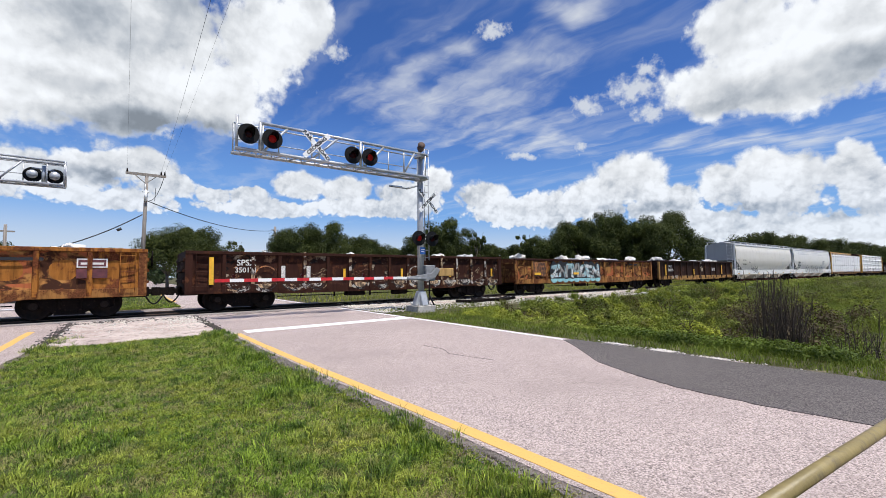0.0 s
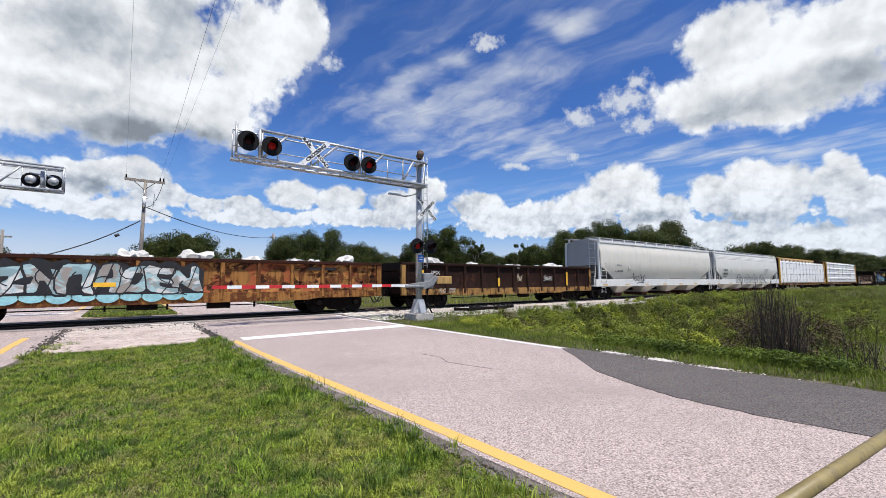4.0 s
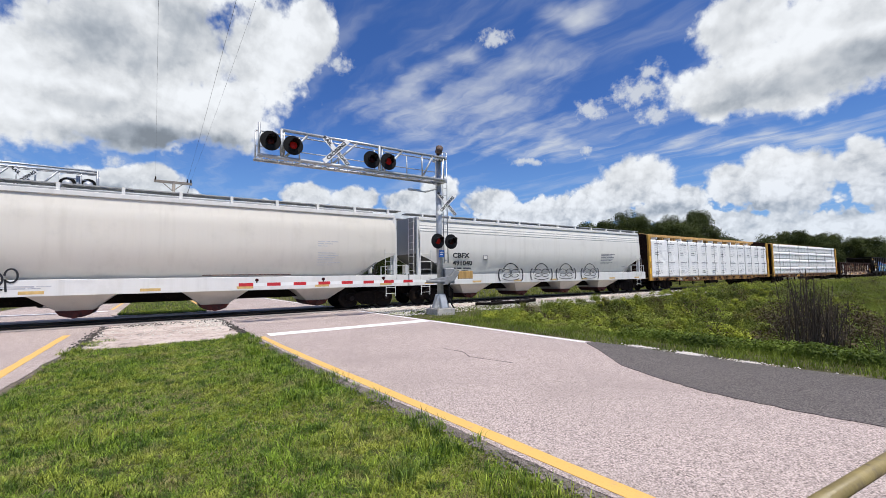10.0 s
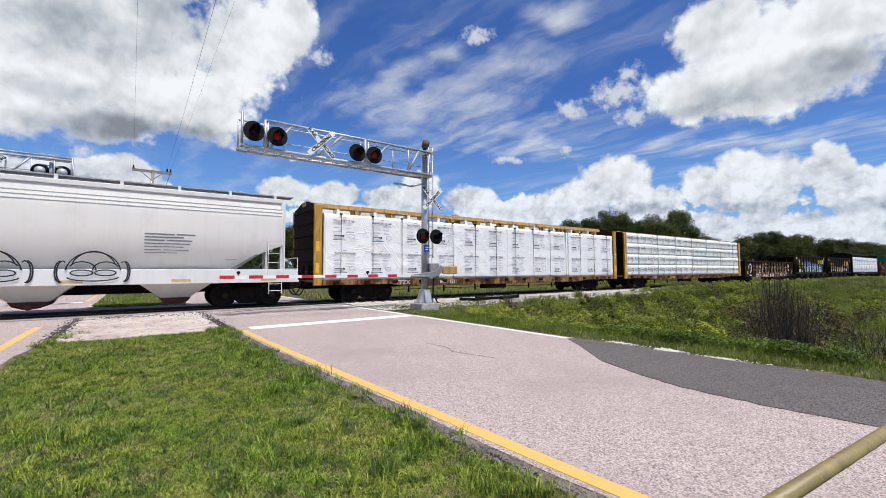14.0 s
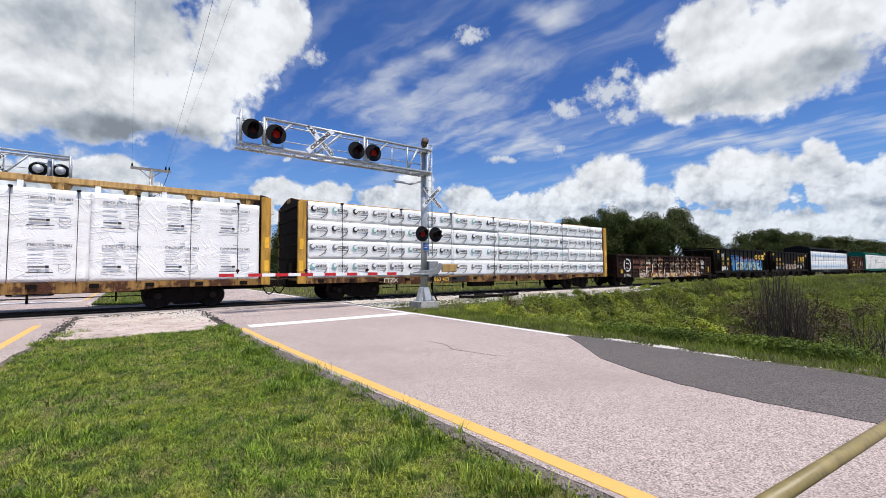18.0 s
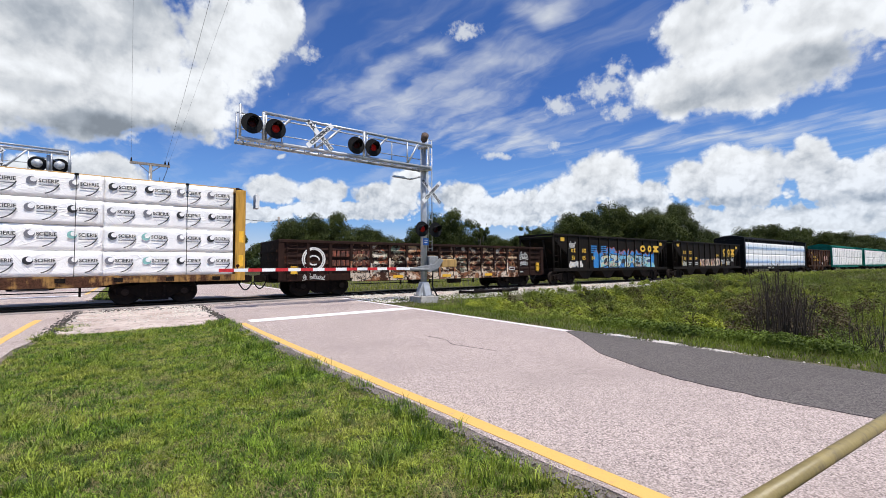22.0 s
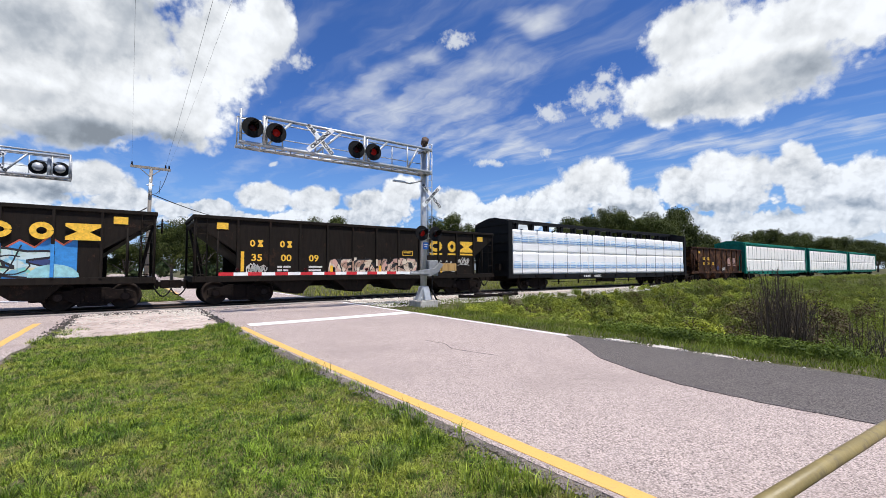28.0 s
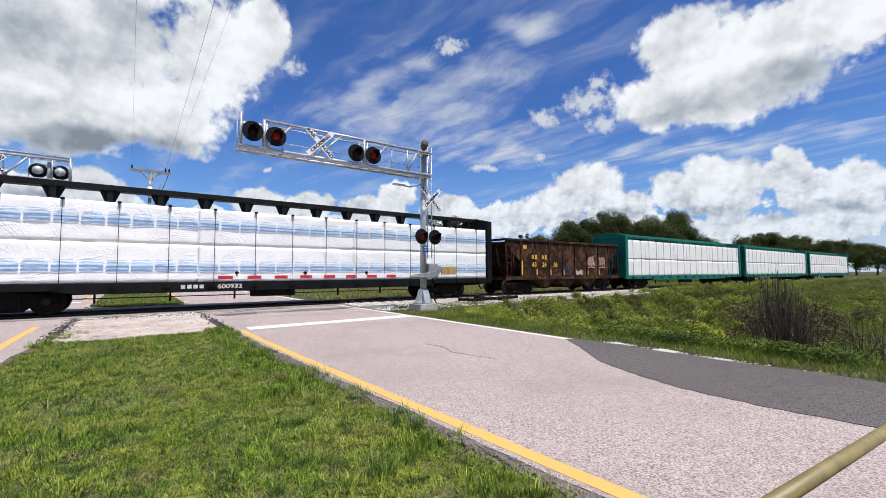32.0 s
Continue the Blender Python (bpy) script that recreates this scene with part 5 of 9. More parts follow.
def covered_hopper(u0, u1, body, label, outlets, grooves, recess_mat, roof_top=4.62):
    car, half = start_car("covered_hopper_car", label, "hopper car", u0, u1, 1.95, True)
    zs, ze, zr = 1.50, 4.30, roof_top - RAIL_Z
    L = half - 0.75

    def y_at(z):
        k = (z - zs) / (ze - zs)
        return -(HALF + 0.03 + 0.06 * math.sin(math.pi * min(1, k * 0.9)) - 0.10 * smooth01(k, 0.75, 1.0) - 0.30 * max(0.0, 1 - k / 0.5) ** 2)
    cut = 1.75     # the end bay is open below a sloping edge
    n, m = 40, 14
    for side in (-1, 1):
        bm = bmesh.new()
        rows = []
        for j in range(m + 1):
            z = zs + (ze - zs) * j / m
            k = max(0.0, 1 - (z - zs) / 1.0)
            x_end = L - (cut * min(1.0, k ** 0.8 * 1.15) if k > 0 else 0)
            rows.append([bm.verts.new((-x_end + 2 * x_end * i / n, -side * y_at(z) if side > 0 else y_at(z), z)) for i in range(n + 1)])
        for a, b in zip(rows, rows[1:]):
            for i in range(n):
                bm.faces.new((a[i], a[i + 1], b[i + 1], b[i])).smooth = True
        part("side_sheet", bm, body, car)
        y0, y1 = (-HALF - 0.08, -HALF + 0.1) if side < 0 else (HALF - 0.1, HALF + 0.08)
        boxpart("side_sill", car, "hopper_white", -half + 0.12, half - 0.12, y0, y1, 0.98, zs + 0.01, "white side sill", 0.012)
        boxpart("roof_rail", car, "hopper_white", -L, L, *((-1.53, -1.40) if side < 0 else (1.40, 1.53)), ze - 0.02, ze + 0.14, "", 0.012)
        if grooves:
            for z in (3.72, 3.86, 4.0):
                boxpart("side_crease", car, "hopper_roof", -L + 0.05, L - 0.05, *sorted((side * (-y_at(z) + 0.012), side * (-y_at(z) - 0.05))), z - 0.014, z + 0.014)
    # inner hull, so that the open end bays show the slope sheets
    for s in (-1, 1):
        # slope sheet: the shade of the bay is put into its grey
        bm = bmesh.new()
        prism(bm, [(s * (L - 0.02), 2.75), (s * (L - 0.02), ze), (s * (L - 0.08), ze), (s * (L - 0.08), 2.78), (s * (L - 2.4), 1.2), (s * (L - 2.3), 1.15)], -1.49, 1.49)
        part("slope_sheet", bm, recess_mat, car, "sloping end sheet in a grey darkened for shade")
        # end sheets take the darker roof grey, which also tones in their shaded side
        bm = bmesh.new()
        prism(bm, [(-1.5, 2.6), (-1.56, 3.4), (-1.5, 4.0), (-1.4, 4.3), (-0.7, zr - 0.1), (0.7, zr - 0.1), (1.4, 4.3), (1.5, 4.0), (1.56, 3.4), (1.5, 2.6)], s * (L - 0.01), s * (L + 0.03), "x")
        part("end_sheet", bm, "hopper_roof", car)
        for y in (-1.45, 1.45):
            boxpart("end_post", car, "hopper_white", s * L - 0.09, s * L + 0.09, y - 0.07, y + 0.07, 1.0, ze, "", 0.01)
        boxpart("end_platform", car, "hopper_white", *sorted((s * L, s * (half - 0.05))), -1.5, 1.5, 0.98, 1.06)
        lad = part("ladder", ladder_mesh(1.55, 0.62, 4), "hopper_white", car)
        lad.matrix_basis = pose(s * (half - 1.05), -HALF - 0.08, 1.2)
        lad = part("ladder", ladder_mesh(0.55, 0.5, 2), "hopper_white", car)
        lad.matrix_basis = pose(s * (half - 1.05), -HALF - 0.03, 0.5)
        lad = part("ladder", ladder_mesh(3.2, 0.5, 9), "hopper_white", car)
        lad.matrix_basis = pose(s * (L + 0.1), -1.0, 1.2, 0, 0, 90 if s > 0 else -90)
        bm = bmesh.new()
        for z in (1.55, 2.0):
            rod(bm, (s * (half - 0.1), -1.45, z), (s * (half - 0.1), 1.45, z), 0.018, 6)
        for y in (-1.45, 1.45):
            rod(bm, (s * (half - 0.1), y, 1.05), (s * (half - 0.1), y, 2.0), 0.018, 6)
        part("end_rail", bm, "hopper_white", car)
        boxpart("brake_box", car, "hopper_white", *sorted((s * (L + 0.12), s * (L + 0.34))), -0.7, -0.35, 1.6, 2.0, "", 0.02)
    bm = bmesh.new()
    prism(bm, [(-1.42, ze + 0.05), (-0.9, zr - 0.16), (-0.4, zr - 0.1), (0.4, zr - 0.1), (0.9, zr - 0.16), (1.42, ze + 0.05)], -L, L, "x")
    part("roof", bm, "hopper_roof", car, "pale grey sheet roof")
    for y in (-0.95, 0.95):
        boxpart("running_board", car, "hopper_roof", -L - 0.5, L + 0.5, y - 0.3, y + 0.3, zr + 0.0, zr + 0.04, "steel grating walkway")
    bm = bmesh.new()
    post = bm
    box(post, -0.05, 0.05, -1.42, -1.30, ze + 0.1, zr + 0.02)
    post = finish(bm, "walkway_bracket", "hopper_white")
    for k in range(12):
        shared("walkway_bracket", post, car, pose(-L + 0.3 + (2 * L - 0.6) * k / 11, 0, 0))
        shared("walkway_bracket", post, car, pose(-L + 0.3 + (2 * L - 0.6) * k / 11, 0, 0, 0, 0, 180))
    bm = bmesh.new()
    box(bm, -L + 0.6, L - 0.6, -0.32, 0.32, zr - 0.12, zr + 0.05)
    part("hatch_trough", bm, "hopper_roof", car, "long trough hatch", 0.03)
    bm = bmesh.new()
    # under frame in the same darkened grey
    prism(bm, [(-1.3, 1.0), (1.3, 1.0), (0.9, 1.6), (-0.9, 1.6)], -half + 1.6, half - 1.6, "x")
    part("under_frame", bm, "recess_shade", car)
    for x in outlets:
        bm = bmesh.new()
        a = [bm.verts.new(p) for p in ((x - 1.15, -1.42, 1.0), (x + 1.15, -1.42, 1.0), (x + 1.15, 1.42, 1.0), (x - 1.15, 1.42, 1.0))]
        b = [bm.verts.new(p) for p in ((x - 0.40, -0.75, 0.40), (x + 0.40, -0.75, 0.40), (x + 0.40, 0.75, 0.40), (x - 0.40, 0.75, 0.40))]
        bm.faces.new(b[::-1])
        for k in range(4):
            bm.faces.new((a[k], a[(k + 1) % 4], b[(k + 1) % 4], b[k]))
        out = part("discharge_hopper", bm, body, car, "tapering discharge hopper")
        bm = bmesh.new()
        prism(bm, [(x - 0.52, 0.46), (x + 0.52, 0.46), (x + 0.40, 0.30), (x + 0.16, 0.22), (x - 0.16, 0.22), (x - 0.40, 0.30)], -0.82, 0.82)
        rod(bm, (x, -0.98, 0.29), (x, 0.98, 0.29), 0.10, 12)
        for q in (-0.36, 0.36):
            rod(bm, (x + q, -0.94, 0.40), (x + q, 0.94, 0.40), 0.035, 8)
        part("outlet_gate", bm, "gate_red", out, "red-brown outlet gate", 0.01)
    for k, x in enumerate(np.linspace(-half + 1.3, half - 1.3, 7)):
        panel_quad("amber_reflector", car, "amber", x - 0.30, x + 0.30, 1.05, 1.15, -HALF - 0.081)
    return car, half, y_at


car, half, y_at = covered_hopper(-4.3, 16.7, "hopper", "pale grey covered hopper car with white sill", (-6.15, -2.1, 2.1, 6.15), False, "recess_shade", 4.74)
lettering("FPAX", 0.27, "ink", car, face(-7.28, 2.66, y_at(2.6), 0.004), bold=0.004)
lettering("218205", 0.27, "ink", car, face(-7.14, 2.2, y_at(2.2), 0.004), bold=0.004)
bars(car, "ink", -7.7, 1.9, (0.2, 0.32, 0.45), 0.06, y_at(1.85), 0.08)
bars(car, "ink", -7.7, 1.77, (0.13, 0.2, 0.42), 0.06, y_at(1.7), 0.14)
boxpart("placard", car, "ink", -5.85, -5.5, y_at(2.5) - 0.006, y_at(2.5) - 0.002, 2.32, 2.6)
boxpart("placard_face", car, "hopper", -5.82, -5.53, y_at(2.5) - 0.009, y_at(2.5) - 0.005, 2.35, 2.57)
for z, ws in ((3.0, (0.5, 0.3, 0.5)), (2.9, (0.4, 0.6)), (2.8, (0.3, 0.3)), (2.5, (1.3,)), (2.4, (1.5,)), (2.3, (0.4, 0.8)), (2.2, (1.1,)), (2.1, (0.7, 0.9)), (1.98, (0.5, 0.5))):
    bars(car, "print_soft", half - 4.55, z, [q * 0.62 for q in ws], 0.035, y_at(z), 0.05)
part("sprung_rail", strokes([[(half - 8.9, 1.66), (half - 5.6, 1.66)], [(half - 8.9, 1.60), (half - 5.6, 1.60)]], 0.03), "f_red", car, "thin brown drip line").matrix_basis = pose(0, y_at(1.6) - 0.005, 0)
bars(car, "print_soft", -3.9, 1.28, (0.9, 0.35), 0.03, -HALF - 0.08)
bars(car, "print_soft", -3.9, 1.22, (0.7, 0.3), 0.03, -HALF - 0.08)
tagline = [[(-0.2, 0.3), (0.25, 0.42), (0.3, 0.7), (0.12, 0.62), (0.3, 0.7), (0.45, 0.58)], [(0.28, 0.65), (0.2, 0.1), (0.05, 0.05)], arc(0.62, 0.2, 0.17, 0.2, 0, 360), arc(1.0, 0.22, 0.14, 0.2, 30, 330),
           arc(1.38, 0.2, 0.14, 0.2, 20, 320) + [(1.6, 0.1)], [(1.7, -0.15), (1.75, 0.5)] + arc(1.88, 0.42, 0.17, 0.16, 150, -90), [(1.95, -0.05), (2.1, 0.4)], arc(2.3, 0.15, 0.18, 0.22, 90, 450), arc(2.75, 0.28, 0.22, 0.25, 180, -150) + [(2.6, -0.3)], [(1.0, -0.25), (1.8, -0.15), (2.5, -0.22)]]
part("graffiti_tag", strokes([[(p[0] * 0.68, p[1] * 0.85) for p in l] for l in tagline], 0.055), "g_black", car, "black spray-paint tag").matrix_basis = pose(-5.4, -HALF - 0.095, 1.4)

car, half, y_at = covered_hopper(16.55, 37.5, "hopper2", "white covered hopper car with black tag figures", (-6.0, -2.0, 2.0, 6.0), True, "recess_shade", 4.66)
lettering("CBFX", 0.26, "ink", car, face(-7.15, 2.5, y_at(2.6), 0.004), bold=0.01, stretch=1.25)
lettering("491040", 0.26, "ink", car, face(-7.0, 2.1, y_at(2.2), 0.004), bold=0.01, stretch=1.2)
bars(car, "ink", -7.6, 1.8, (0.2, 0.32, 0.55), 0.07, y_at(1.85), 0.08)
bars(car, "ink", -7.6, 1.66, (0.13, 0.2, 0.5), 0.07, y_at(1.7), 0.14)
boxpart("placard", car, "print_grey", -5.6, -5.3, y_at(2.5) - 0.006, y_at(2.5) - 0.002, 2.3, 2.56)
boxpart("placard_face", car, "hopper2", -5.57, -5.33, y_at(2.5) - 0.009, y_at(2.5) - 0.005, 2.33, 2.53)
for k, x in enumerate((-3.61, -1.06, 1.2, 3.63)):
    c = x
    lines = [arc(c, 1.4, 0.85, 0.9, 10, 170, 16), arc(c, 1.46, 0.72, 0.86, 25, 155, 12), arc(c - 0.35, 1.55, 0.42, 0.35, 150, 0, 8), arc(c + 0.38, 1.55, 0.42, 0.35, 180, 30, 8), arc(c - 0.36, 1.45, 0.34, 0.12, 0, 360, 10), arc(c + 0.36, 1.45, 0.34, 0.12, 0, 360, 10),
             arc(c - 0.92, 1.5, 0.16, 0.42, 60, 250, 8), arc(c - 0.98, 1.5, 0.16, 0.42, 70, 290, 8), arc(c + 0.92, 1.5, 0.16, 0.42, -70, 120, 8), arc(c + 0.98, 1.5, 0.16, 0.42, -110, 110, 8), arc(c, 1.3, 0.8, 0.18, 190, 350, 10)]
    part("graffiti_figure", strokes([[(c + (p[0] - c) * 0.85, 1.12 + (p[1] - 1.12) * 0.82) for p in l] for l in lines], 0.04), "g_black", car, "black outlined tag figure").matrix_basis = pose(0, -HALF - 0.115, 0)
for z, ws in ((2.75, (0.9, 0.6)), (2.64, (1.2,)), (2.53, (0.6, 0.8)), (2.42, (1.4,)), (2.31, (1.2,)), (2.2, (0.5, 0.8)), (2.1, (1.0,))):
    bars(car, "print_grey", half - 5.5, z, ws, 0.05, y_at(z), 0.06)
bars(car, "print_grey", half - 2.9, 1.9, (0.4,), 0.05, y_at(1.9))

# ---- centre-beam lumber cars ----


def centre_beam(u0, u1, frame_mat, beam_mat, label, top, posts, bulk_mat=None, lattice=False):
    car, half = start_car("centerbeam_car", label, "lumber car", u0, u1, 2.9, True)
    z1 = top - RAIL_Z
    bulk = bulk_mat or frame_mat
    for side in (-1, 1):
        y0, y1 = (-HALF, -HALF + 0.16) if side < 0 else (HALF - 0.16, HALF)
        bm = bmesh.new()
        prism(bm, [(-half, 0.80), (-half + 3.8, 0.80), (-half + 4.6, 0.68), (half - 4.6, 0.68), (half - 3.8, 0.80), (half, 0.80), (half, 1.04), (-half, 1.04)], y0, y1)
        part("side_sill", bm, "cb_sill" if beam_mat == "cb_wood" else beam_mat, car, "", 0.01)
        for k in range(15):
            x = -half + 1.0 + (2 * half - 2.0) * k / 14
            boxpart("winch", car, "iron", x - 0.13, x + 0.13, *((-HALF - 0.05, -HALF) if side < 0 else (HALF, HALF + 0.05)), 0.84, 0.98)
    boxpart("deck", car, beam_mat, -half, half, -HALF + 0.14, HALF - 0.14, 0.94, 1.04)
    # a darker bulk_mat puts the shade of unlit end faces into the colour
    for s in (-1, 1):
        bm = bmesh.new()
        prism(bm, [(-HALF, 1.04), (HALF, 1.04), (HALF, z1 - 0.32), (HALF - 0.12, z1 - 0.26), (0.3, z1), (-0.3, z1), (-HALF + 0.12, z1 - 0.26), (-HALF, z1 - 0.32)], s * (half - 0.03), s * (half - 0.12), "x")
        part("bulkhead", bm, bulk, car, "steel end bulkhead")
        for side in (-1, 1):
            boxpart("bulkhead_post", car, frame_mat, *sorted((s * (half + 0.02), s * (half - 0.34))), side * HALF - (0.03 if side < 0 else 0.1), side * HALF + (0.1 if side < 0 else 0.03), 0.8, z1 - 0.29, "", 0.02)
            for z in (1.35, 2.3):
                boxpart("yellow_reflector", car, "yellow", *sorted((s * (half - 0.05), s * (half - 0.22))), *((-HALF - 0.036, -HALF - 0.031) if side < 0 else (HALF + 0.031, HALF + 0.036)), z, z + 0.45) if frame_mat == "cb_yellow" else None
        for z in np.linspace(1.4, z1 - 0.45, 6):
            boxpart("bulkhead_rib", car, bulk, *sorted((s * (half - 0.03), s * (half + 0.04))), -HALF + 0.1, HALF - 0.1, z - 0.06, z + 0.06)
        boxpart("brake_box", car, "iron", *sorted((s * half, s * (half + 0.2))), -0.9, -0.55, 1.3, 1.7)
    boxpart("top_beam", car, beam_mat, -half, half, -0.24, 0.24, z1 - 0.22, z1 - 0.01, "top beam of the centre frame", 0.02)
    boxpart("web_plate", car, beam_mat, -half + 0.1, half - 0.1, -0.05, 0.05, 1.0, z1 - 1.5)
    bm = bmesh.new()
    box(bm, -0.09, 0.09, -0.2, 0.2, 1.0, z1 - 0.2)
    prism(bm, [(-0.09, z1 - 0.75), (-0.32, z1 - 0.2), (0.32, z1 - 0.2), (0.09, z1 - 0.75)], -0.06, 0.06)
    up = finish(bm, "centre_post", beam_mat)
    thin = bmesh.new()
    box(thin, -0.08, 0.08, -0.22, 0.22, z1 - 0.8, z1 - 0.2)
    thin = finish(thin, "riser_plate", "white")
    for k in range(posts):
        x = -half + 0.6 + (2 * half - 1.2) * k / (posts - 1)
        shared("centre_post", up, car, pose(x, 0, 0))
        if beam_mat == "cb_wood":
            shared("riser_plate", thin, car, pose(x + (2 * half - 1.2) / (posts - 1) / 2, 0, 0))
    if lattice:
        bm = bmesh.new()
        rod(bm, (-0.55, -0.75, z1 - 0.42), (0.25, 0.15, z1 - 0.06), 0.03, 6)
        lat = finish(bm, "strap_anchor", beam_mat)
        for k in range(24):
            x = -half + 0.9 + (2 * half - 1.8) * k / 23
            shared("strap_anchor", lat, car, pose(x, -0.1, 0))
            shared("strap_anchor", lat, car, pose(x, 0.1, 0, 0, 0, 180))
    bm = bmesh.new()
    rod(bm, (-half + 4.2, -1.25, 0.52), (half - 4.2, -1.25, 0.52), 0.02, 6)
    for x in np.linspace(-half + 5, half - 5, 7):
        box(bm, x - 0.03, x + 0.03, -1.29, -1.21, 0.36, 0.72)
    part("brake_rod", bm, "iron", car)
    boxpart("valve_box", car, "iron", -1.5, 0.2, -1.3, -0.8, 0.42, 0.68, "", 0.02)
    return car, half, z1


def bundle_mesh(length, height, seed, material, puff=0.022, depth=1.12):
    """A wrapped stack of boards: soft edges, slack film."""
    bm = bmesh.new()
    nx_, nz_ = max(4, int(length / 0.13)), max(4, int(height / 0.12))
    front = []
    for j in range(nz_ + 1):
        row = []
        for i in range(nx_ + 1):
            x, z = length * (i / nx_ - 0.5), height * j / nz_
            e = min(i, nx_ - i) / nx_ * length
            f = min(j, nz_ - j) / nz_ * height
            ball = 0.012 * (1 - math.exp(-min(e, f) * 40))
            d = puff * noise.noise(Vector((x * 1.9 + seed * 7.3, z * 2.6, seed))) + 0.45 * puff * (1 - 2.4 * abs(noise.noise(Vector((x * 2.2 + z * 2.6, z * 2.0 - x, seed * 3.1)))))
            row.append(bm.verts.new((x, -ball - max(-0.02, d), z)))
        front.append(row)
    for a, b in zip(front, front[1:]):
        for i in range(nx_):
            bm.faces.new((a[i], a[i + 1], b[i + 1], b[i])).smooth = True
    rim = front[0] + [r[-1] for r in front[1:]] + front[-1][-2::-1] + [r[0] for r in front[-2:0:-1]]
    back = [bm.verts.new((v.co.x, depth, v.co.z)) for v in rim]
    for k in range(len(rim)):
        q = (k + 1) % len(rim)
        bm.faces.new((rim[q], rim[k], back[k], back[q]))
    bm.faces.new(back)
    return finish(bm, "wrapped_pack", material)


def lumber(u0, u1, label, tiers, cols, material, seed, x_in=0.42, z0=1.05, printing=None, depth=1.1, sag=0.0):
    """The load of a lumber car, both sides: tiers of (height), columns of (share)."""
    half = (u1 - u0) / 2
    load = thing("lumber_load", label, "lumber")
    CARS.append((load, (u0 + u1) / 2))
    span = 2 * half - 2 * x_in
    total = sum(cols)
    g = random.Random(seed)
    for side in (-1, 1):
        turn = pose(0, 0, 0) if side < 0 else pose(0, 0, 0, 0, 0, 180)
        z = z0
        for r, h in enumerate(tiers):
            x = -half + x_in
            for c, share in enumerate(cols):
                w = span * share / total
                gap = 0.006
                jig = g.uniform(-0.02, 0.02)
                b = shared("wrapped_pack", bundle_mesh(w - gap, h - 0.012, g.randrange(99), material, depth=depth) if side < 0 else bundle_mesh(w - gap, h - 0.012, 1, material, 0.02, depth), load,
                           turn @ pose(x + w / 2, -HALF + 0.05 + jig, z))
                if side < 0 and printing:
                    printing(b, w - gap, h - 0.012, r, c, g)
                x += w
            z += h
    return load, half, z


def straps(load, half, x_list, z0, z1, y=-HALF - 0.035):
    for x in x_list:
        bm = bmesh.new()
        box(bm, x - 0.009, x + 0.009, y, y + 0.012, z0, z1)
        box(bm, x - 0.018, x + 0.018, y, -0.3, z1, z1 + 0.012)
        part("tie_strap", bm, "black", load)
        boxpart("corner_protector", load, "black", x - 0.055, x + 0.055, y - 0.015, y + 0.08, z1 - 0.045, z1 + 0.025, "", 0.01)


def family_print(b, w, h, r, c, g):
    """Mill print in four rows: a line of words, small grey marks and a dark rule."""
    y = -0.060
    n = max(1, int(w / 1.5))
    for row in range(2):
        z0 = h * row / 2
        for k in range(n):
            x = -w / 2 + w * (k + 0.5) / n + g.uniform(-0.05, 0.05)
            lettering("STRENGTH RUNS IN THE FAMILY", 0.085, "print_grey", b, pose(x, y, z0 + 1.18, 90, 0, g.uniform(-1, 1)), "print", 0.62, 0.003)
            boxpart("print_mark", b, "print_soft", x - 0.09, x + 0.09, y, y + 0.004, z0 + 1.31, z0 + 1.35)
            for dz in (1.0, 0.84, 0.68):
                boxpart("print", b, "print_soft", x - 0.52, x - 0.12 + g.uniform(-0.08, 0.08), y, y + 0.004, z0 + dz, z0 + dz + 0.026)
                boxpart("print", b, "print_soft", x + 0.08, x + 0.44 + g.uniform(-0.1, 0.06), y, y + 0.004, z0 + dz - 0.02, z0 + dz + 0.004)
            boxpart("print_mark", b, "print_grey", x - 0.50, x - 0.12, y, y + 0.004, z0 + 0.46, z0 + 0.52)
            boxpart("print_mark", b, "ink", x - 0.11, x - 0.01, y, y + 0.004, z0 + 0.45, z0 + 0.53)
            part("print_mark", strokes([[(x + 0.22, z0 + 0.56), (x + 0.50, z0 + 0.56), (x + 0.50, z0 + 0.44), (x + 0.36, z0 + 0.36), (x + 0.22, z0 + 0.44), (x + 0.22, z0 + 0.56)]], 0.025), "print_soft", b).matrix_basis = pose(0, y, 0)
            boxpart("print_rule", b, "ink", x - 0.55, x + 0.10, y, y + 0.004, z0 + 0.30, z0 + 0.325)


U1 = (38.1, 61.45)
# brown2 bulkheads: dark steel brown, deepened for their unlit end faces
car, half, z1 = centre_beam(*U1, "cb_yellow", "cb_wood", "yellow centre-beam lumber car with white wrapped loads", 4.74, 12, "brown2")
lettering("TTZX", 0.20, "chalk", car, face(-half + 4.5, 0.86, -HALF, 0.006), bold=0.004, stretch=1.2)
lettering("863  151", 0.18, "chalk", car, face(-half + 7.3, 0.86, -HALF, 0.006), bold=0.004, stretch=1.2)
load, lh, zt = lumber(*U1, "lumber stacks in white printed plastic wrap", (3.0,), (2.3, 2.2, 2.3, 2.1), "film", 31, printing=family_print)
straps(load, lh, [-lh + 0.42 + (2 * lh - 0.84) * (k + 0.5) / 14 for k in range(14)], 1.02, zt)


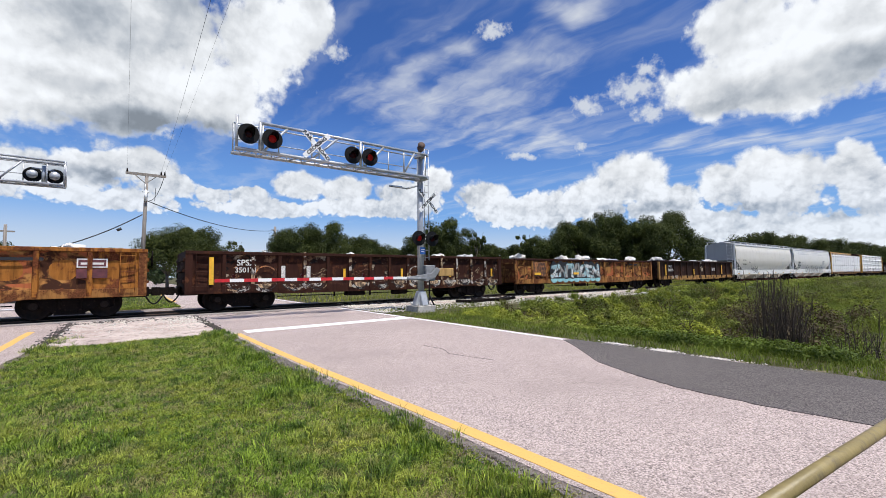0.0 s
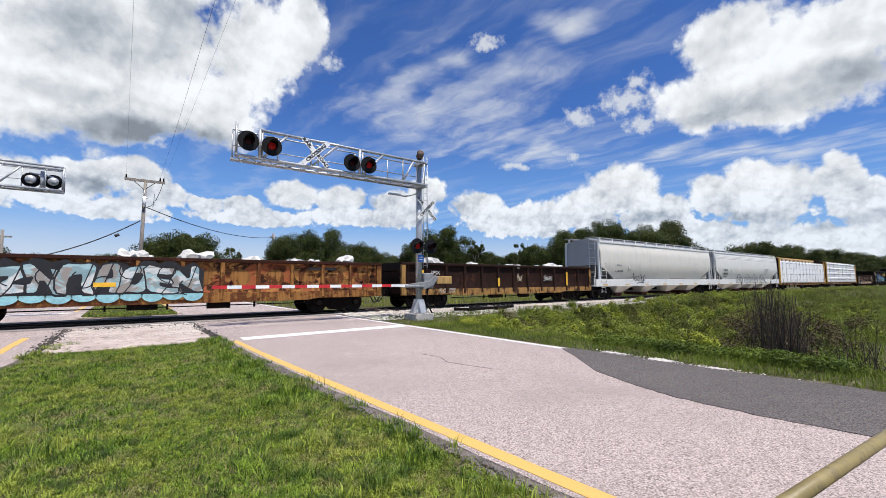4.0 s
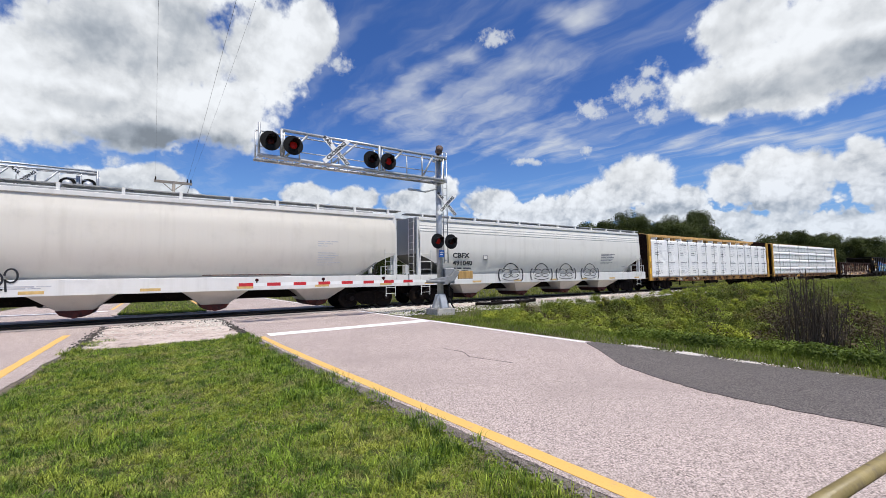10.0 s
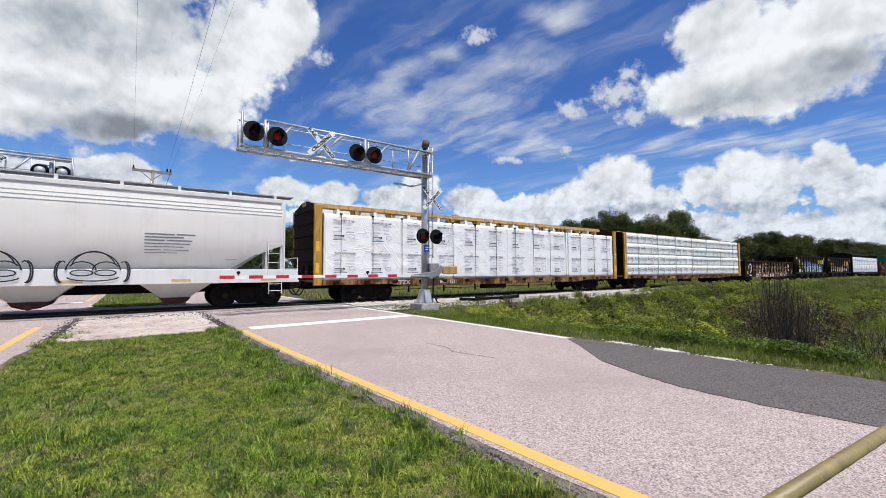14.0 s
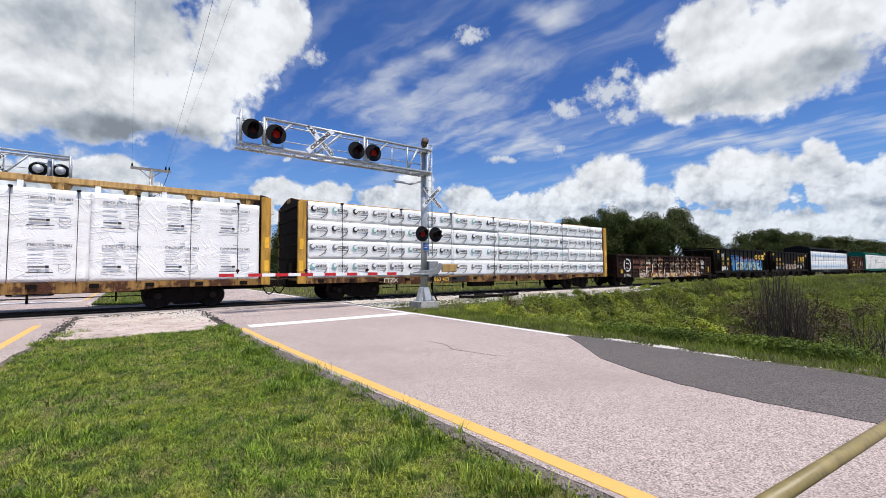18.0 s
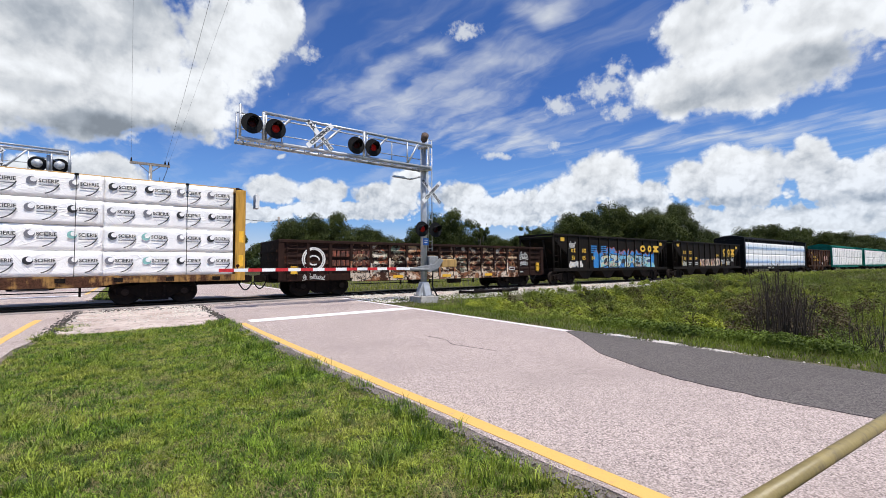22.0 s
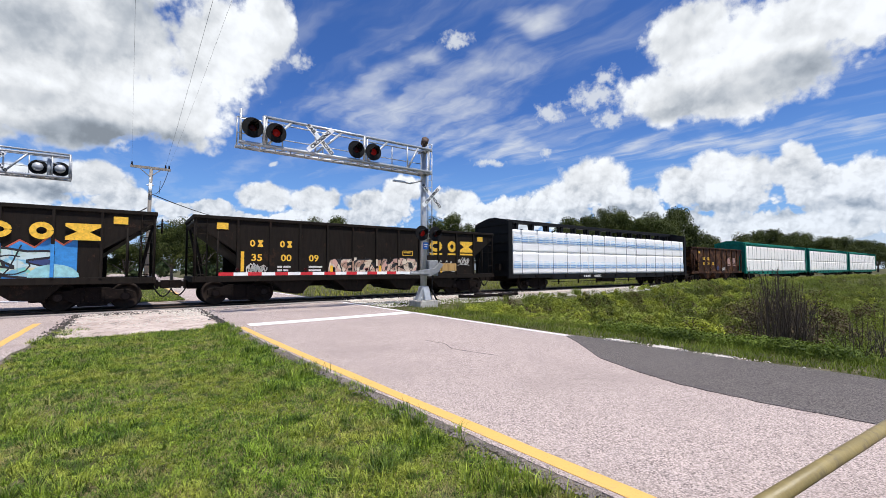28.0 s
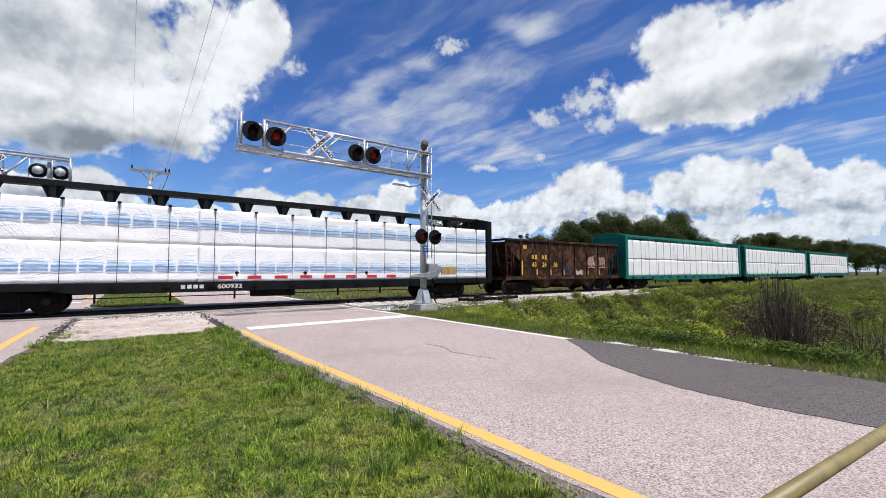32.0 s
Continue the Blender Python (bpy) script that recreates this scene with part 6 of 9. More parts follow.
def mill_print(b, w, h, r, c, g):
    """Sawmill print: a round mark, the word and a swoosh, over and over."""
    y = -0.056
    n = max(1, round(w / 0.98))
    for k in range(n):
        x = -w / 2 + w * (k + 0.5) / n + g.uniform(-0.04, 0.04)
        bm = bmesh.new()
        bmesh.ops.create_circle(bm, cap_ends=True, radius=0.13, segments=14, matrix=pose(x - 0.28, y, h * 0.62, 90, 0, 0))
        part("print_disc", bm, g.choice(("ink", "print_grey", "print_green")), b)
        bm = bmesh.new()
        bmesh.ops.create_circle(bm, cap_ends=True, radius=0.08, segments=12, matrix=pose(x - 0.24, y - 0.004, h * 0.66, 90, 0, 0))
        part("print_disc", bm, "film", b)
        lettering("SCIERIE", 0.115, "ink", b, pose(x + 0.12, y, h * 0.62, 90, 0, -3), "print", 0.95, 0.004)
        boxpart("print", b, "print_grey", x - 0.12, x + 0.34, y, y + 0.004, h * 0.44, h * 0.44 + 0.03)
        part("print_swoosh", strokes([arc(x - 0.1, h * 0.75, 0.5, h * 0.62, -75, -20, 8)], 0.03), "ink", b).matrix_basis = pose(0, y, 0)


U2 = (62.6, 85.45)
car, half, z1 = centre_beam(*U2, "cb_yellow", "cb_wood", "yellow centre-beam lumber car stacked to the top beam", 4.74, 9, "brown2")
lettering("TTZX", 0.20, "chalk", car, face(-half + 4.5, 0.86, -HALF, 0.006), bold=0.004, stretch=1.2)
boxpart("marking_panel", car, "ink", -half + 6.6, -half + 9.2, -HALF - 0.006, -HALF - 0.002, 0.76, 0.98)
lettering("863 423", 0.18, "gold", car, face(-half + 7.6, 0.87, -HALF, 0.01), bold=0.004, stretch=1.2)
load, lh, zt = lumber(*U2, "sawn lumber in white wrap printed by the sawmill", (0.845, 0.845, 0.845, 0.845), (2.0, 2.0, 1.7, 1.3, 2.0, 2.0), "film", 47, printing=mill_print)
straps(load, lh, [-lh + 0.42 + (2 * lh - 0.84) * (k + 0.5) / 7 for k in range(7)], 1.02, zt)


def blue_print(b, w, h, r, c, g):
    """Blue double stripes in blocks along the wrap."""
    y = -0.056
    n = max(2, round(w / 0.72))
    for k in range(n):
        x0, x1 = -w / 2 + w * k / n + 0.03, -w / 2 + w * (k + 1) / n - 0.03
        z = h * (0.50 if r == 1 else 0.33) + g.uniform(-0.015, 0.015)
        boxpart("print_word", b, "print_pale", x0 + 0.04, x1 - 0.1, y, y + 0.004, z + 0.30, z + 0.34)
        for dz, hh, mt in ((0.205, 0.03, "print_pale"), (0.15, 0.03, "print_pale"), (0.075, 0.05, "print_blue"), (0.02, 0.025, "print_pale"), (-0.05, 0.045, "print_blue")):
            boxpart("print_band", b, mt, x0, x1, y, y + 0.004, z + dz, z + dz + hh)


U3 = (137.2, 160.15)
car, half, z1 = centre_beam(*U3, "cb_black", "cb_black", "black centre-beam lumber car with blue-striped white loads", 4.68, 15)
lettering("600932", 0.17, "chalk", car, face(-half + 9.1, 0.86, -HALF, 0.006), bold=0.006, stretch=1.25)
bars(car, "chalk", -half + 7.46, 0.8, (0.14, 0.14, 0.14, 0.14), 0.14, -HALF, 0.06)
load, lh, zt = lumber(*U3, "lumber stacks in white wrap with blue stripes", (1.39, 1.39), (1.2, 1.0, 1.3), "film", 53, printing=blue_print)
straps(load, lh, [-lh + 0.42 + (2 * lh - 0.84) * (k + 0.5) / 15 for k in range(15)], 1.02, zt)
for a, b in ((174.45, 197.5), (198.85, 222.3), (223.6, 247.2)):
    car, half, z1 = centre_beam(a, b, "cb_green", "cb_green", "green centre-beam lumber car with tall white wrapped stacks", 4.62, 9, lattice=True)
    load, lh, zt = lumber(a, b, "tall lumber stacks in creased white wrap", (1.35, 1.55), (1.1, 0.9, 1.2, 1, 1, 1.1, 0.9, 1.2, 1), "film2", int(a), depth=0.95)
    straps(load, lh, [-lh + 0.42 + (2 * lh - 0.84) * (k + 0.5) / 18 for k in range(18)], 1.02, zt)

# ---- brown gondola with corrugated sides ----
car, half, xs, z1 = gondola(86.75, 103.3, "brown2", "brown2", 16, "dark brown gondola car with rust-stained graffiti", 2.54, corrugated=True, murals={k: ("mural_pale" if k in (4, 5, 9) else "mural_rust") for k in (3, 4, 5, 6, 8, 9, 10, 11, 12, 13)})
boxpart("yellow_reflector", car, "yellow", -half + 0.5, -half + 0.8, -HALF - 0.05, -HALF - 0.03, 1.0, 1.35)
ring = part("graffiti_ring", strokes([arc(-half + 1.5, 1.65, 0.5, 0.5, 0, 360, 22), arc(-half + 1.5, 1.65, 0.42, 0.44, 0, 360, 20), arc(-half + 1.5, 1.6, 0.25, 0.2, 0, 300, 12)], 0.06), "g_white", car, "white sprayed ring tag")
ring.matrix_basis = pose(0, -HALF - 0.01, 0)
for i in range(2):
    for z in (1.36, 1.78):
        bars(car, "f_red", -half + 2.35 + 1.02 * i, z, (0.16, 0.14, 0.18, 0.15), 0.26, -HALF - 0.002, 0.06)
for k in range(3, 14):
    boxpart("sprayed_sill", car, "piece_sill", xs[k] + 0.02, xs[k + 1] - 0.02, -HALF - 0.006, -HALF - 0.002, 0.64, 1.02)
    boxpart("sprayed_rib", car, "piece_sill", xs[k] - 0.055, xs[k] + 0.055, -HALF - 0.042, -HALF - 0.036, 0.80, 1.45 + 0.35 * math.sin(k * 2.3) ** 2)
for k in (3, 5, 7, 8, 9, 10, 11, 12):
    c = (xs[k] + xs[k + 1]) / 2
    part("graffiti_arc", strokes([arc(c, 1.42, 0.46, 0.42, 40 * k, 40 * k + 300, 18), arc(c + 0.1, 1.1, 0.4, 0.4, 190 + 9 * k, 330, 10)], 0.028), "g_black", car).matrix_basis = pose(0, -HALF - 0.046, 0)
    part("graffiti_arc", strokes([arc(c, 1.62, 0.40, 0.26, 20, 165, 10), arc(c - 0.06, 1.3, 0.42, 0.3, 100, 250, 9)], 0.035), "f_cream", car).matrix_basis = pose(0, -HALF - 0.044, 0)
for x, z, w, h in ((half - 3.05, 1.06, 0.42, 0.16),):
    part("notice_frame", strokes([[(x, z), (x + w, z), (x + w, z + h), (x, z + h), (x, z)]], 0.05), "g_white", car).matrix_basis = pose(0, -HALF - 0.004, 0)
part("warning_triangle", strokes([[(half - 3.0, 1.34), (half - 2.6, 1.34), (half - 2.8, 1.66), (half - 3.0, 1.34)]], 0.07), "f_orange", car).matrix_basis = pose(0, -HALF - 0.004, 0)
tag_paint(car, half - 2.15, half - 1.5, 1.34, 1.55, "g_white", 43, -HALF - 0.004, 0.035, 3)
tag_paint(car, -half + 1.0, -half + 2.0, 0.76, 0.95, "chalk", 47, -HALF - 0.008, 0.03, 5)
for k in (5, 8, 11):
    boxpart("yellow_reflector", car, "yellow", xs[k] + 0.2, xs[k] + 0.75, -HALF - 0.03, -HALF - 0.001, 0.74, 0.88)
tag_paint(car, half - 2.2, half - 1.4, 1.7, 2.1, "g_white", 41, -HALF - 0.004, 0.04, 3)
bars(car, "chalk", xs[13] + 0.1, 0.9, (0.5, 0.3, 0.4), 0.06)
boxpart("yellow_reflector", car, "yellow", half - 0.75, half - 0.45, -HALF - 0.05, -HALF - 0.03, 0.95, 1.5)

# ---- open-top hoppers ----


def open_hopper(u0, u1, paint, label, top, ribs, bays, end_in, cats="hopper car"):
    car, half = start_car("open_hopper_car", label, cats, u0, u1, 1.75, True)
    z0, z1 = 0.98, top - RAIL_Z
    L = half - end_in
    pitch = 2 * L / ribs
    xs = [-L + pitch * k for k in range(ribs + 1)]
    for side in (-1, 1):
        s_ = side
        y = s_ * HALF
        bm = bmesh.new()
        prism(bm, [(-L, z0 + 0.1), (L, z0 + 0.1), (L, z1 - 0.1), (-L, z1 - 0.1)], y - 0.02 * s_, y - 0.05 * s_)
        part("side_sheet", bm, paint, car)
        for s in (-1, 1):
            bm = bmesh.new()       # end bay with its sloping opening
            prism(bm, [(s * L, z1 - 0.1), (s * (half - 0.03), z1 - 0.1), (s * (half - 0.03), z1 - 0.32), (s * L, z0 + 1.05)], y - 0.02 * s_, y - 0.05 * s_)
            part("end_gusset", bm, paint, car)
            bm = bmesh.new()
            rod(bm, (s * (half - 0.08), y - 0.05 * s_, 0.98), (s * (half - 0.08), y - 0.05 * s_, z1 - 0.1), 0.045, 8)
            rod(bm, (s * (half - end_in * 0.55), y - 0.05 * s_, 0.98), (s * (half - end_in * 0.55), y - 0.05 * s_, z1 - 0.6), 0.035, 8)
            part("end_stanchion", bm, paint, car)
            lad = part("ladder", ladder_mesh(z1 - 1.15, 0.36, 6), paint, car)
            lad.matrix_basis = (pose(0, 0, 0) if side < 0 else pose(0, 0, 0, 0, 0, 180)) @ pose(s * (half - 0.28), -HALF + 0.02, 1.0)
        boxpart("top_chord", car, paint, -half, half, *sorted((y + 0.06 * s_, y - 0.1 * s_)), z1 - 0.13, z1, "", 0.015)
        boxpart("side_sill", car, paint, -half, half, *sorted((y + 0.03 * s_, y - 0.1 * s_)), z0 - 0.08, z0 + 0.14, "", 0.012)
        bm = bmesh.new()
        box(bm, -0.045, 0.045, -0.085, 0.0, z0 + 0.1, z1 - 0.1)
        rib = finish(bm, "rib", paint, 0.01)
        for x in xs:
            shared("rib", rib, car, (pose(0, 0, 0) if side < 0 else pose(0, 0, 0, 0, 0, 180)) @ pose(x, -HALF + 0.022, 0))
    for s in (-1, 1):
        bm = bmesh.new()
        prism(bm, [(s * (half - 0.05), z1 - 0.2), (s * (half - 0.05), z1 - 0.28), (s * (L - 1.4), z0 - 0.2), (s * (L - 1.3), z0 - 0.2)], -HALF + 0.05, HALF - 0.05)
        part("slope_sheet", bm, paint, car, "sloping floor sheet of the end bay")
        boxpart("end_sill", car, paint, *sorted((s * half, s * (half - 0.2))), -HALF, HALF, z0 - 0.08, z0 + 0.14)
        boxpart("end_chord", car, paint, *sorted((s * half, s * (half - 0.1))), -HALF, HALF, z1 - 0.13, z1)
        for y in (-0.6, 0.6):
            bm = bmesh.new()
            rod(bm, (s * (half - 0.5), y, z0), (s * (half - 0.1), y, z1 - 0.4), 0.05, 8)
            part("end_brace", bm, paint, car)
    brake_wheel(car, half, -0.95, z1 - 0.45)
    boxpart("load_surface", car, "coal", -half + 0.3, half - 0.3, -HALF + 0.06, HALF - 0.06, z1 - 0.5, z1 - 0.45)
    for x in bays:
        bm = bmesh.new()
        a = [bm.verts.new(p) for p in ((x - 1.0, -1.4, z0), (x + 1.0, -1.4, z0), (x + 1.0, 1.4, z0), (x - 1.0, 1.4, z0))]
        b = [bm.verts.new(p) for p in ((x - 0.3, -1.3, 0.42), (x + 0.45, -1.3, 0.38), (x + 0.45, 1.3, 0.38), (x - 0.3, 1.3, 0.42))]
        bm.faces.new(b[::-1])
        for k in range(4):
            bm.faces.new((a[k], a[(k + 1) % 4], b[(k + 1) % 4], b[k]))
        chute = part("discharge_hopper", bm, paint, car)
        boxpart("hopper_door", chute, "iron", x + 0.1, x + 0.52, -1.25, 1.25, 0.33, 0.44, "", 0.02)
    return car, half, xs, z1


car, half, xs, z1 = open_hopper(104.3, 119.55, "coal", "black open-top hopper car with a blue graffiti piece", 3.50, 10, (-3.9, -1.1, 1.6, 4.2), 1.55)
boxpart("yellow_panel", car, "gold", xs[0] - 0.75, xs[0] - 0.35, -HALF - 0.01, -HALF + 0.03, 2.95, 3.2)
boxpart("yellow_panel", car, "gold", xs[-1] + 0.3, xs[-1] + 0.7, -HALF - 0.01, -HALF + 0.03, 2.95, 3.2)


def word_blocks(car, x, z, glyphs, h, material, y, w=0.2, gap=0.1):
    """A railway company's mark, as plain shapes: a ring, a bow or a bar."""
    for k, q in enumerate(glyphs):
        if q:
            ww = w * q
            if h < 0.12:
                boxpart("company_mark", car, material, x, x + ww, y - 0.005, y - 0.001, z, z + h)
            elif k % 2 == 0:
                cx, cz, t_ = x + ww / 2, z + h / 2, min(ww, h) * 0.30
                part("company_mark", strokes([arc(cx, cz, ww / 2 - t_ / 2, h / 2 - t_ / 2, 0, 360, 18)], t_), material, car, "yellow company mark").matrix_basis = pose(0, y - 0.002, 0)
            else:
                bm = bmesh.new()
                m_ = ww * 0.32
                prism(bm, [(x, z), (x + ww, z), (x + ww, z + h * 0.2), (x + ww - m_, z + h * 0.5), (x + ww, z + h * 0.8), (x + ww, z + h), (x, z + h), (x, z + h * 0.8), (x + m_, z + h * 0.5), (x, z + h * 0.2)], y - 0.005, y - 0.001)
                part("company_mark", bm, material, car, "yellow company mark")
        x += w * max(q, 0.7) + gap


lettering("35", 0.27, "gold", car, face(xs[0] + 0.62, 1.82, -HALF + 0.02), bold=0.006)
lettering("05", 0.27, "gold", car, face(xs[1] + 0.62, 1.82, -HALF + 0.02), bold=0.006)
lettering("84", 0.27, "gold", car, face(xs[2] + 0.5, 1.82, -HALF + 0.02), bold=0.006)
word_blocks(car, xs[0] + 0.4, 2.2, (1, 1), 0.27, "gold", -HALF + 0.02, 0.18)
word_blocks(car, xs[1] + 0.4, 2.2, (1, 1), 0.27, "gold", -HALF + 0.02, 0.18)
tag_paint(car, xs[0] + 0.15, xs[0] + 0.8, 2.5, 2.9, "g_white", 51, -HALF - 0.0, 0.035, 4)
throw_up(car, xs[0] + 0.1, xs[1] + 0.5, 1.15, 1.6, 2, ["g_white"], "g_cream", "g_white", 52, -HALF + 0.012)
for z in (2.2, 2.35, 2.5, 2.65):
    bars(car, "g_blue", xs[2] + 0.25, z, (0.35, 0.3), 0.08, -HALF + 0.02)
    bars(car, "g_blue", xs[3] + 0.25, z, (0.3, 0.35), 0.08, -HALF + 0.02)
flame_backing(car, xs[2] + 0.55, xs[9] + 0.6, 1.12, 2.25, "g_blue", "g_red", 53, -HALF + 0.020, xs, -HALF - 0.063)
flame_backing(car, xs[3] + 0.9, xs[6] + 0.4, 1.9, 2.42, "g_blue", "g_red", 57, -HALF + 0.0185)
sprayed_piece(car, xs[3] + 0.3, xs[9] - 0.1, 1.13, 2.16, (0, 4, 2, 1, 3, 4), "piece_mint", "g_black", 53, -HALF + 0.0165, xs, -HALF - 0.066, 0.055, ("g_blue", "g_navy"))
bm = bmesh.new()
prism(bm, arc(xs[9] + 0.05, 1.14, 0.62, 0.42, 0, 180, 12), -HALF + 0.010, -HALF + 0.0145)
part("graffiti_shade", bm, "g_aqua", car)
for x_, w_ in ((3.13, 0.8), (4.3, 0.58), (5.15, 0.9)):
    word_blocks(car, x_, 2.35, (1,) if x_ < 5 else (0, 1), 0.55, "gold", -HALF - 0.075, w_, -0.7 * w_)

car, half, xs, z1 = open_hopper(120.65, 135.95, "coal", "black open-top hopper car with a cream graffiti piece", 3.52, 10, (-3.9, -1.1, 1.6, 4.2), 1.55)
boxpart("yellow_panel", car, "gold", xs[0] - 0.75, xs[0] - 0.35, -HALF - 0.01, -HALF + 0.03, 2.95, 3.2)
boxpart("yellow_panel", car, "gold", xs[-1] + 0.3, xs[-1] + 0.7, -HALF - 0.01, -HALF + 0.03, 2.95, 3.2)
boxpart("yellow_reflector", car, "yellow", xs[0] + 0.12, xs[0] + 0.24, -HALF - 0.0, -HALF + 0.03, 1.3, 2.1)
lettering("35", 0.28, "gold", car, face(xs[0] + 0.72, 1.85, -HALF + 0.02), bold=0.008, stretch=1.15)
lettering("00", 0.28, "gold", car, face(xs[1] + 0.66, 1.85, -HALF + 0.02), bold=0.008, stretch=1.15)
lettering("09", 0.28, "gold", car, face(xs[2] + 0.62, 1.85, -HALF + 0.02), bold=0.008, stretch=1.15)
word_blocks(car, xs[0] + 0.45, 2.3, (1, 1), 0.28, "gold", -HALF + 0.02, 0.2)
word_blocks(car, xs[1] + 0.4, 2.3, (1, 1), 0.28, "gold", -HALF + 0.02, 0.2)
bars(car, "chalk", xs[1] + 0.3, 1.45, (0.2, 0.3), 0.08, -HALF + 0.02)
bars(car, "chalk", xs[1] + 0.3, 1.3, (0.2, 0.2), 0.08, -HALF + 0.02)
bars(car, "chalk", xs[2] + 0.4, 1.45, (0.6,), 0.08, -HALF + 0.02)
bars(car, "chalk", xs[2] + 0.4, 1.3, (0.55,), 0.08, -HALF + 0.02)
tag_paint(car, xs[0] + 0.3, xs[0] + 1.1, 1.2, 1.6, "g_white", 61, -HALF + 0.015, 0.035, 5)
sprayed_piece(car, xs[3] + 0.1, xs[7] - 0.2, 1.14, 1.95, (5, 3, 0, 2, 1, 4, 0), "piece_cream", "g_black", 62, -HALF + 0.018, xs, -HALF - 0.063, 0.035)
boxpart("notice_frame", car, "gold", xs[6] + 0.25, xs[6] + 0.85, -HALF + 0.012, -HALF + 0.018, 2.05, 2.3)
boxpart("notice_panel", car, "coal", xs[6] + 0.28, xs[6] + 0.82, -HALF + 0.008, -HALF + 0.016, 2.08, 2.27)
bars(car, "gold", xs[6] + 0.32, 2.18, (0.1, 0.25), 0.05, -HALF + 0.012)
for k in (3, 5, 7, 8):
    boxpart("yellow_reflector", car, "yellow", xs[k] + 0.15, xs[k] + 0.27, -HALF - 0.0, -HALF + 0.03, 1.2, 1.55)
for x_, w_ in ((3.13, 0.8), (4.3, 0.58), (5.15, 0.9)):
    word_blocks(car, x_, 2.3, (1,) if x_ < 5 else (0, 1), 0.6, "gold", -HALF + 0.018, w_, -0.7 * w_)
    word_blocks(car, x_, 2.14, (1,), 0.09, "gold", -HALF + 0.018, w_)
tag_paint(car, xs[7] + 0.1, xs[8] - 0.1, 1.35, 1.85, "g_white", 63, -HALF + 0.015, 0.03, 5)
tag_paint(car, xs[8] + 0.1, xs[9] - 0.1, 1.25, 1.75, "g_white", 64, -HALF + 0.015, 0.03, 4)
tag_paint(car, xs[9] + 0.1, xs[10] - 0.3, 1.6, 2.0, "g_white", 65, -HALF + 0.015, 0.025, 4)

car, half, xs, z1 = open_hopper(161.3, 173.35, "rust", "rust-brown short hopper car with yellow numbers", 3.5, 7, (-2.3, 0.0, 2.3), 1.3)
boxpart("yellow_panel", car, "gold", xs[0] + 0.25, xs[0] + 0.55, -HALF - 0.0, -HALF + 0.02, 2.85, 3.05)
for k, (a, n_) in enumerate(((2, "63"), (2, "24"), (0, "36"))):
    lettering(n_, 0.3, "gold", car, face((-3.55, -2.6, -1.5)[k], 1.85, -HALF - 0.07), bold=0.008)
    if a:
        word_blocks(car, (-3.8, -2.85)[k], 2.2, (1, 1), 0.27, "gold", -HALF - 0.07, 0.2)
for k in range(7):
    boxpart("yellow_reflector", car, "yellow", xs[k] + 0.1, xs[k] + 0.2, -HALF - 0.0, -HALF + 0.03, 1.2, 1.55 if k else 2.1)
tag_paint(car, xs[3] + 0.2, xs[3] + 0.8, 1.25, 1.7, "g_navy", 71, -HALF + 0.015, 0.05, 3)
tag_paint(car, xs[4] + 0.2, xs[4] + 0.9, 1.2, 1.5, "g_white", 72, -HALF + 0.015, 0.04, 3)
for k in (5, 6):
    tag_paint(car, xs[k] + 0.15, xs[k] + 0.95, 1.7, 2.6, "g_pink", 73 + k, -HALF + 0.015, 0.06, 3)

# ---- crossing signals ----


def lamp_pair_lamp(parent, x, y, z, lit, back=False, r=0.31):
    """One flashing lamp: round black background, hooded lens."""
    turn = pose(x, y, z, 90, 0, 180 if back else 0)     # +z of the lamp looks along -y, or +y when turned
    bm = bmesh.new()
    rod(bm, (0, 0, -0.02), (0, 0, 0.0), r, 28)
    disc = part("lamp_background", bm, "black", parent, "round black lamp background")
    disc.matrix_basis = turn
    bm = bmesh.new()
    bmesh.ops.create_uvsphere(bm, u_segments=20, v_segments=10, radius=0.12, matrix=Matrix.Diagonal((1, 1, 0.3, 1)))
    lens = part("lens", bm, "lens_lit" if lit else "lens_dark", disc, "red glass lens", smooth=True)
    bm = bmesh.new()
    n = 18
    for k in range(n):
        a0, a1 = math.pi * (-0.12 + 1.24 * k / n), math.pi * (-0.12 + 1.24 * (k + 1) / n)
        l0, l1 = 0.14 + 0.2 * max(0, math.sin(a0)), 0.14 + 0.2 * max(0, math.sin(a1))
        p = [(0.15 * math.cos(a0), 0.15 * math.sin(a0), 0), (0.15 * math.cos(a1), 0.15 * math.sin(a1), 0), (0.15 * math.cos(a1), 0.15 * math.sin(a1), l1), (0.15 * math.cos(a0), 0.15 * math.sin(a0), l0)]
        bm.faces.new([bm.verts.new(q) for q in p])
    hood = part("hood", bm, "black", disc, "black visor")
    bm = bmesh.new()
    bmesh.ops.create_uvsphere(bm, u_segments=18, v_segments=10, radius=0.19, matrix=Matrix.Translation((0, 0, -0.15)) @ Matrix.Diagonal((1, 1, 0.7, 1)))
    part("housing", bm, "alu", disc, "rounded aluminium lamp housing", smooth=True)
    return disc


def crossbuck(parent, x, y, z, size):
    """Two white boards crossed, with the words."""
    for word, a, dy in (("RAIL      ROAD", -45, 0.0), ("CROSSING", 45, -0.022)):
        bm = bmesh.new()
        box(bm, -size, size, -0.004, 0.004, -0.085, 0.085)
        ob = part("crossbuck_board", bm, "signwhite", parent, "white crossing board")
        ob.matrix_basis = pose(x, y + dy, z) @ Matrix.Rotation(radians(-a), 4, "Y")
        lettering(word, 0.115, "ink", ob, pose(0, -0.006, 0, 90, 0, 0), "lettering", 1.18, 0.007)


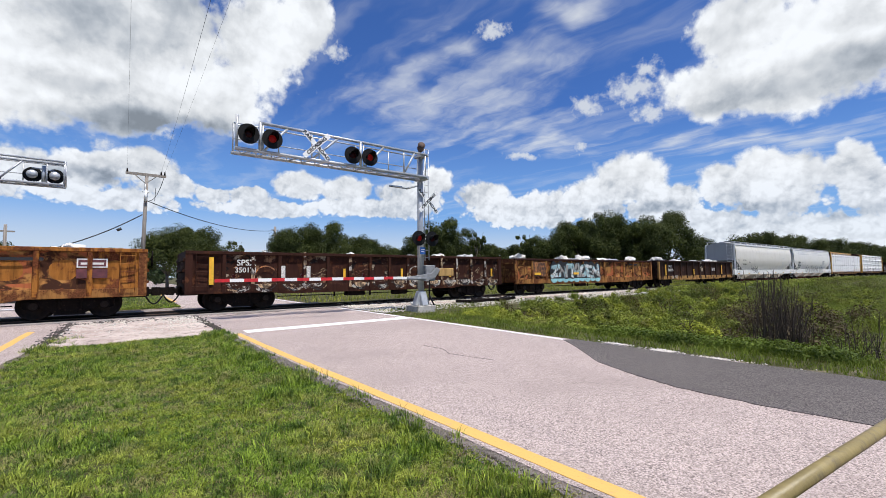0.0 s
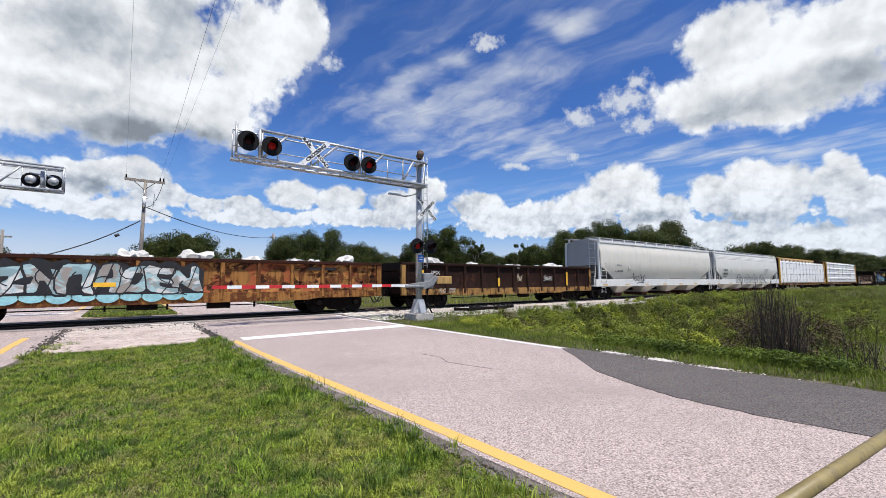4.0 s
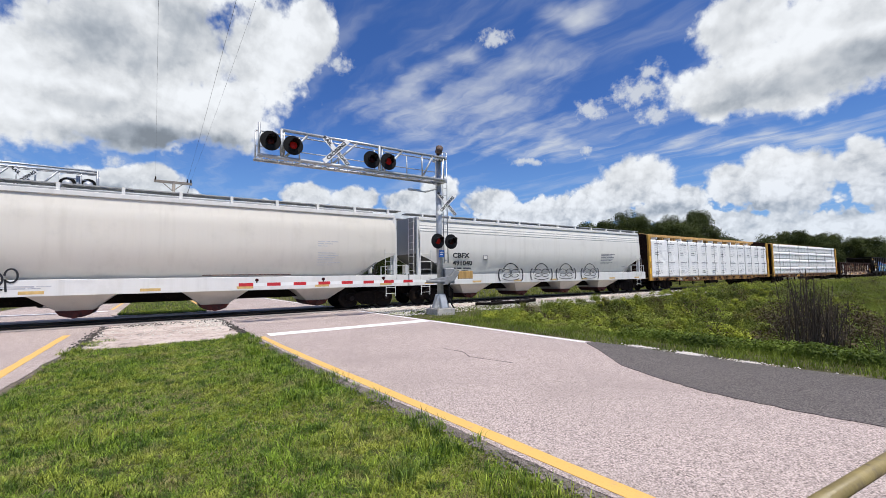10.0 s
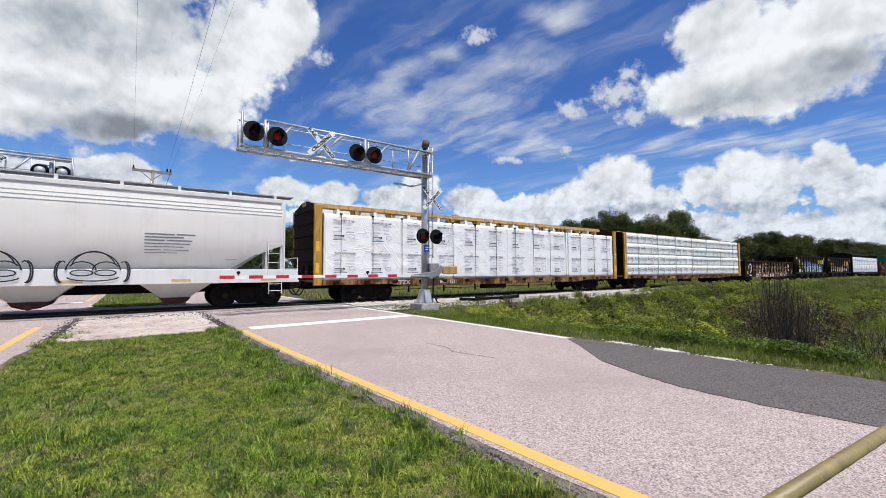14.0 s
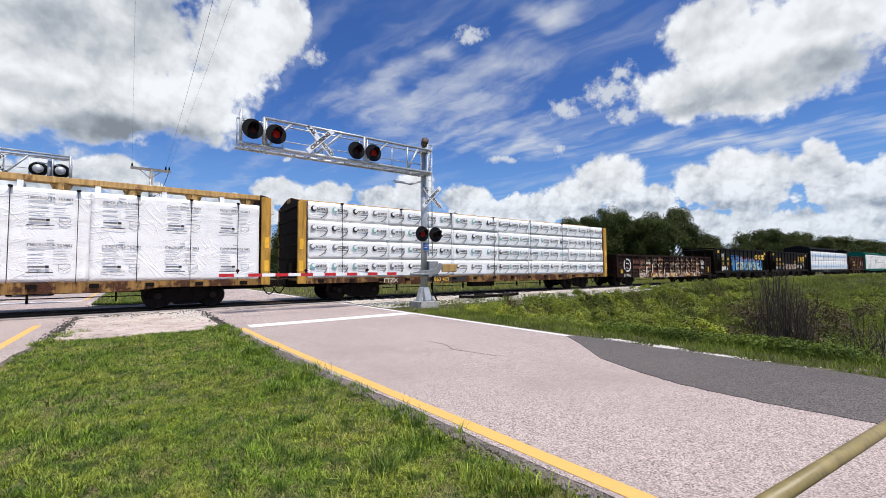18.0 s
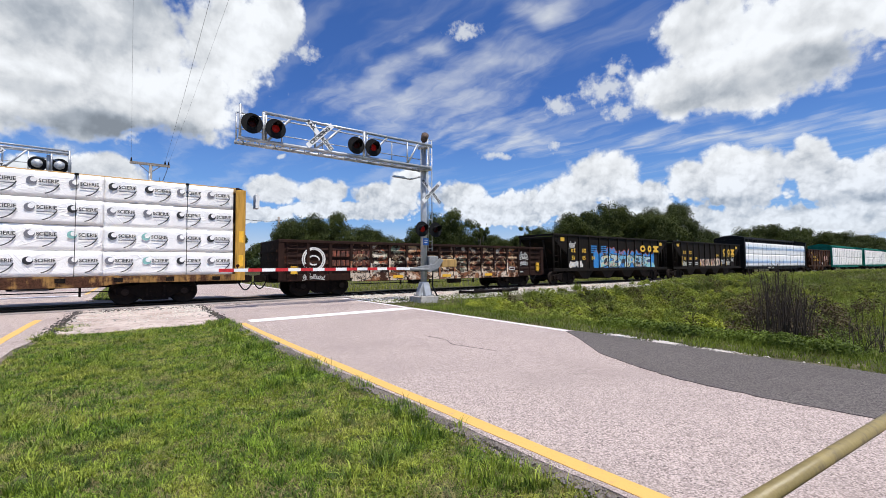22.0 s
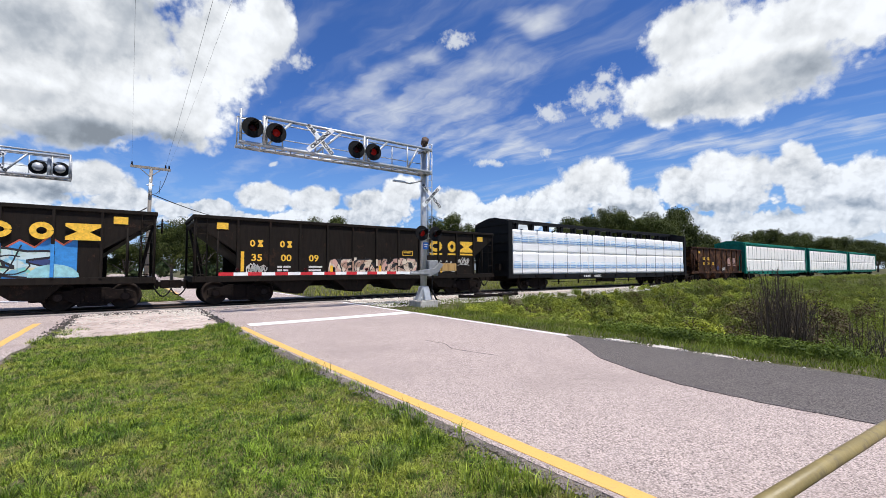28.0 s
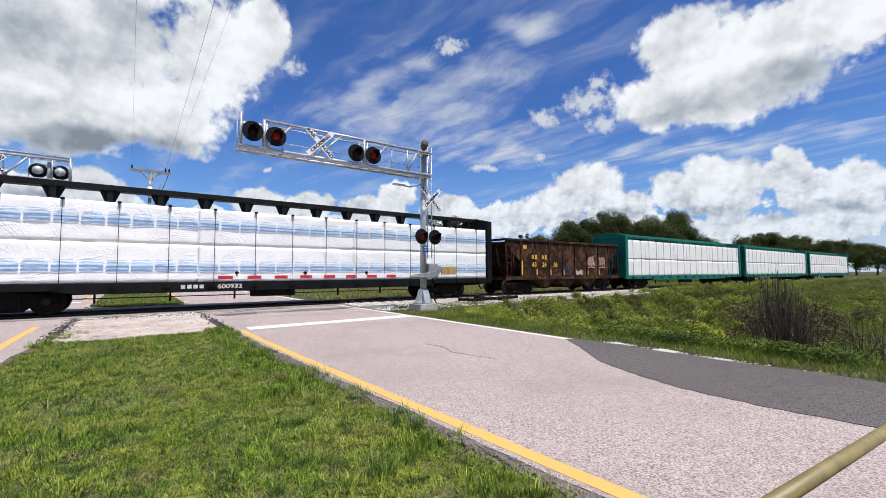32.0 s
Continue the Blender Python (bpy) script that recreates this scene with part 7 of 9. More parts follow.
def truss_arm(parent, x0, x1, y, z_low, z_top, posts, deep=0.55, rail_from=None):
    """A cantilever walkway truss: two low chords, one high chord, struts and grating."""
    bm = bmesh.new()
    rod(bm, (x0 - 0.05, y - deep / 2, z_low), (x1, y - deep / 2, z_low), 0.055, 10)
    part("lower_chord", bm, "alu", parent)
    bm = bmesh.new()
    rod(bm, (x0 - 0.05, y + deep / 2, z_low), (x1, y + deep / 2, z_low), 0.055, 10)
    part("lower_chord", bm, "alu", parent)
    bm = bmesh.new()
    rod(bm, (rail_from if rail_from is not None else x0, y - deep / 2, z_top), (x1, y - deep / 2, z_top), 0.05, 10)
    part("upper_chord", bm, "alu", parent)
    bm = bmesh.new()
    rod(bm, (x0, y + deep / 2, z_top + 0.05), (x1, y + deep / 2, z_top + 0.05), 0.025, 8)
    rod(bm, (x0, y + deep / 2, (z_low + z_top) / 2), (x1, y + deep / 2, (z_low + z_top) / 2), 0.018, 8)
    for x in np.linspace(x0, x1, 6):
        rod(bm, (x, y + deep / 2, z_low), (x, y + deep / 2, z_top + 0.05), 0.022, 8)
    part("hand_rail", bm, "alu", parent)
    bm = bmesh.new()
    k = x0
    while k < x1 - 0.45:
        rod(bm, (k, y - deep / 2, z_low), (k + 0.24, y + deep / 2, z_low), 0.02, 5)
        rod(bm, (k + 0.24, y + deep / 2, z_low), (k + 0.48, y - deep / 2, z_low), 0.02, 5)
        for q in range(5):
            box(bm, k + 0.096 * q, k + 0.096 * q + 0.012, y - deep / 2, y + deep / 2, z_low + 0.045, z_low + 0.075)
        k += 0.48
    part("walkway_grating", bm, "alu", parent, "steel grating walkway")
    for a, b in zip(posts, posts[1:]):
        bm = bmesh.new()
        rod(bm, (a, y - deep / 2, z_low), ((a + b) / 2, y - deep / 2, z_top), 0.04, 8)
        part("strut", bm, "alu", parent)
    for x in posts:
        bm = bmesh.new()
        rod(bm, (x, y - deep / 2, z_low), (x, y - deep / 2, z_top), 0.03, 8)
        part("upright", bm, "alu", parent)


MX, MY = 9.46, 14.2
sig = thing("crossing_signal", "aluminium cantilever railway signal with red flashing lamps", "railway signal")
bm = bmesh.new()
rod(bm, (MX, MY, 0.4), (MX, MY, 6.35), 0.13, 20, 0.12)
part("mast", bm, "alu", sig, "round aluminium mast", smooth=False)
bm = bmesh.new()
prism(bm, [(MX - 0.34, 0.19), (MX + 0.34, 0.19), (MX + 0.34, 0.23), (MX + 0.15, 0.75), (MX - 0.15, 0.75), (MX - 0.34, 0.23)], MY - 0.14, MY + 0.14)
prism(bm, [(MY - 0.34, 0.19), (MY + 0.34, 0.19), (MY + 0.34, 0.23), (MY + 0.15, 0.75), (MY - 0.15, 0.75), (MY - 0.34, 0.23)], MX - 0.14, MX + 0.14, "x")
part("mast_base", bm, "alu", sig, "flared cast base", 0.02)
boxpart("foundation", sig, "concrete", MX - 0.42, MX + 0.42, MY - 0.42, MY + 0.42, -0.2, 0.19, "concrete foundation block", 0.02)
for a in range(4):
    bm = bmesh.new()
    rod(bm, (MX + (0.28 if a % 2 else -0.28), MY + (0.28 if a > 1 else -0.28), 0.19), (MX + (0.28 if a % 2 else -0.28), MY + (0.28 if a > 1 else -0.28), 0.32), 0.025, 8)
    part("anchor_bolt", bm, "steel", sig)
truss_arm(sig, 2.55, 9.5, MY - 0.1, 5.29, 6.20, [3.3, 4.85, 6.75, 8.45, 9.45], 0.6, 3.2)
bm = bmesh.new()
rod(bm, (2.55, MY - 0.4, 5.29), (2.55, MY - 0.4, 6.32), 0.04, 8)
rod(bm, (2.55, MY - 0.4, 6.0), (3.25, MY - 0.4, 6.05), 0.02, 6)
part("end_post", bm, "alu", sig)
boxpart("mast_clamp", sig, "alu", MX - 0.16, MX + 0.16, MY - 0.42, MY + 0.2, 5.21, 5.37, "", 0.02)
boxpart("mast_clamp", sig, "alu", MX - 0.16, MX + 0.16, MY - 0.42, MY + 0.2, 6.14, 6.26, "", 0.02)
YL = MY - 0.55
lamp_pair_lamp(sig, 2.86, YL, 5.75, False)
lamp_pair_lamp(sig, 3.55, YL, 5.71, True)
lamp_pair_lamp(sig, 6.27, YL, 5.64, False)
lamp_pair_lamp(sig, 6.93, YL, 5.66, True)
for x in (2.86, 6.27):
    bm = bmesh.new()
    rod(bm, (x, YL + 0.12, 5.74), (x + 0.70, YL + 0.12, 5.70), 0.03, 8)
    rod(bm, (x + 0.36, YL + 0.14, 5.3), (x + 0.36, YL + 0.14, 6.2), 0.055, 8)
    part("lamp_crossarm", bm, "alu", sig)
crossbuck(sig, 4.98, MY - 0.5, 5.76, 0.60)
crossbuck(sig, 9.72, MY - 0.2, 4.38, 0.60)
lamp_pair_lamp(sig, 9.16, MY - 0.35, 2.84, True, r=0.3)
lamp_pair_lamp(sig, 9.80, MY - 0.35, 2.84, False, r=0.3)
bm = bmesh.new()
rod(bm, (9.16, MY - 0.2, 2.84), (9.9, MY - 0.2, 2.84), 0.03, 8)
part("lamp_crossarm", bm, "alu", sig)
bm = bmesh.new()
bmesh.ops.create_uvsphere(bm, u_segments=16, v_segments=10, radius=0.14, matrix=Matrix.Translation((MX, MY - 0.05, 6.55)))
rod(bm, (MX, MY, 6.35), (MX, MY, 6.5), 0.06, 10)
rod(bm, (MX, MY - 0.05, 6.5), (MX - 0.1, MY - 0.28, 6.62), 0.13, 14, 0.15)
part("bell", bm, "rail", sig, "weathered warning bell", smooth=True)
bm = bmesh.new()
for x in (MX + 0.28, MX + 0.48):
    rod(bm, (x, MY + 0.1, 2.0), (x, MY + 0.1, 6.6), 0.022, 8)
z = 2.1
while z < 6.6:
    rod(bm, (MX + 0.28, MY + 0.1, z), (MX + 0.48, MY + 0.1, z), 0.014, 6)
    z += 0.3
for z in (2.3, 4.0, 5.6):
    rod(bm, (MX, MY + 0.1, z), (MX + 0.28, MY + 0.1, z), 0.018, 6)
part("ladder", bm, "alu", sig, "narrow aluminium ladder")
boxpart("notice_sign", sig, "blue", MX - 0.13, MX + 0.13, MY - 0.15, MY - 0.155, 2.22, 2.5, "small blue notice")
boxpart("notice_print", sig, "signwhite", MX - 0.09, MX + 0.09, MY - 0.17, MY - 0.166, 2.40, 2.43)
boxpart("notice_print", sig, "signwhite", MX - 0.09, MX + 0.06, MY - 0.17, MY - 0.166, 2.31, 2.34)
bm = bmesh.new()
rod(bm, (8.05, MY - 0.1, 4.84), (8.75, MY - 0.1, 4.80), 0.03, 8)
rod(bm, (8.75, MY - 0.1, 4.80), (MX - 0.05, MY - 0.02, 5.02), 0.035, 8)
box(bm, 8.0, 8.5, MY - 0.16, MY - 0.04, 4.80, 4.86)
part("bracket_arm", bm, "alu", sig, "short bracket arm")

gate = thing("barrier_gate", "lowered red and white striped crossing gate arm", "barrier gate")
boxpart("gate_machine", gate, "dull_grey", MX + 0.12, MX + 0.58, MY - 0.22, MY + 0.24, 1.15, 1.78, "grey gate drive box", 0.03)
bm = bmesh.new()
prism(bm, [(MX - 0.75, 1.24), (MX + 0.1, 1.14), (MX + 0.5, 1.3), (MX + 0.75, 1.62), (MX + 0.55, 1.7), (MX + 0.3, 1.46), (MX - 0.7, 1.34)], MY - 0.34, MY - 0.28)
part("gate_support", bm, "dull_grey", gate, "swinging support arm", 0.01)
boxpart("counterweight", gate, "cb_wood", MX + 0.7, MX + 1.45, MY - 0.30, MY - 0.22, 1.34, 1.66, "steel counterweight", 0.02)
GX0, GX1 = 2.05, 8.9
bm = bmesh.new()
rod(bm, (8.6, MY - 0.31, 1.27), (MX, MY - 0.31, 1.24), 0.06, 8)
part("arm_root", bm, "dull_grey", gate)
n = 16
for k in range(n):
    a, b = GX0 + (8.4 - GX0) * k / n, GX0 + (8.4 - GX0) * (k + 1) / n
    boxpart("stripe", gate, "red" if k % 2 == 0 else "signwhite", a, b, MY - 0.33, MY - 0.29, 1.245, 1.345, "red stripe" if k % 2 == 0 else "white stripe")
boxpart("arm_end", gate, "signwhite", 8.4, 8.75, MY - 0.33, MY - 0.29, 1.235, 1.335)
for x in (2.55, 4.6, 6.8):
    bm = bmesh.new()
    rod(bm, (x, MY - 0.31, 1.345), (x, MY - 0.31, 1.40), 0.02, 8)
    rod(bm, (x, MY - 0.36, 1.43), (x, MY - 0.26, 1.43), 0.045, 12)
    part("gate_lamp", bm, "lens_dark", gate, "small red gate lamp")
bm = bmesh.new()
for a, b in (((MX + 0.3, MY - 0.2, 1.2), (MX + 0.25, MY - 0.22, 0.6)), ((MX + 0.25, MY - 0.22, 0.6), (MX + 0.45, MY - 0.3, 0.15))):
    rod(bm, a, b, 0.03, 8)
part("conduit", bm, "black", gate, "black cable conduit")

# signal of the other lane, seen from behind
far = thing("crossing_signal", "aluminium cantilever signal seen from behind", "railway signal")
FY = 25.0
truss_arm(far, -9.3, -2.32, FY, 5.50, 6.42, [-9.2, -7.6, -6.0, -4.4, -2.9], 0.6)
bm = bmesh.new()
rod(bm, (-2.32, FY - 0.3, 5.45), (-2.32, FY - 0.3, 6.55), 0.045, 8)
rod(bm, (-2.32, FY - 0.3, 6.53), (-9.3, FY - 0.3, 6.62), 0.045, 8)
part("end_frame", bm, "alu", far)
for x in (-3.38, -2.66):
    lamp_pair_lamp(far, x, FY + 0.0, 5.90, False, True, 0.32)
for x in (-6.6, -5.9):
    lamp_pair_lamp(far, x, FY + 0.0, 5.90, False, True, 0.32)
bm = bmesh.new()
rod(bm, (-3.02, FY - 0.12, 5.5), (-3.02, FY - 0.12, 6.3), 0.07, 10)
rod(bm, (-3.4, FY - 0.12, 6.18), (-2.65, FY - 0.12, 6.1), 0.03, 8)
part("lamp_bracket", bm, "alu", far)
bm = bmesh.new()
rod(bm, (-9.3, FY + 0.1, 0.0), (-9.3, FY + 0.1, 6.7), 0.14, 18)
part("mast", bm, "alu", far)
crossbuck(far, -4.7, FY - 0.4, 5.95, 0.5)

# ---- poles and wires ----


def sagging(bm, a, b, sag, r, n=14):
    a, b = Vector(a), Vector(b)
    pts = [a.lerp(b, k / n) - Vector((0, 0, sag * 4 * (k / n) * (1 - k / n))) for k in range(n + 1)]
    tube(bm, pts, r, 6)


PX, PY = 1.45, 60.0
pole = thing("utility_pole", "weathered wooden power pole with a crossarm", "utility pole")
bm = bmesh.new()
rod(bm, (PX - 0.12, PY, -0.1), (PX + 0.1, PY, 13.5), 0.24, 14, 0.17)
part("pole", bm, "wood", pole)
bm = bmesh.new()
box(bm, PX - 1.9, PX + 2.0, PY - 0.16, PY + 0.0, 13.3, 13.6)
rod(bm, (PX - 1.0, PY - 0.1, 13.3), (PX, PY - 0.1, 12.4), 0.05, 6)
rod(bm, (PX + 1.0, PY - 0.1, 13.3), (PX, PY - 0.1, 12.4), 0.05, 6)
part("crossarm", bm, "wood", pole)
for x in (-1.75, 1.5, 1.85):
    bm = bmesh.new()
    rod(bm, (PX + x, PY - 0.08, 13.6), (PX + x, PY - 0.08, 14.0), 0.10, 10, 0.06)
    part("insulator", bm, "iron", pole, "dark insulator")
bm = bmesh.new()
rod(bm, (PX + 0.05, PY - 0.3, 10.3), (PX + 0.05, PY - 0.3, 11.6), 0.16, 12)
rod(bm, (PX - 0.3, PY - 0.25, 11.4), (PX + 0.35, PY - 0.25, 11.4), 0.08, 10)
rod(bm, (PX, PY - 0.3, 11.6), (PX, PY - 0.3, 12.3), 0.06, 8)
part("arrester", bm, "signwhite", pole, "white lightning arresters")
bm = bmesh.new()
sagging(bm, (PX + 1.85, PY - 0.08, 13.6), (PX + 0.4, PY - 0.2, 10.4), 0.8, 0.035)
sagging(bm, (PX + 1.0, PY - 0.2, 12.0), (PX + 0.9, PY - 0.2, 10.4), 0.3, 0.03)
part("jumper", bm, "wire", pole)
wires = thing("overhead_wires", "black overhead power and telephone wires", "wires")
for a, b, s, r in (((PX + 1.5, PY, 13.9), (2.35, -18, 14.6), 0.6, 0.0075), ((PX - 1.75, PY, 13.9), (-0.05, -18, 14.6), 0.6, 0.0045), ((PX + 1.85, PY, 13.9), (3.4, -18, 14.6), 0.6, 0.0045),
                   ((PX + 0.2, PY, 10.4), (24.2, 90, 10.8), 1.2, 0.05), ((PX - 0.2, PY, 8.75), (-9.85, PY, 3.6), 0.75, 0.065)):
    bm = bmesh.new()
    sagging(bm, a, b, s, r, 24)
    part("wire", bm, "wire", wires)
bm = bmesh.new()
rod(bm, (-1.05, PY, 6.78), (-0.65, PY, 7.02), 0.16, 10)
part("splice_case", bm, "wire", wires, "black cable splice")
for x, y, h, r in ((24.15, 90, 11.6, 0.28), (-9.9, 60, 6.9, 0.16)):
    p2 = thing("utility_pole", "distant weathered wooden power pole", "utility pole")
    bm = bmesh.new()
    rod(bm, (x, y, -0.1), (x, y, h), r, 10, r * 0.8)
    part("pole", bm, "wood", p2)
    bm = bmesh.new()
    box(bm, x - 0.7, x + 0.7, y - 0.08, y + 0.08, h - 0.75, h - 0.6)
    part("crossarm", bm, "wood", p2)
# ---- sky ----


def cloud_material():
    """Cumulus with puffed tops and grey bases, heaps along the horizon, wind-drawn streaks of cirrus."""
    t = Tree("summer_clouds")
    d = t.node("VectorMath", {0: t.coords("Object")}, operation="NORMALIZE")
    sep = t.t.nodes.new("ShaderNodeSeparateXYZ")
    t.t.links.new(d, sep.inputs[0])
    az = t.math("MULTIPLY", t.math("ARCTAN2", sep.outputs[1], sep.outputs[0]), 57.2958)
    el = t.math("MULTIPLY", t.math("ARCSINE", sep.outputs[2]), 57.2958)
    p = t.node("CombineXYZ", {0: az, 1: el, 2: 0.0})

    def moved(v, by):
        return t.node("VectorMath", {0: v, 1: by}, operation="ADD")

    def warped(v, scale, amount, detail=3):
        n = t.node("VectorMath", {0: t.noise(v, scale, detail, 0.55, 1), 1: (0.5, 0.5, 0.5)}, operation="SUBTRACT")
        return moved(v, t.scaled(n, (amount, amount * 0.8, 0.0)))

    def heaps(v, rows, blend=0.25):
        out = None
        for a, e, ra, re in rows:
            q = t.scaled(moved(v, (-a, -e, 0.0)), (1.0 / ra, 1.0 / re, 0.0))
            n = t.t.nodes.new("ShaderNodeVectorMath")
            n.operation = "LENGTH"
            t.t.links.new(q, n.inputs[0])
            k = t.math("SUBTRACT", 1.0, n.outputs["Value"])
            out = k if out is None else t.math("SMOOTH_MAX", out, k, blend)
        return out

    def puffs(v, scale, detail):
        n = t.t.nodes.new("ShaderNodeTexVoronoi")
        n.voronoi_dimensions, n.feature, n.normalize = "2D", "F1", True
        t.put(n, "Vector", v), t.put(n, "Scale", scale), t.put(n, "Detail", detail), t.put(n, "Roughness", 0.55), t.put(n, "Lacunarity", 2.2)
        return n.outputs["Distance"]

    # the body of the clouds
    big, low = warped(p, 0.11, 6.5), warped(p, 0.28, 2.6)
    body = t.math("MAXIMUM", t.math("ADD", heaps(big, CLOUD_WEST + CLOUD_EAST), 0.14), heaps(low, HEAPS_EAST + HEAPS_WEST + CLOUDS_BEHIND))
    wp = warped(p, 0.55, 1.0, 3)
    fine = t.noise(p, 0.9, 6, 0.6)
    near = t.ramp(el, 6.0, 15.0)
    here = t.mix(near, t.mix(0.35, puffs(wp, 0.50, 1.6), puffs(wp, 1.1, 1.2)), puffs(wp, 0.25, 2.5))
    above = t.mix(near, t.mix(0.35, puffs(moved(wp, (0.35, 0.8, 0.0)), 0.50, 1.6), puffs(moved(wp, (0.15, 0.35, 0.0)), 1.1, 1.2)), puffs(moved(wp, (0.2, 0.9, 0.0)), 0.25, 1.5))
    rough = t.math("ADD", t.math("MULTIPLY", t.math("SUBTRACT", 0.40, here), 1.0), t.math("MULTIPLY", t.math("SUBTRACT", fine, 0.5), t.ramp(el, 8.0, 15.0, 0.34, 0.55)))
    dens = t.math("ADD", t.math("MAXIMUM", body, -1.2), rough)
    cover = t.ramp(t.math("MULTIPLY", dens, t.ramp(el, 6.0, 16.0, 1.0, 0.55)), 0.01, 0.24, 0.0, 1.0)
    cover = t.math("MULTIPLY", cover, t.ramp(el, 4.0, 14.0, 0.86, 1.0))
    scrap = t.ramp(t.math("ADD", heaps(warped(p, 0.5, 2.2, 5), SMALL_CLOUDS), t.math("MULTIPLY", t.math("SUBTRACT", fine, 0.5), 2.2)), 0.0, 0.9, 0.0, 0.8)
    # light on them: bright puffed tops, soft grey folds and bases
    relief = t.math("SUBTRACT", above, here)
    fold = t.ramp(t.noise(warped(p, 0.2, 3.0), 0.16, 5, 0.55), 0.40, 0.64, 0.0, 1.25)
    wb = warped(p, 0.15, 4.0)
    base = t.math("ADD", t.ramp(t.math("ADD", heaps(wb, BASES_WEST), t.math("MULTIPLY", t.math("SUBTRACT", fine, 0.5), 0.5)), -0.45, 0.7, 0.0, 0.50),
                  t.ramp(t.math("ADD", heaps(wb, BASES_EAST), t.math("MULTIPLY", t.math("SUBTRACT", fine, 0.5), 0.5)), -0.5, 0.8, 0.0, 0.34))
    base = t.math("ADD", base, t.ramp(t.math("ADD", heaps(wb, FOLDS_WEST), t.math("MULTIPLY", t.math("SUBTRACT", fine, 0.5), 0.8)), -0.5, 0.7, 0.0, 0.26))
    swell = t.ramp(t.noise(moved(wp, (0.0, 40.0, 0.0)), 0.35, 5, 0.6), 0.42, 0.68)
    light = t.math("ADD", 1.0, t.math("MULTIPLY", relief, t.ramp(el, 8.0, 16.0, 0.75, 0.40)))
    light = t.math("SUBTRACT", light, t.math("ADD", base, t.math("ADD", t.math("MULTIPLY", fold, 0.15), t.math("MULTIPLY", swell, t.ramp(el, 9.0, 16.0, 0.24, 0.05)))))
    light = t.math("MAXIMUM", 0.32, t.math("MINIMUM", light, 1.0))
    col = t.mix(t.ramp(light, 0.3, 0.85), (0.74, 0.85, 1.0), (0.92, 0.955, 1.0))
    # cirrus on a high plane: long streaks along the wind
    flat = t.node("CombineXYZ", {0: t.math("DIVIDE", sep.outputs[0], t.math("MAXIMUM", sep.outputs[2], 0.06)), 1: t.math("DIVIDE", sep.outputs[1], t.math("MAXIMUM", sep.outputs[2], 0.06)), 2: 0.0})
    bent = t.node("VectorMath", {0: flat, 1: t.scaled(t.node("VectorMath", {0: t.noise(flat, 1.3, 4, 0.6, 1), 1: (0.5, 0.5, 0.5)}, operation="SUBTRACT"), (0.5, 0.5, 0.0))}, operation="ADD")
    streak = t.noise(t.scaled(bent, (2.6, 0.55, 1.0)), 1.5, 6, 0.52)
    curd = t.noise(bent, 3.0, 6, 0.56)
    band = t.math("MAXIMUM", heaps(warped(p, 0.12, 7.0), CIRRUS, 0.4), -0.8)
    wisp = t.ramp(t.math("ADD", t.math("ADD", t.math("MULTIPLY", streak, 0.8), t.math("MULTIPLY", curd, 0.35)), t.math("MULTIPLY", band, 0.26)), 0.56, 1.0, 0.0, 0.86)
    veil = t.math("MAXIMUM", wisp, t.math("MAXIMUM", scrap, t.ramp(streak, 0.44, 0.78, 0.0, 0.26)))
    haze = t.ramp(el, 22.0, 1.0, 0.0, 0.62)
    alpha = t.math("MAXIMUM", cover, t.math("MAXIMUM", veil, t.ramp(el, 7.5, 1.0, 0.0, 0.62)))
    shine = t.math("ADD", t.math("MULTIPLY", light, cover), t.math("MULTIPLY", 0.80, t.math("SUBTRACT", 1.0, cover)))
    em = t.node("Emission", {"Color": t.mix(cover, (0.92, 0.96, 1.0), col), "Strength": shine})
    cl = t.node("BsdfTransparent", {"Color": (1, 1, 1, 1)})
    air = t.node("Emission", {"Color": (0.30, 0.56, 0.95, 1), "Strength": 0.88})
    t.node("OutputMaterial", {0: t.node("MixShader", {0: alpha, 1: t.node("MixShader", {0: haze, 1: cl, 2: air}), 2: em})})
    return t.mat


# clouds: bearing, height, half width and half height, in degrees
CLOUD_WEST = [(91.9, 25.9, 10.8, 6.1), (79.1, 26.4, 6.3, 5.1), (75.2, 29.5, 4.3, 3.6), (91.7, 19.5, 10.7, 3.5), (83.8, 20.0, 4.9, 4.0), (103.3, 19.1, 8.5, 6.0), (93.7, 33.5, 14.8, 5.2), (93.8, 16.2, 7.6, 2.0), (86.0, 17.4, 4.3, 2.4)]
CLOUD_EAST = [(20.4, 25.3, 4.4, 3.8), (11.6, 24.2, 8.7, 3.6), (16.5, 20.9, 9.9, 4.2), (21.9, 19.9, 5.9, 3.1), (5.6, 23.2, 4.3, 2.4)]
SMALL_CLOUDS = [(49.2, 29.7, 2.7, 1.2), (45.2, 14.7, 2.6, 0.6), (37.6, 15.4, 1.4, 0.8), (90.0, 14.7, 1.8, 0.8), (95.1, 12.5, 1.5, 1.0), (73.7, 14.2, 0.8, 0.4), (36.9, 20.3, 2.9, 1.6), (29.6, 18.7, 3.1, 1.3), (70.8, 26.5, 2.1, 1.2), (31.3, 21.6, 4.2, 2.2), (29.8, 23.5, 1.6, 1.3)]
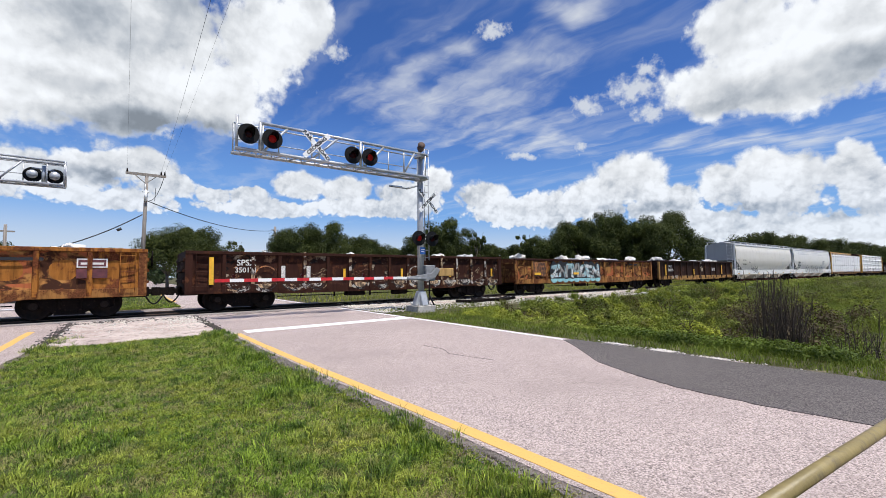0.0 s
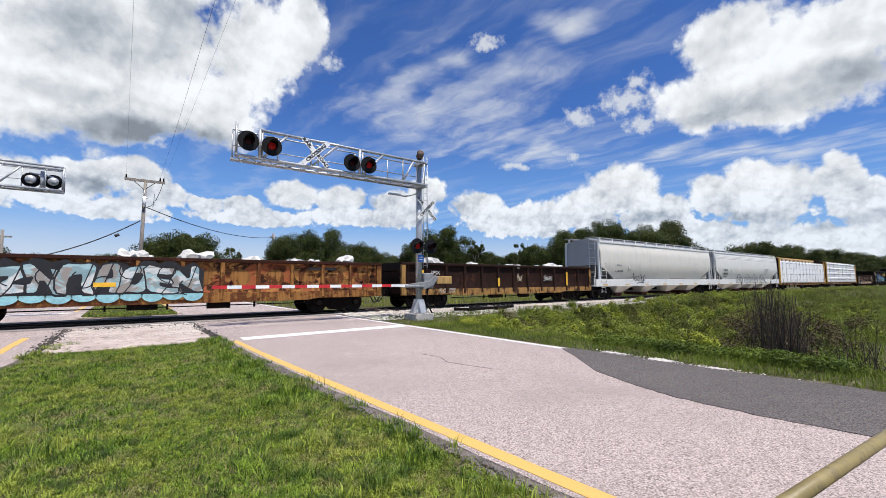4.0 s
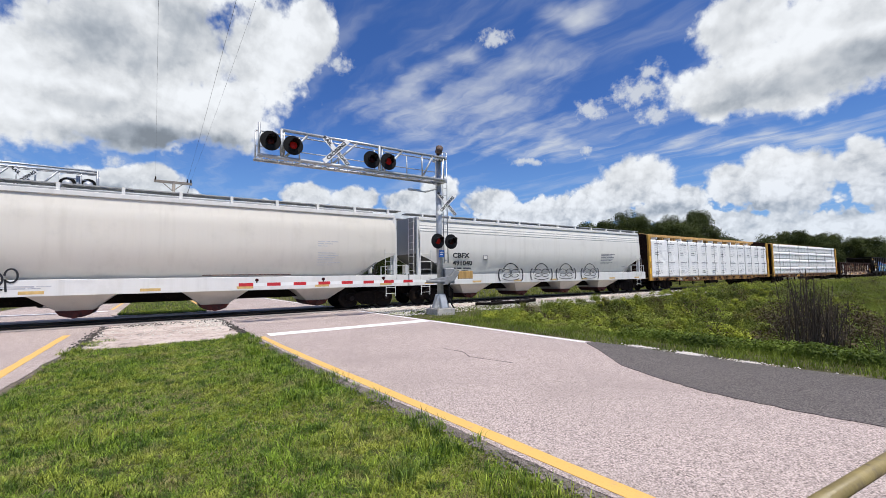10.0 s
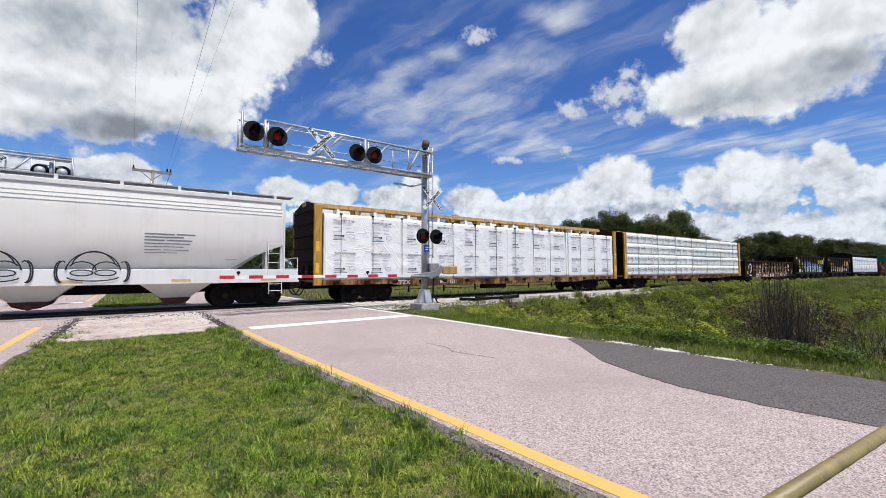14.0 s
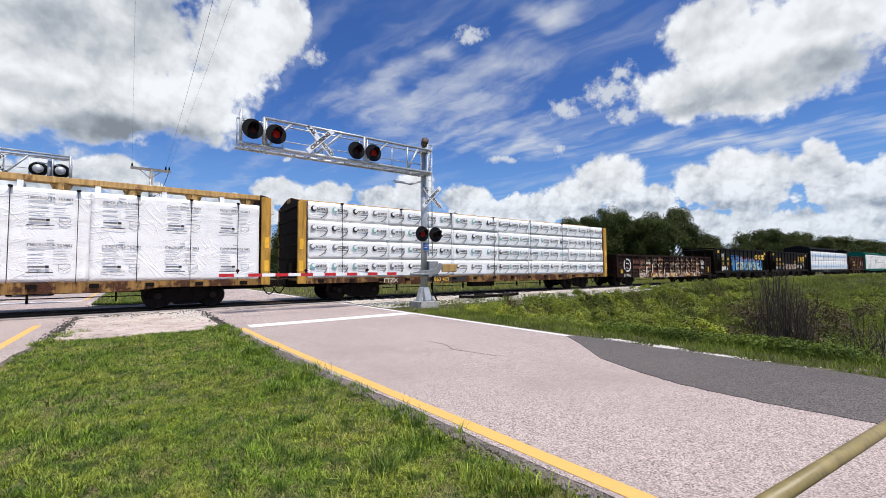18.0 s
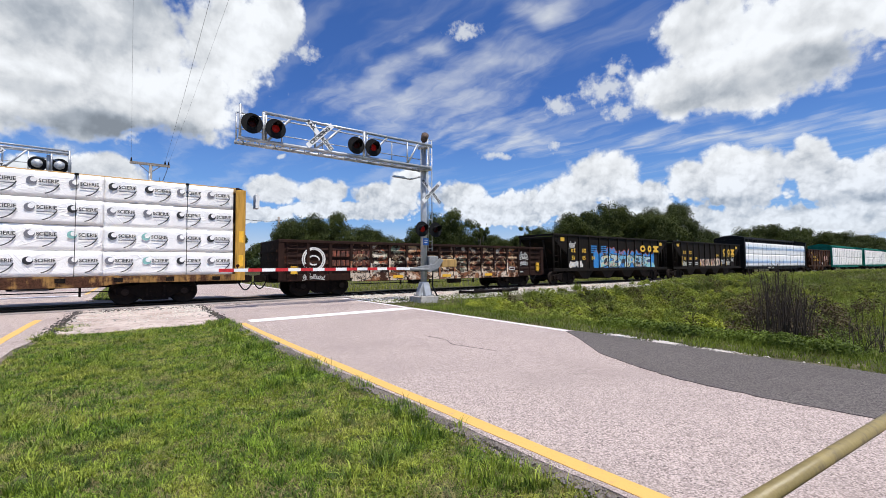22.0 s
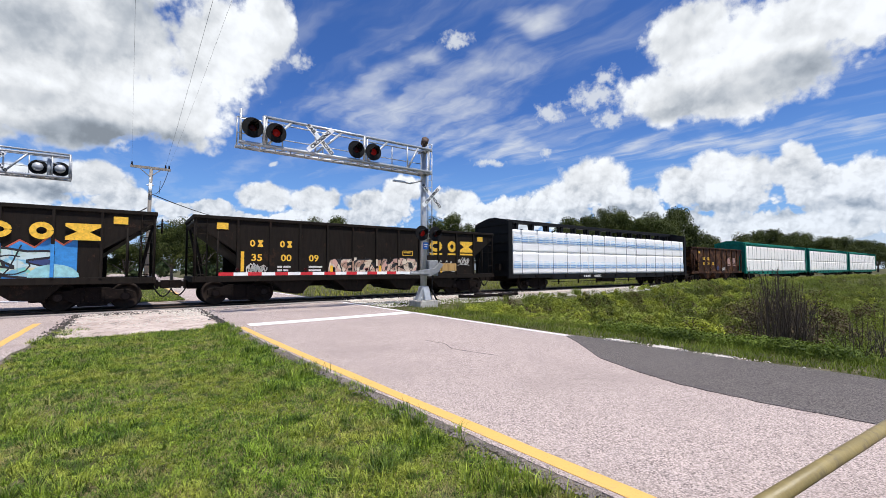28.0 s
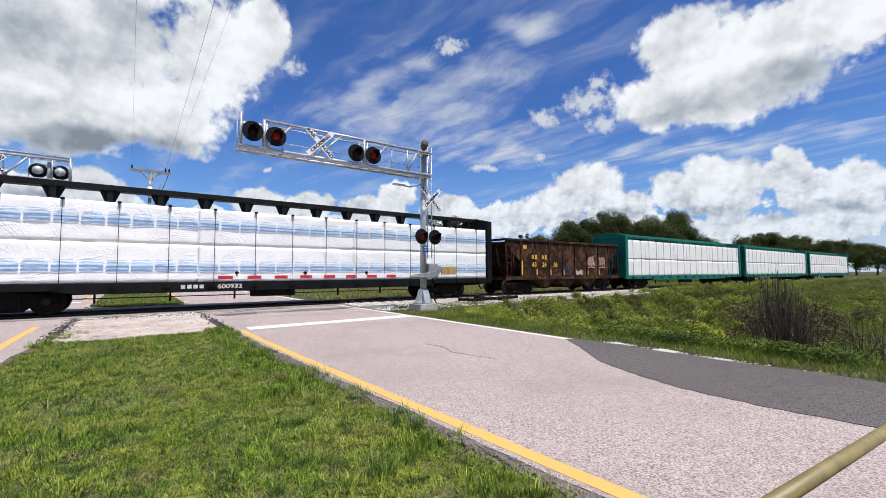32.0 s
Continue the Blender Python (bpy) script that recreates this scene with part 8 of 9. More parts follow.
HEAPS_EAST = [(31.8, 11.3, 5.0, 2.9), (36.6, 8.8, 5.3, 3.0), (28.3, 7.9, 3.9, 2.8), (41.5, 8.0, 3.8, 2.5), (50.2, 9.6, 3.6, 2.1), (46.6, 7.5, 6.1, 2.0), (17.9, 9.7, 5.2, 3.7), (22.4, 9.9, 2.4, 2.3), (11.5, 10.4, 2.4, 2.4), (9.6, 7.8, 3.4, 2.3), (6.3, 8.0, 2.3, 2.5), (17.4, 4.6, 6.0, 2.1), (11.0, 4.0, 7.4, 1.7), (6.7, 5.1, 3.4, 2.0), (24.2, 5.5, 4.9, 1.8)]
HEAPS_WEST = [(80.5, 8.3, 2.3, 1.2), (74.6, 10.3, 3.4, 1.8), (68.6, 10.2, 3.4, 1.8), (60.2, 9.2, 4.6, 2.7), (57.1, 11.5, 3.0, 1.8), (84.3, 8.3, 2.0, 1.0), (91.2, 10.8, 3.2, 1.8), (95.9, 9.8, 3.7, 2.0), (88.9, 8.8, 3.0, 1.4), (101.9, 8.9, 4.1, 2.7), (66.2, 7.9, 8.7, 1.3), (78.8, 7.1, 7.4, 1.1), (94.4, 7.0, 6.4, 1.3)]
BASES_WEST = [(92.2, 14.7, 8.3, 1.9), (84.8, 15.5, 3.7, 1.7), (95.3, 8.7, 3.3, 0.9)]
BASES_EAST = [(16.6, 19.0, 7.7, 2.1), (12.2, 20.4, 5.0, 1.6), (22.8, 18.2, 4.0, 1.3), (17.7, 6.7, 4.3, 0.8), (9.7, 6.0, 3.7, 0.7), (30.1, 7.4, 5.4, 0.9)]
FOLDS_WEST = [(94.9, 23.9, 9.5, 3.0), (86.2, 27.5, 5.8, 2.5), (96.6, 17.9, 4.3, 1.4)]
CIRRUS = [(49.4, 21.1, 11.9, 5.6), (45.1, 25.9, 11.3, 3.9), (38.2, 30.7, 6.5, 2.0), (14.8, 14.0, 16.2, 2.0), (57.7, 25.7, 7.3, 2.6), (43.3, 16.6, 10.1, 1.9), (59.1, 21.6, 11.8, 5.1), (53.2, 27.1, 6.3, 2.6)]
CLOUDS_BEHIND = [(125, 18, 16, 9), (150, 26, 20, 9), (-20, 18, 14, 8), (-50, 24, 18, 8), (-150, 20, 20, 8), (-100, 30, 25, 9), (178, 22, 20, 9)]
bm = bmesh.new()
bmesh.ops.create_uvsphere(bm, u_segments=96, v_segments=48, radius=3000)
bmesh.ops.delete(bm, geom=[v for v in bm.verts if v.co.z < -260 or v.co.z > 2500], context="VERTS")      # open to the clear sky overhead
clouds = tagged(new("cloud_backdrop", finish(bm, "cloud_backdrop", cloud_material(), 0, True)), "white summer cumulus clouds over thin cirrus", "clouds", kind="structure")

# ---- plants ----


def blades(name, spots, label, material, height, width, lean=0.5, rand=0, base=land):
    """Grass: each blade a bent tapering strip."""
    g = np.random.default_rng(rand)
    n = len(spots)
    p = np.asarray(spots, float)
    h = height(p, g)[:, None]
    a = g.random(n) * math.tau
    side = np.stack([np.cos(a), np.sin(a), np.zeros(n)], 1) * (width * (0.6 + 0.8 * g.random((n, 1))))
    b = g.random(n) * math.tau
    bend = np.stack([np.cos(b), np.sin(b), np.zeros(n)], 1) * h * lean * (0.2 + g.random((n, 1)))
    up = np.array([[0, 0, 1.0]])
    v0, v1 = p - side, p + side
    mid = p + up * h * 0.55 + bend * 0.35
    v2, v3 = mid - side * 0.75, mid + side * 0.75
    v4 = p + up * h * (0.98 - 0.25 * lean) + bend
    v = np.stack([v0, v1, v2, v3, v4], 1).reshape(-1, 3)
    k = np.arange(n)[:, None] * 5
    quads, tris = k + np.array([[0, 1, 3, 2]]), k + np.array([[2, 3, 4]])
    me = bpy.data.meshes.new(name)
    me.vertices.add(len(v))
    me.vertices.foreach_set("co", v.ravel().astype(np.float32))
    loops = np.concatenate([quads, tris], 1).ravel().astype(np.int32)
    me.loops.add(len(loops))
    me.loops.foreach_set("vertex_index", loops)
    me.polygons.add(2 * n)
    starts = (np.arange(n)[:, None] * 7 + np.array([[0, 4]])).ravel().astype(np.int32)
    me.polygons.foreach_set("loop_start", starts)
    me.update(calc_edges=True)
    me.validate()
    me.materials.append(M[material])
    return tagged(new(name, me), label, "grass", kind="stuff")


def patchy(x, y, s=0.9, o=0.0):
    return 0.5 + 0.5 * noise.noise(Vector((x * s + o, y * s, o)))


def lawn_spots(count, x0, x1, y0, y1, power, seed, keep=lambda x, y, r: True, z=None):
    g = random.Random(seed)
    out = []
    while len(out) < count:
        y = y0 + (y1 - y0) * g.random() ** power
        x = g.uniform(x0, x1)
        if keep(x, y, g.random()):
            out.append((x, y, (z(x, y) if z else land(x, y))))
    return out


def median_keep(x, y, r):
    edge = 0.10 * noise.noise(Vector((x * 0.1, y * 2.1, 4)))
    if y > 12.35 + 0.3 * noise.noise(Vector((x * 2, 3, 1))) or not (-1.46 + left_edge(y) + edge < x < 2.07 + lane_edge(y) + 1.2 * edge):
        return False
    return r < 0.10 + 1.5 * patchy(x, y, 1.4, 3.0) * (0.5 + 0.7 * patchy(x, y, 4.0, 9.0))


def turf(name, tufts, per, height, width, label, rand, material="turf", spread=0.022, lean=0.75):
    """Lawn in tufts: the blades of a tuft lean outwards."""
    g = np.random.default_rng(rand)
    c = np.asarray(tufts, float)
    size = np.array([(0.45 + 0.75 * patchy(x, y, 0.9, 8.0) + 2.6 * max(0.0, patchy(x, y, 1.7, 77.0) - 0.60) + 0.9 * max(0.0, patchy(x, y, 6.0, 31.0) - 0.6)) for x, y, _ in c]) * (0.7 + 0.6 * g.random(len(c)))
    p, k = np.repeat(c, per, 0), np.repeat(size, per)[:, None]
    n = len(p)
    a = g.random(n) * math.tau
    out = np.stack([np.cos(a), np.sin(a), np.zeros(n)], 1)
    far = g.random((n, 1))
    p = p + out * spread * (0.3 + far) * k
    h = height * k * (0.55 + 0.75 * g.random((n, 1)))
    b = a + g.normal(0, 0.5, n)
    bend = np.stack([np.cos(b), np.sin(b), np.zeros(n)], 1) * h * lean * (0.25 + far)
    s = a + math.pi / 2 + g.normal(0, 0.5, n)
    side = np.stack([np.cos(s), np.sin(s), np.zeros(n)], 1) * (width * (0.6 + 0.7 * g.random((n, 1))))
    up = np.array([[0, 0, 1.0]])
    mid = p + up * h * 0.6 + bend * 0.35
    tip = p + up * h * (0.95 - 0.4 * far * lean) + bend
    v = np.stack([p - side, p + side, mid - side * 0.8, mid + side * 0.8, tip], 1).reshape(-1, 3)
    q = np.arange(n)[:, None] * 5
    loops = np.concatenate([q + np.array([[0, 1, 3, 2]]), q + np.array([[2, 3, 4]])], 1).ravel().astype(np.int32)
    me = bpy.data.meshes.new(name)
    me.vertices.add(len(v))
    me.vertices.foreach_set("co", v.ravel().astype(np.float32))
    me.loops.add(len(loops))
    me.loops.foreach_set("vertex_index", loops)
    me.polygons.add(2 * n)
    me.polygons.foreach_set("loop_start", (np.arange(n)[:, None] * 7 + np.array([[0, 4]])).ravel().astype(np.int32))
    me.update(calc_edges=True)
    me.materials.append(M[material])
    return tagged(new(name, me), label, "grass", kind="stuff")


def lawn_keep(x, y, r):
    """Thick where the camera looks over the lawn, thin behind it; bare patches here and there."""
    bare = patchy(x, y, 0.75, 61.0) + 0.35 * patchy(x, y, 3.1, 14.0)
    return median_keep(x, y, r) and (x * 0.6 + y * 0.8 > 1.9 or r < 0.12) and (bare < 0.80 or r < 0.16)


def mat_keep(x, y, r):
    return median_keep(x, y, r * 0.5) and (x * 0.6 + y * 0.8 > 1.9 or r < 0.10)


turf("median_grass", lawn_spots(9500, -2.0, 2.5, 0.4, 12.6, 1.4, 1, lawn_keep), 14, 0.062, 0.0031, "green lawn grass on the median, patchy and uneven", 1, lean=1.0)
turf("median_grass_low", lawn_spots(17000, -2.0, 2.5, 0.3, 12.5, 1.5, 11, mat_keep), 13, 0.034, 0.0027, "short creeping grass on the median", 11, spread=0.06, lean=1.7)
turf("median_straw", lawn_spots(6500, -2.0, 2.5, 0.3, 12.4, 1.5, 2, lambda x, y, r: mat_keep(x, y, r) and (patchy(x, y, 0.8, 21.0) > 0.42 or patchy(x, y, 0.75, 61.0) > 0.55)), 9, 0.036, 0.0022, "dry straw among the lawn", 2, "straw", 0.06, 1.9)
turf("median_clumps", lawn_spots(520, -1.9, 2.4, 1.2, 12.4, 1.2, 71, lambda x, y, r: lawn_keep(x, y, r) and patchy(x, y, 1.1, 83.0) > 0.56), 20, 0.115, 0.0036, "taller grass clumps in the lawn", 71, spread=0.035, lean=0.85)
turf("edge_tufts", lawn_spots(420, 1.3, 2.35, 1.2, 12.4, 1.0, 3, lambda x, y, r: x < 2.09 + lane_edge(y) and x > 1.5 + lane_edge(y) and (patchy(x, y, 1.8, 5.0) > 0.52 or y > 11.5)), 16, 0.14, 0.0036, "taller grass tufts along the lane edge", 3, spread=0.03, lean=0.6)
turf("left_tufts", lawn_spots(60, -1.42, -0.8, 11.6, 13.2, 1.0, 33, lambda x, y, r: patchy(x, y, 1.8, 15.0) > 0.45), 14, 0.15, 0.0034, "taller weeds at the median corner", 33, spread=0.03, lean=0.5)
blades("far_median_grass", lawn_spots(9000, -1.3, 2.0, 22.7, 60, 2.0, 4, z=lambda x, y: 0.05), "grass on the far median", "turf", lambda p, g: 0.05 + 0.09 * g.random(len(p)), 0.009, 0.6, 4)
blades("verge_grass", lawn_spots(42000, 7.6, 13.5, -1.0, 15.6, 1.0, 5, lambda x, y, r: x > 7.72 + 0.18 * noise.noise(Vector((1, y * 1.4, 2))) + (0.25 if 1 < y < 5 else 0) and (y < 12.9 + 0.8 * noise.noise(Vector((x, 1, 1))) or r < 0.25) and r < 1.35 - (x - 7.6) * 0.14), "lush verge grass beside the lane", "verge",
       lambda p, g: (0.06 + 0.16 * g.random(len(p)) ** 1.5) * (0.6 + 0.12 * (p[:, 0] - 7.6)), 0.0055, 0.6, 5)
blades("field_grass", lawn_spots(30000, 12, 150, 0.0, 17.6, 1.0, 6, lambda x, y, r: (y < 0.11 * x + 1.6 * r or x > 55) and r < 25 / (x * 0.55)), "rank green grass of the ditch and field", "bank_grass", lambda p, g: 0.2 + 0.35 * g.random(len(p)), 0.014, 0.5, 6)
blades("far_verge_grass", lawn_spots(22000, 7.8, 90, 22.8, 60, 1.6, 7), "grass beyond the railway", "grass", lambda p, g: 0.1 + 0.25 * g.random(len(p)), 0.022, 0.5, 7)
blades("left_verge_grass", lawn_spots(9000, -40, -7.2, 22.8, 70, 1.6, 8), "grass beside the oncoming lane", "grass", lambda p, g: 0.1 + 0.2 * g.random(len(p)), 0.02, 0.5, 8)


def leaf_cloud(name, centres, radii, per, size, material, rand, squash=0.8, shell=0.35):
    """Many small leaf pairs gathered in clumps."""
    g = np.random.default_rng(rand)
    c = np.repeat(np.asarray(centres, float), per, 0)
    r = np.repeat(np.asarray(radii, float), per)[:, None]
    n = len(c)
    d = g.standard_normal((n, 3))
    d /= np.linalg.norm(d, axis=1)[:, None]
    p = c + d * r * (shell + (1 - shell) * g.random((n, 1)) ** 0.5) * (1, 1, squash)
    nrm = d * 1.05 + g.standard_normal((n, 3)) * 0.45 + (0, 0, 0.3)
    nrm /= np.linalg.norm(nrm, axis=1)[:, None]
    t = np.cross(nrm, g.standard_normal((n, 3)))
    t /= np.linalg.norm(t, axis=1)[:, None]
    b = np.cross(nrm, t)
    s = size * (0.5 + g.random((n, 1)))
    v = np.stack([p - t * s, p + b * s * 0.45, p + t * s, p - b * s * 0.45], 1).reshape(-1, 3)
    me = bpy.data.meshes.new(name)
    me.vertices.add(len(v))
    me.vertices.foreach_set("co", v.ravel().astype(np.float32))
    me.loops.add(4 * n)
    me.loops.foreach_set("vertex_index", np.arange(4 * n, dtype=np.int32))
    me.polygons.add(n)
    me.polygons.foreach_set("loop_start", np.arange(0, 4 * n, 4, dtype=np.int32))
    me.update(calc_edges=True)
    me.materials.append(M[material])
    return me


gc = random.Random(5)
patches = []
while len(patches) < 620:
    x, y = gc.uniform(-1.3, 2.2), 0.9 + 9 * gc.random() ** 1.4
    if median_keep(x, y, 0.0) and patchy(x, y, 0.7, 33.0) > 0.52:
        patches.append((x, y, land(x, y) + 0.03))
tagged(new("clover_patches", leaf_cloud("clover_patches", patches, [0.05 + 0.08 * gc.random() for _ in patches], 46, 0.0105, "clover", 55, 0.35)), "yellow-green clover among the lawn", "clover", kind="stuff")


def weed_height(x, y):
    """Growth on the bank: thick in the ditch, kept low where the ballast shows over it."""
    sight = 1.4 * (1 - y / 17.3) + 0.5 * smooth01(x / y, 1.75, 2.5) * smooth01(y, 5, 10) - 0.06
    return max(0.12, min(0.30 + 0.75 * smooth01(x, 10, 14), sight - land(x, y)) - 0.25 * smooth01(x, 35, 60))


def weed_bank(name, count, keep, label, rand, material, size=0.036, per=190, grow=1.0):
    g = random.Random(rand)
    cs, rs = [], []
    while len(cs) < count:
        x = 9.0 + 95 * g.random() ** 1.8
        y = g.uniform(1.6, 17.6)
        if keep(x, y, g.random()):
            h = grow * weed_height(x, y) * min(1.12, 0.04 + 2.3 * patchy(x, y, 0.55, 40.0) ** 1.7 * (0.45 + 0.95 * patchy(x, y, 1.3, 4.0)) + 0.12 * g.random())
            r = 0.12 + 0.36 * h * (0.4 + 0.7 * g.random()) + 0.003 * x
            cs.append((x, y, land(x, y) + max(0.08, h - r * 0.75)))
            rs.append(r)
    me = leaf_cloud(name, cs, rs, per, size, material, rand, 0.9)
    return tagged(new(name, me), label, "weeds", kind="stuff")


def on_bank(x, y):
    return y > 3.0 + 0.5 * math.sin(x) and y < 12.6 + 0.06 * x and x > 10.0 + 0.9 * math.sin(y * 1.3) + max(0, (13.5 - x)) * 0.3


weed_bank("weed_bank", 760, lambda x, y, r: on_bank(x, y) and patchy(x, y, 0.8, 2.0) < 0.5 + 0.3 * r and (y > 0.40 * x or r < 0.1), "dense green weeds on the railway bank", 12, "weed", grow=0.72)
# darker leaf colours stand in for the shaded parts of the bank
weed_bank("olive_weeds", 620, lambda x, y, r: on_bank(x, y) and (patchy(x, y, 0.8, 2.0) > 0.5 or y < 0.40 * x), "olive weeds and low shrubs, toned dark for the shaded bank", 15, "weed_dark", 0.045, 150, 0.75)
weed_bank("withered_weeds", 420, lambda x, y, r: on_bank(x, y) and (y < 0.36 * x and x < 24 or patchy(x, y, 0.5, 60.0) > 0.6 and r < 0.5), "withered brown weeds, also toned dark for the shaded bank", 16, "weed_dry", 0.04, 90, 1.1)
weed_bank("trackside_weeds", 420, lambda x, y, r: x > 26 and 14.5 < y < 17.6 and r < smooth01(x, 24, 40), "tall green weeds close to the track", 13, "weed", 0.06, 90)
weed_bank("low_weeds", 420, lambda x, y, r: 8.6 < x < 14 and 1.6 < y < 6, "low leafy plants along the asphalt", 14, "low_leaf", 0.028, 90, 0.8)
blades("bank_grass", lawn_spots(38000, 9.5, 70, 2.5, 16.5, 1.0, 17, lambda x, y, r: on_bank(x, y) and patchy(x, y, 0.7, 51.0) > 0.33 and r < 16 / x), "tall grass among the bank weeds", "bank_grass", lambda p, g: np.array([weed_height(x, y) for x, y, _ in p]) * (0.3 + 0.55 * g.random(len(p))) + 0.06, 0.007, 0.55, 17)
# rounded shrubs on the slope
sg = random.Random(23)
grown = 0
while grown < 150:
    x, y = 10.6 + 30 * sg.random() ** 1.5, sg.uniform(3.4, 13.2)
    if not on_bank(x, y) or (y < 0.34 * x and sg.random() < 0.8):
        continue
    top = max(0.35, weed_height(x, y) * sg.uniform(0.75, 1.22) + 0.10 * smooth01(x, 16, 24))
    wide = sg.uniform(0.35, 0.95) * (0.55 + 0.5 * top)
    cl, cr = [], []
    for _ in range(15):
        a, q = sg.uniform(0, 6.28), math.sqrt(sg.random())
        r = sg.uniform(0.10, 0.22)
        cl.append((x + wide * q * math.cos(a), y + wide * q * math.sin(a), land(x, y) + max(0.08, top * (1 - 0.85 * q * q) * sg.uniform(0.75, 1.0) - r * 0.7)))
        cr.append(r)
    kind = sg.choice(("shrub", "shrub", "weed", "weed", "weed_dark"))
    me = leaf_cloud("shrub", cl, cr, 110, sg.uniform(0.024, 0.042), kind, 300 + grown, 0.9, 0.55)
    tagged(new("shrub", me), "dark olive shrub on the railway bank" if kind == "weed_dark" else "leafy yellow-green shrub on the railway bank", "shrub", "bank shrubs")
    grown += 1
# single weed clumps on the ballast edge
for k, (x, y, h) in enumerate(((14.2, 14.4, 0.34), (15.4, 14.0, 0.42), (16.3, 14.6, 0.30), (18.6, 14.6, 0.26), (13.0, 13.6, 0.22), (20.5, 15.0, 0.34))):
    g = random.Random(90 + k)
    spots = [(x + g.gauss(0, 0.16), y + g.gauss(0, 0.16), land(x, y) + 0.01) for _ in range(16)]
    w = turf("weed_clump", spots, 14, h, 0.008, "tufted green weed clump beside the ballast", 90 + k, "bank_grass", 0.06, 0.45)
    tagged(w, "tufted green weed clump beside the ballast", "weed", "weed clumps")

# dry dead stems
for k, (x, y, h, n) in enumerate(((10.2, 2.95, 1.35, 34), (10.7, 2.85, 1.3, 34), (10.45, 2.65, 1.1, 30), (11.2, 2.7, 1.0, 10), (12.6, 1.95, 1.1, 5), (12.2, 1.6, 0.6, 10), (11.4, 1.55, 0.5, 10), (13.4, 2.1, 1.15, 4), (11.0, 2.0, 0.5, 10))):
    g = random.Random(40 + k)
    bm = bmesh.new()
    for _ in range(n):
        bx, by = x + g.gauss(0, 0.14), y + g.gauss(0, 0.13)
        z0 = land(bx, by) - 0.05
        hh = h * g.uniform(0.35, 1.0) + 0.4
        tip = (bx + g.gauss(0, 0.16), by + g.gauss(0, 0.16), z0 + hh)
        rod(bm, (bx, by, z0), tip, 0.0095, 4, 0.004)
        for _ in range(g.randrange(2, 6)):
            f = g.uniform(0.4, 0.95)
            q = Vector((bx, by, z0)).lerp(Vector(tip), f)
            rod(bm, q, q + Vector((g.gauss(0, 0.08), g.gauss(0, 0.08), 0.12)), 0.004, 4, 0.002)
    tagged(new("dead_bush", finish(bm, "dead_bush", "twig")), "dry brown dead stems in the ditch", "bush", "dead bushes")

# timber and cable scraps by the track
for k, (x, y, a, l) in enumerate(((14.3, 16.2, 12, 1.6), (15.2, 16.5, -8, 2.0), (15.9, 16.1, 20, 1.2), (13.6, 16.4, -20, 1.0), (16.6, 16.6, 4, 1.5))):
    bm = bmesh.new()
    box(bm, -l / 2, l / 2, -0.09, 0.09, 0, 0.14)
    ob = new("old_sleeper", finish(bm, "old_sleeper", "iron", 0.02))
    ob.matrix_basis = pose(x, y, 0.0, 3 * (k % 3), 2 * (k % 2), a)
    tagged(ob, "dark discarded sleeper on the ballast", "timber", "discarded sleepers")


def tree_thing(name, label, seed, height, spread, leaf_mat="leaf", open_crown=False, per=430, leaf=0.115):
    """A broad tree: tapered trunk, forking limbs, crown of leaf clumps with gaps."""
    g = random.Random(seed)
    tree = thing(name, label, "tree")
    trunk_h = height * (0.22 if not open_crown else 0.35)
    bm = bmesh.new()
    rod(bm, (0, 0, -0.2), (0.05 * height * g.uniform(-0.4, 0.4), 0, trunk_h), 0.032 * height, 10, 0.022 * height)
    part("trunk", bm, "bark", tree)
    clumps, radii = [], []
    n = 11 if not open_crown else 8
    for k in range(n):
        a = k * 2.4 + g.uniform(-0.4, 0.4)
        f = (k + 0.6) / n
        end = Vector((spread * (0.25 + 0.75 * f ** 0.5) * math.cos(a) * g.uniform(0.55, 1.0), spread * (0.25 + 0.75 * f ** 0.5) * math.sin(a) * g.uniform(0.55, 1.0), trunk_h + (height - trunk_h) * (1.0 - 0.72 * f) * g.uniform(0.75, 0.98)))
        bm = bmesh.new()
        fork = Vector((0, 0, trunk_h * 0.85)).lerp(end, 0.5) + Vector((0, 0, 0.04 * height))
        rod(bm, (0, 0, trunk_h * 0.85), fork, 0.014 * height, 7, 0.009 * height)
        rod(bm, fork, end, 0.009 * height, 6, 0.003 * height)
        part("limb", bm, "bark", tree)
        for _ in range(8 if not open_crown else 4):
            q = fork.lerp(end, g.uniform(0.3, 1.05)) + Vector((g.gauss(0, 0.13 * spread), g.gauss(0, 0.13 * spread), g.gauss(0, 0.06 * height)))
            q.z = min(q.z, height * (0.93 - 0.25 * min(1, (math.hypot(q.x, q.y) / spread) ** 2)))
            clumps.append(q)
            radii.append(spread * g.uniform(0.16, 0.30) * (0.6 if open_crown else 1))
    me = leaf_cloud("crown", [tuple(c) for c in clumps], radii, per, leaf, leaf_mat, seed)
    crown = new("crown", me)
    crown.parent = tree
    crown["label"] = "dense dark green crown"
    return tree


oaks = [tree_thing("oak_tree", "broad dark green oak tree beyond the railway", 100 + k, 9.0, 5.4) for k in range(4)]
thin_tree = tree_thing("slender_tree", "sparse open-crowned tree against the sky", 120, 9.0, 3.4, open_crown=True, per=240)
PLACED = {}


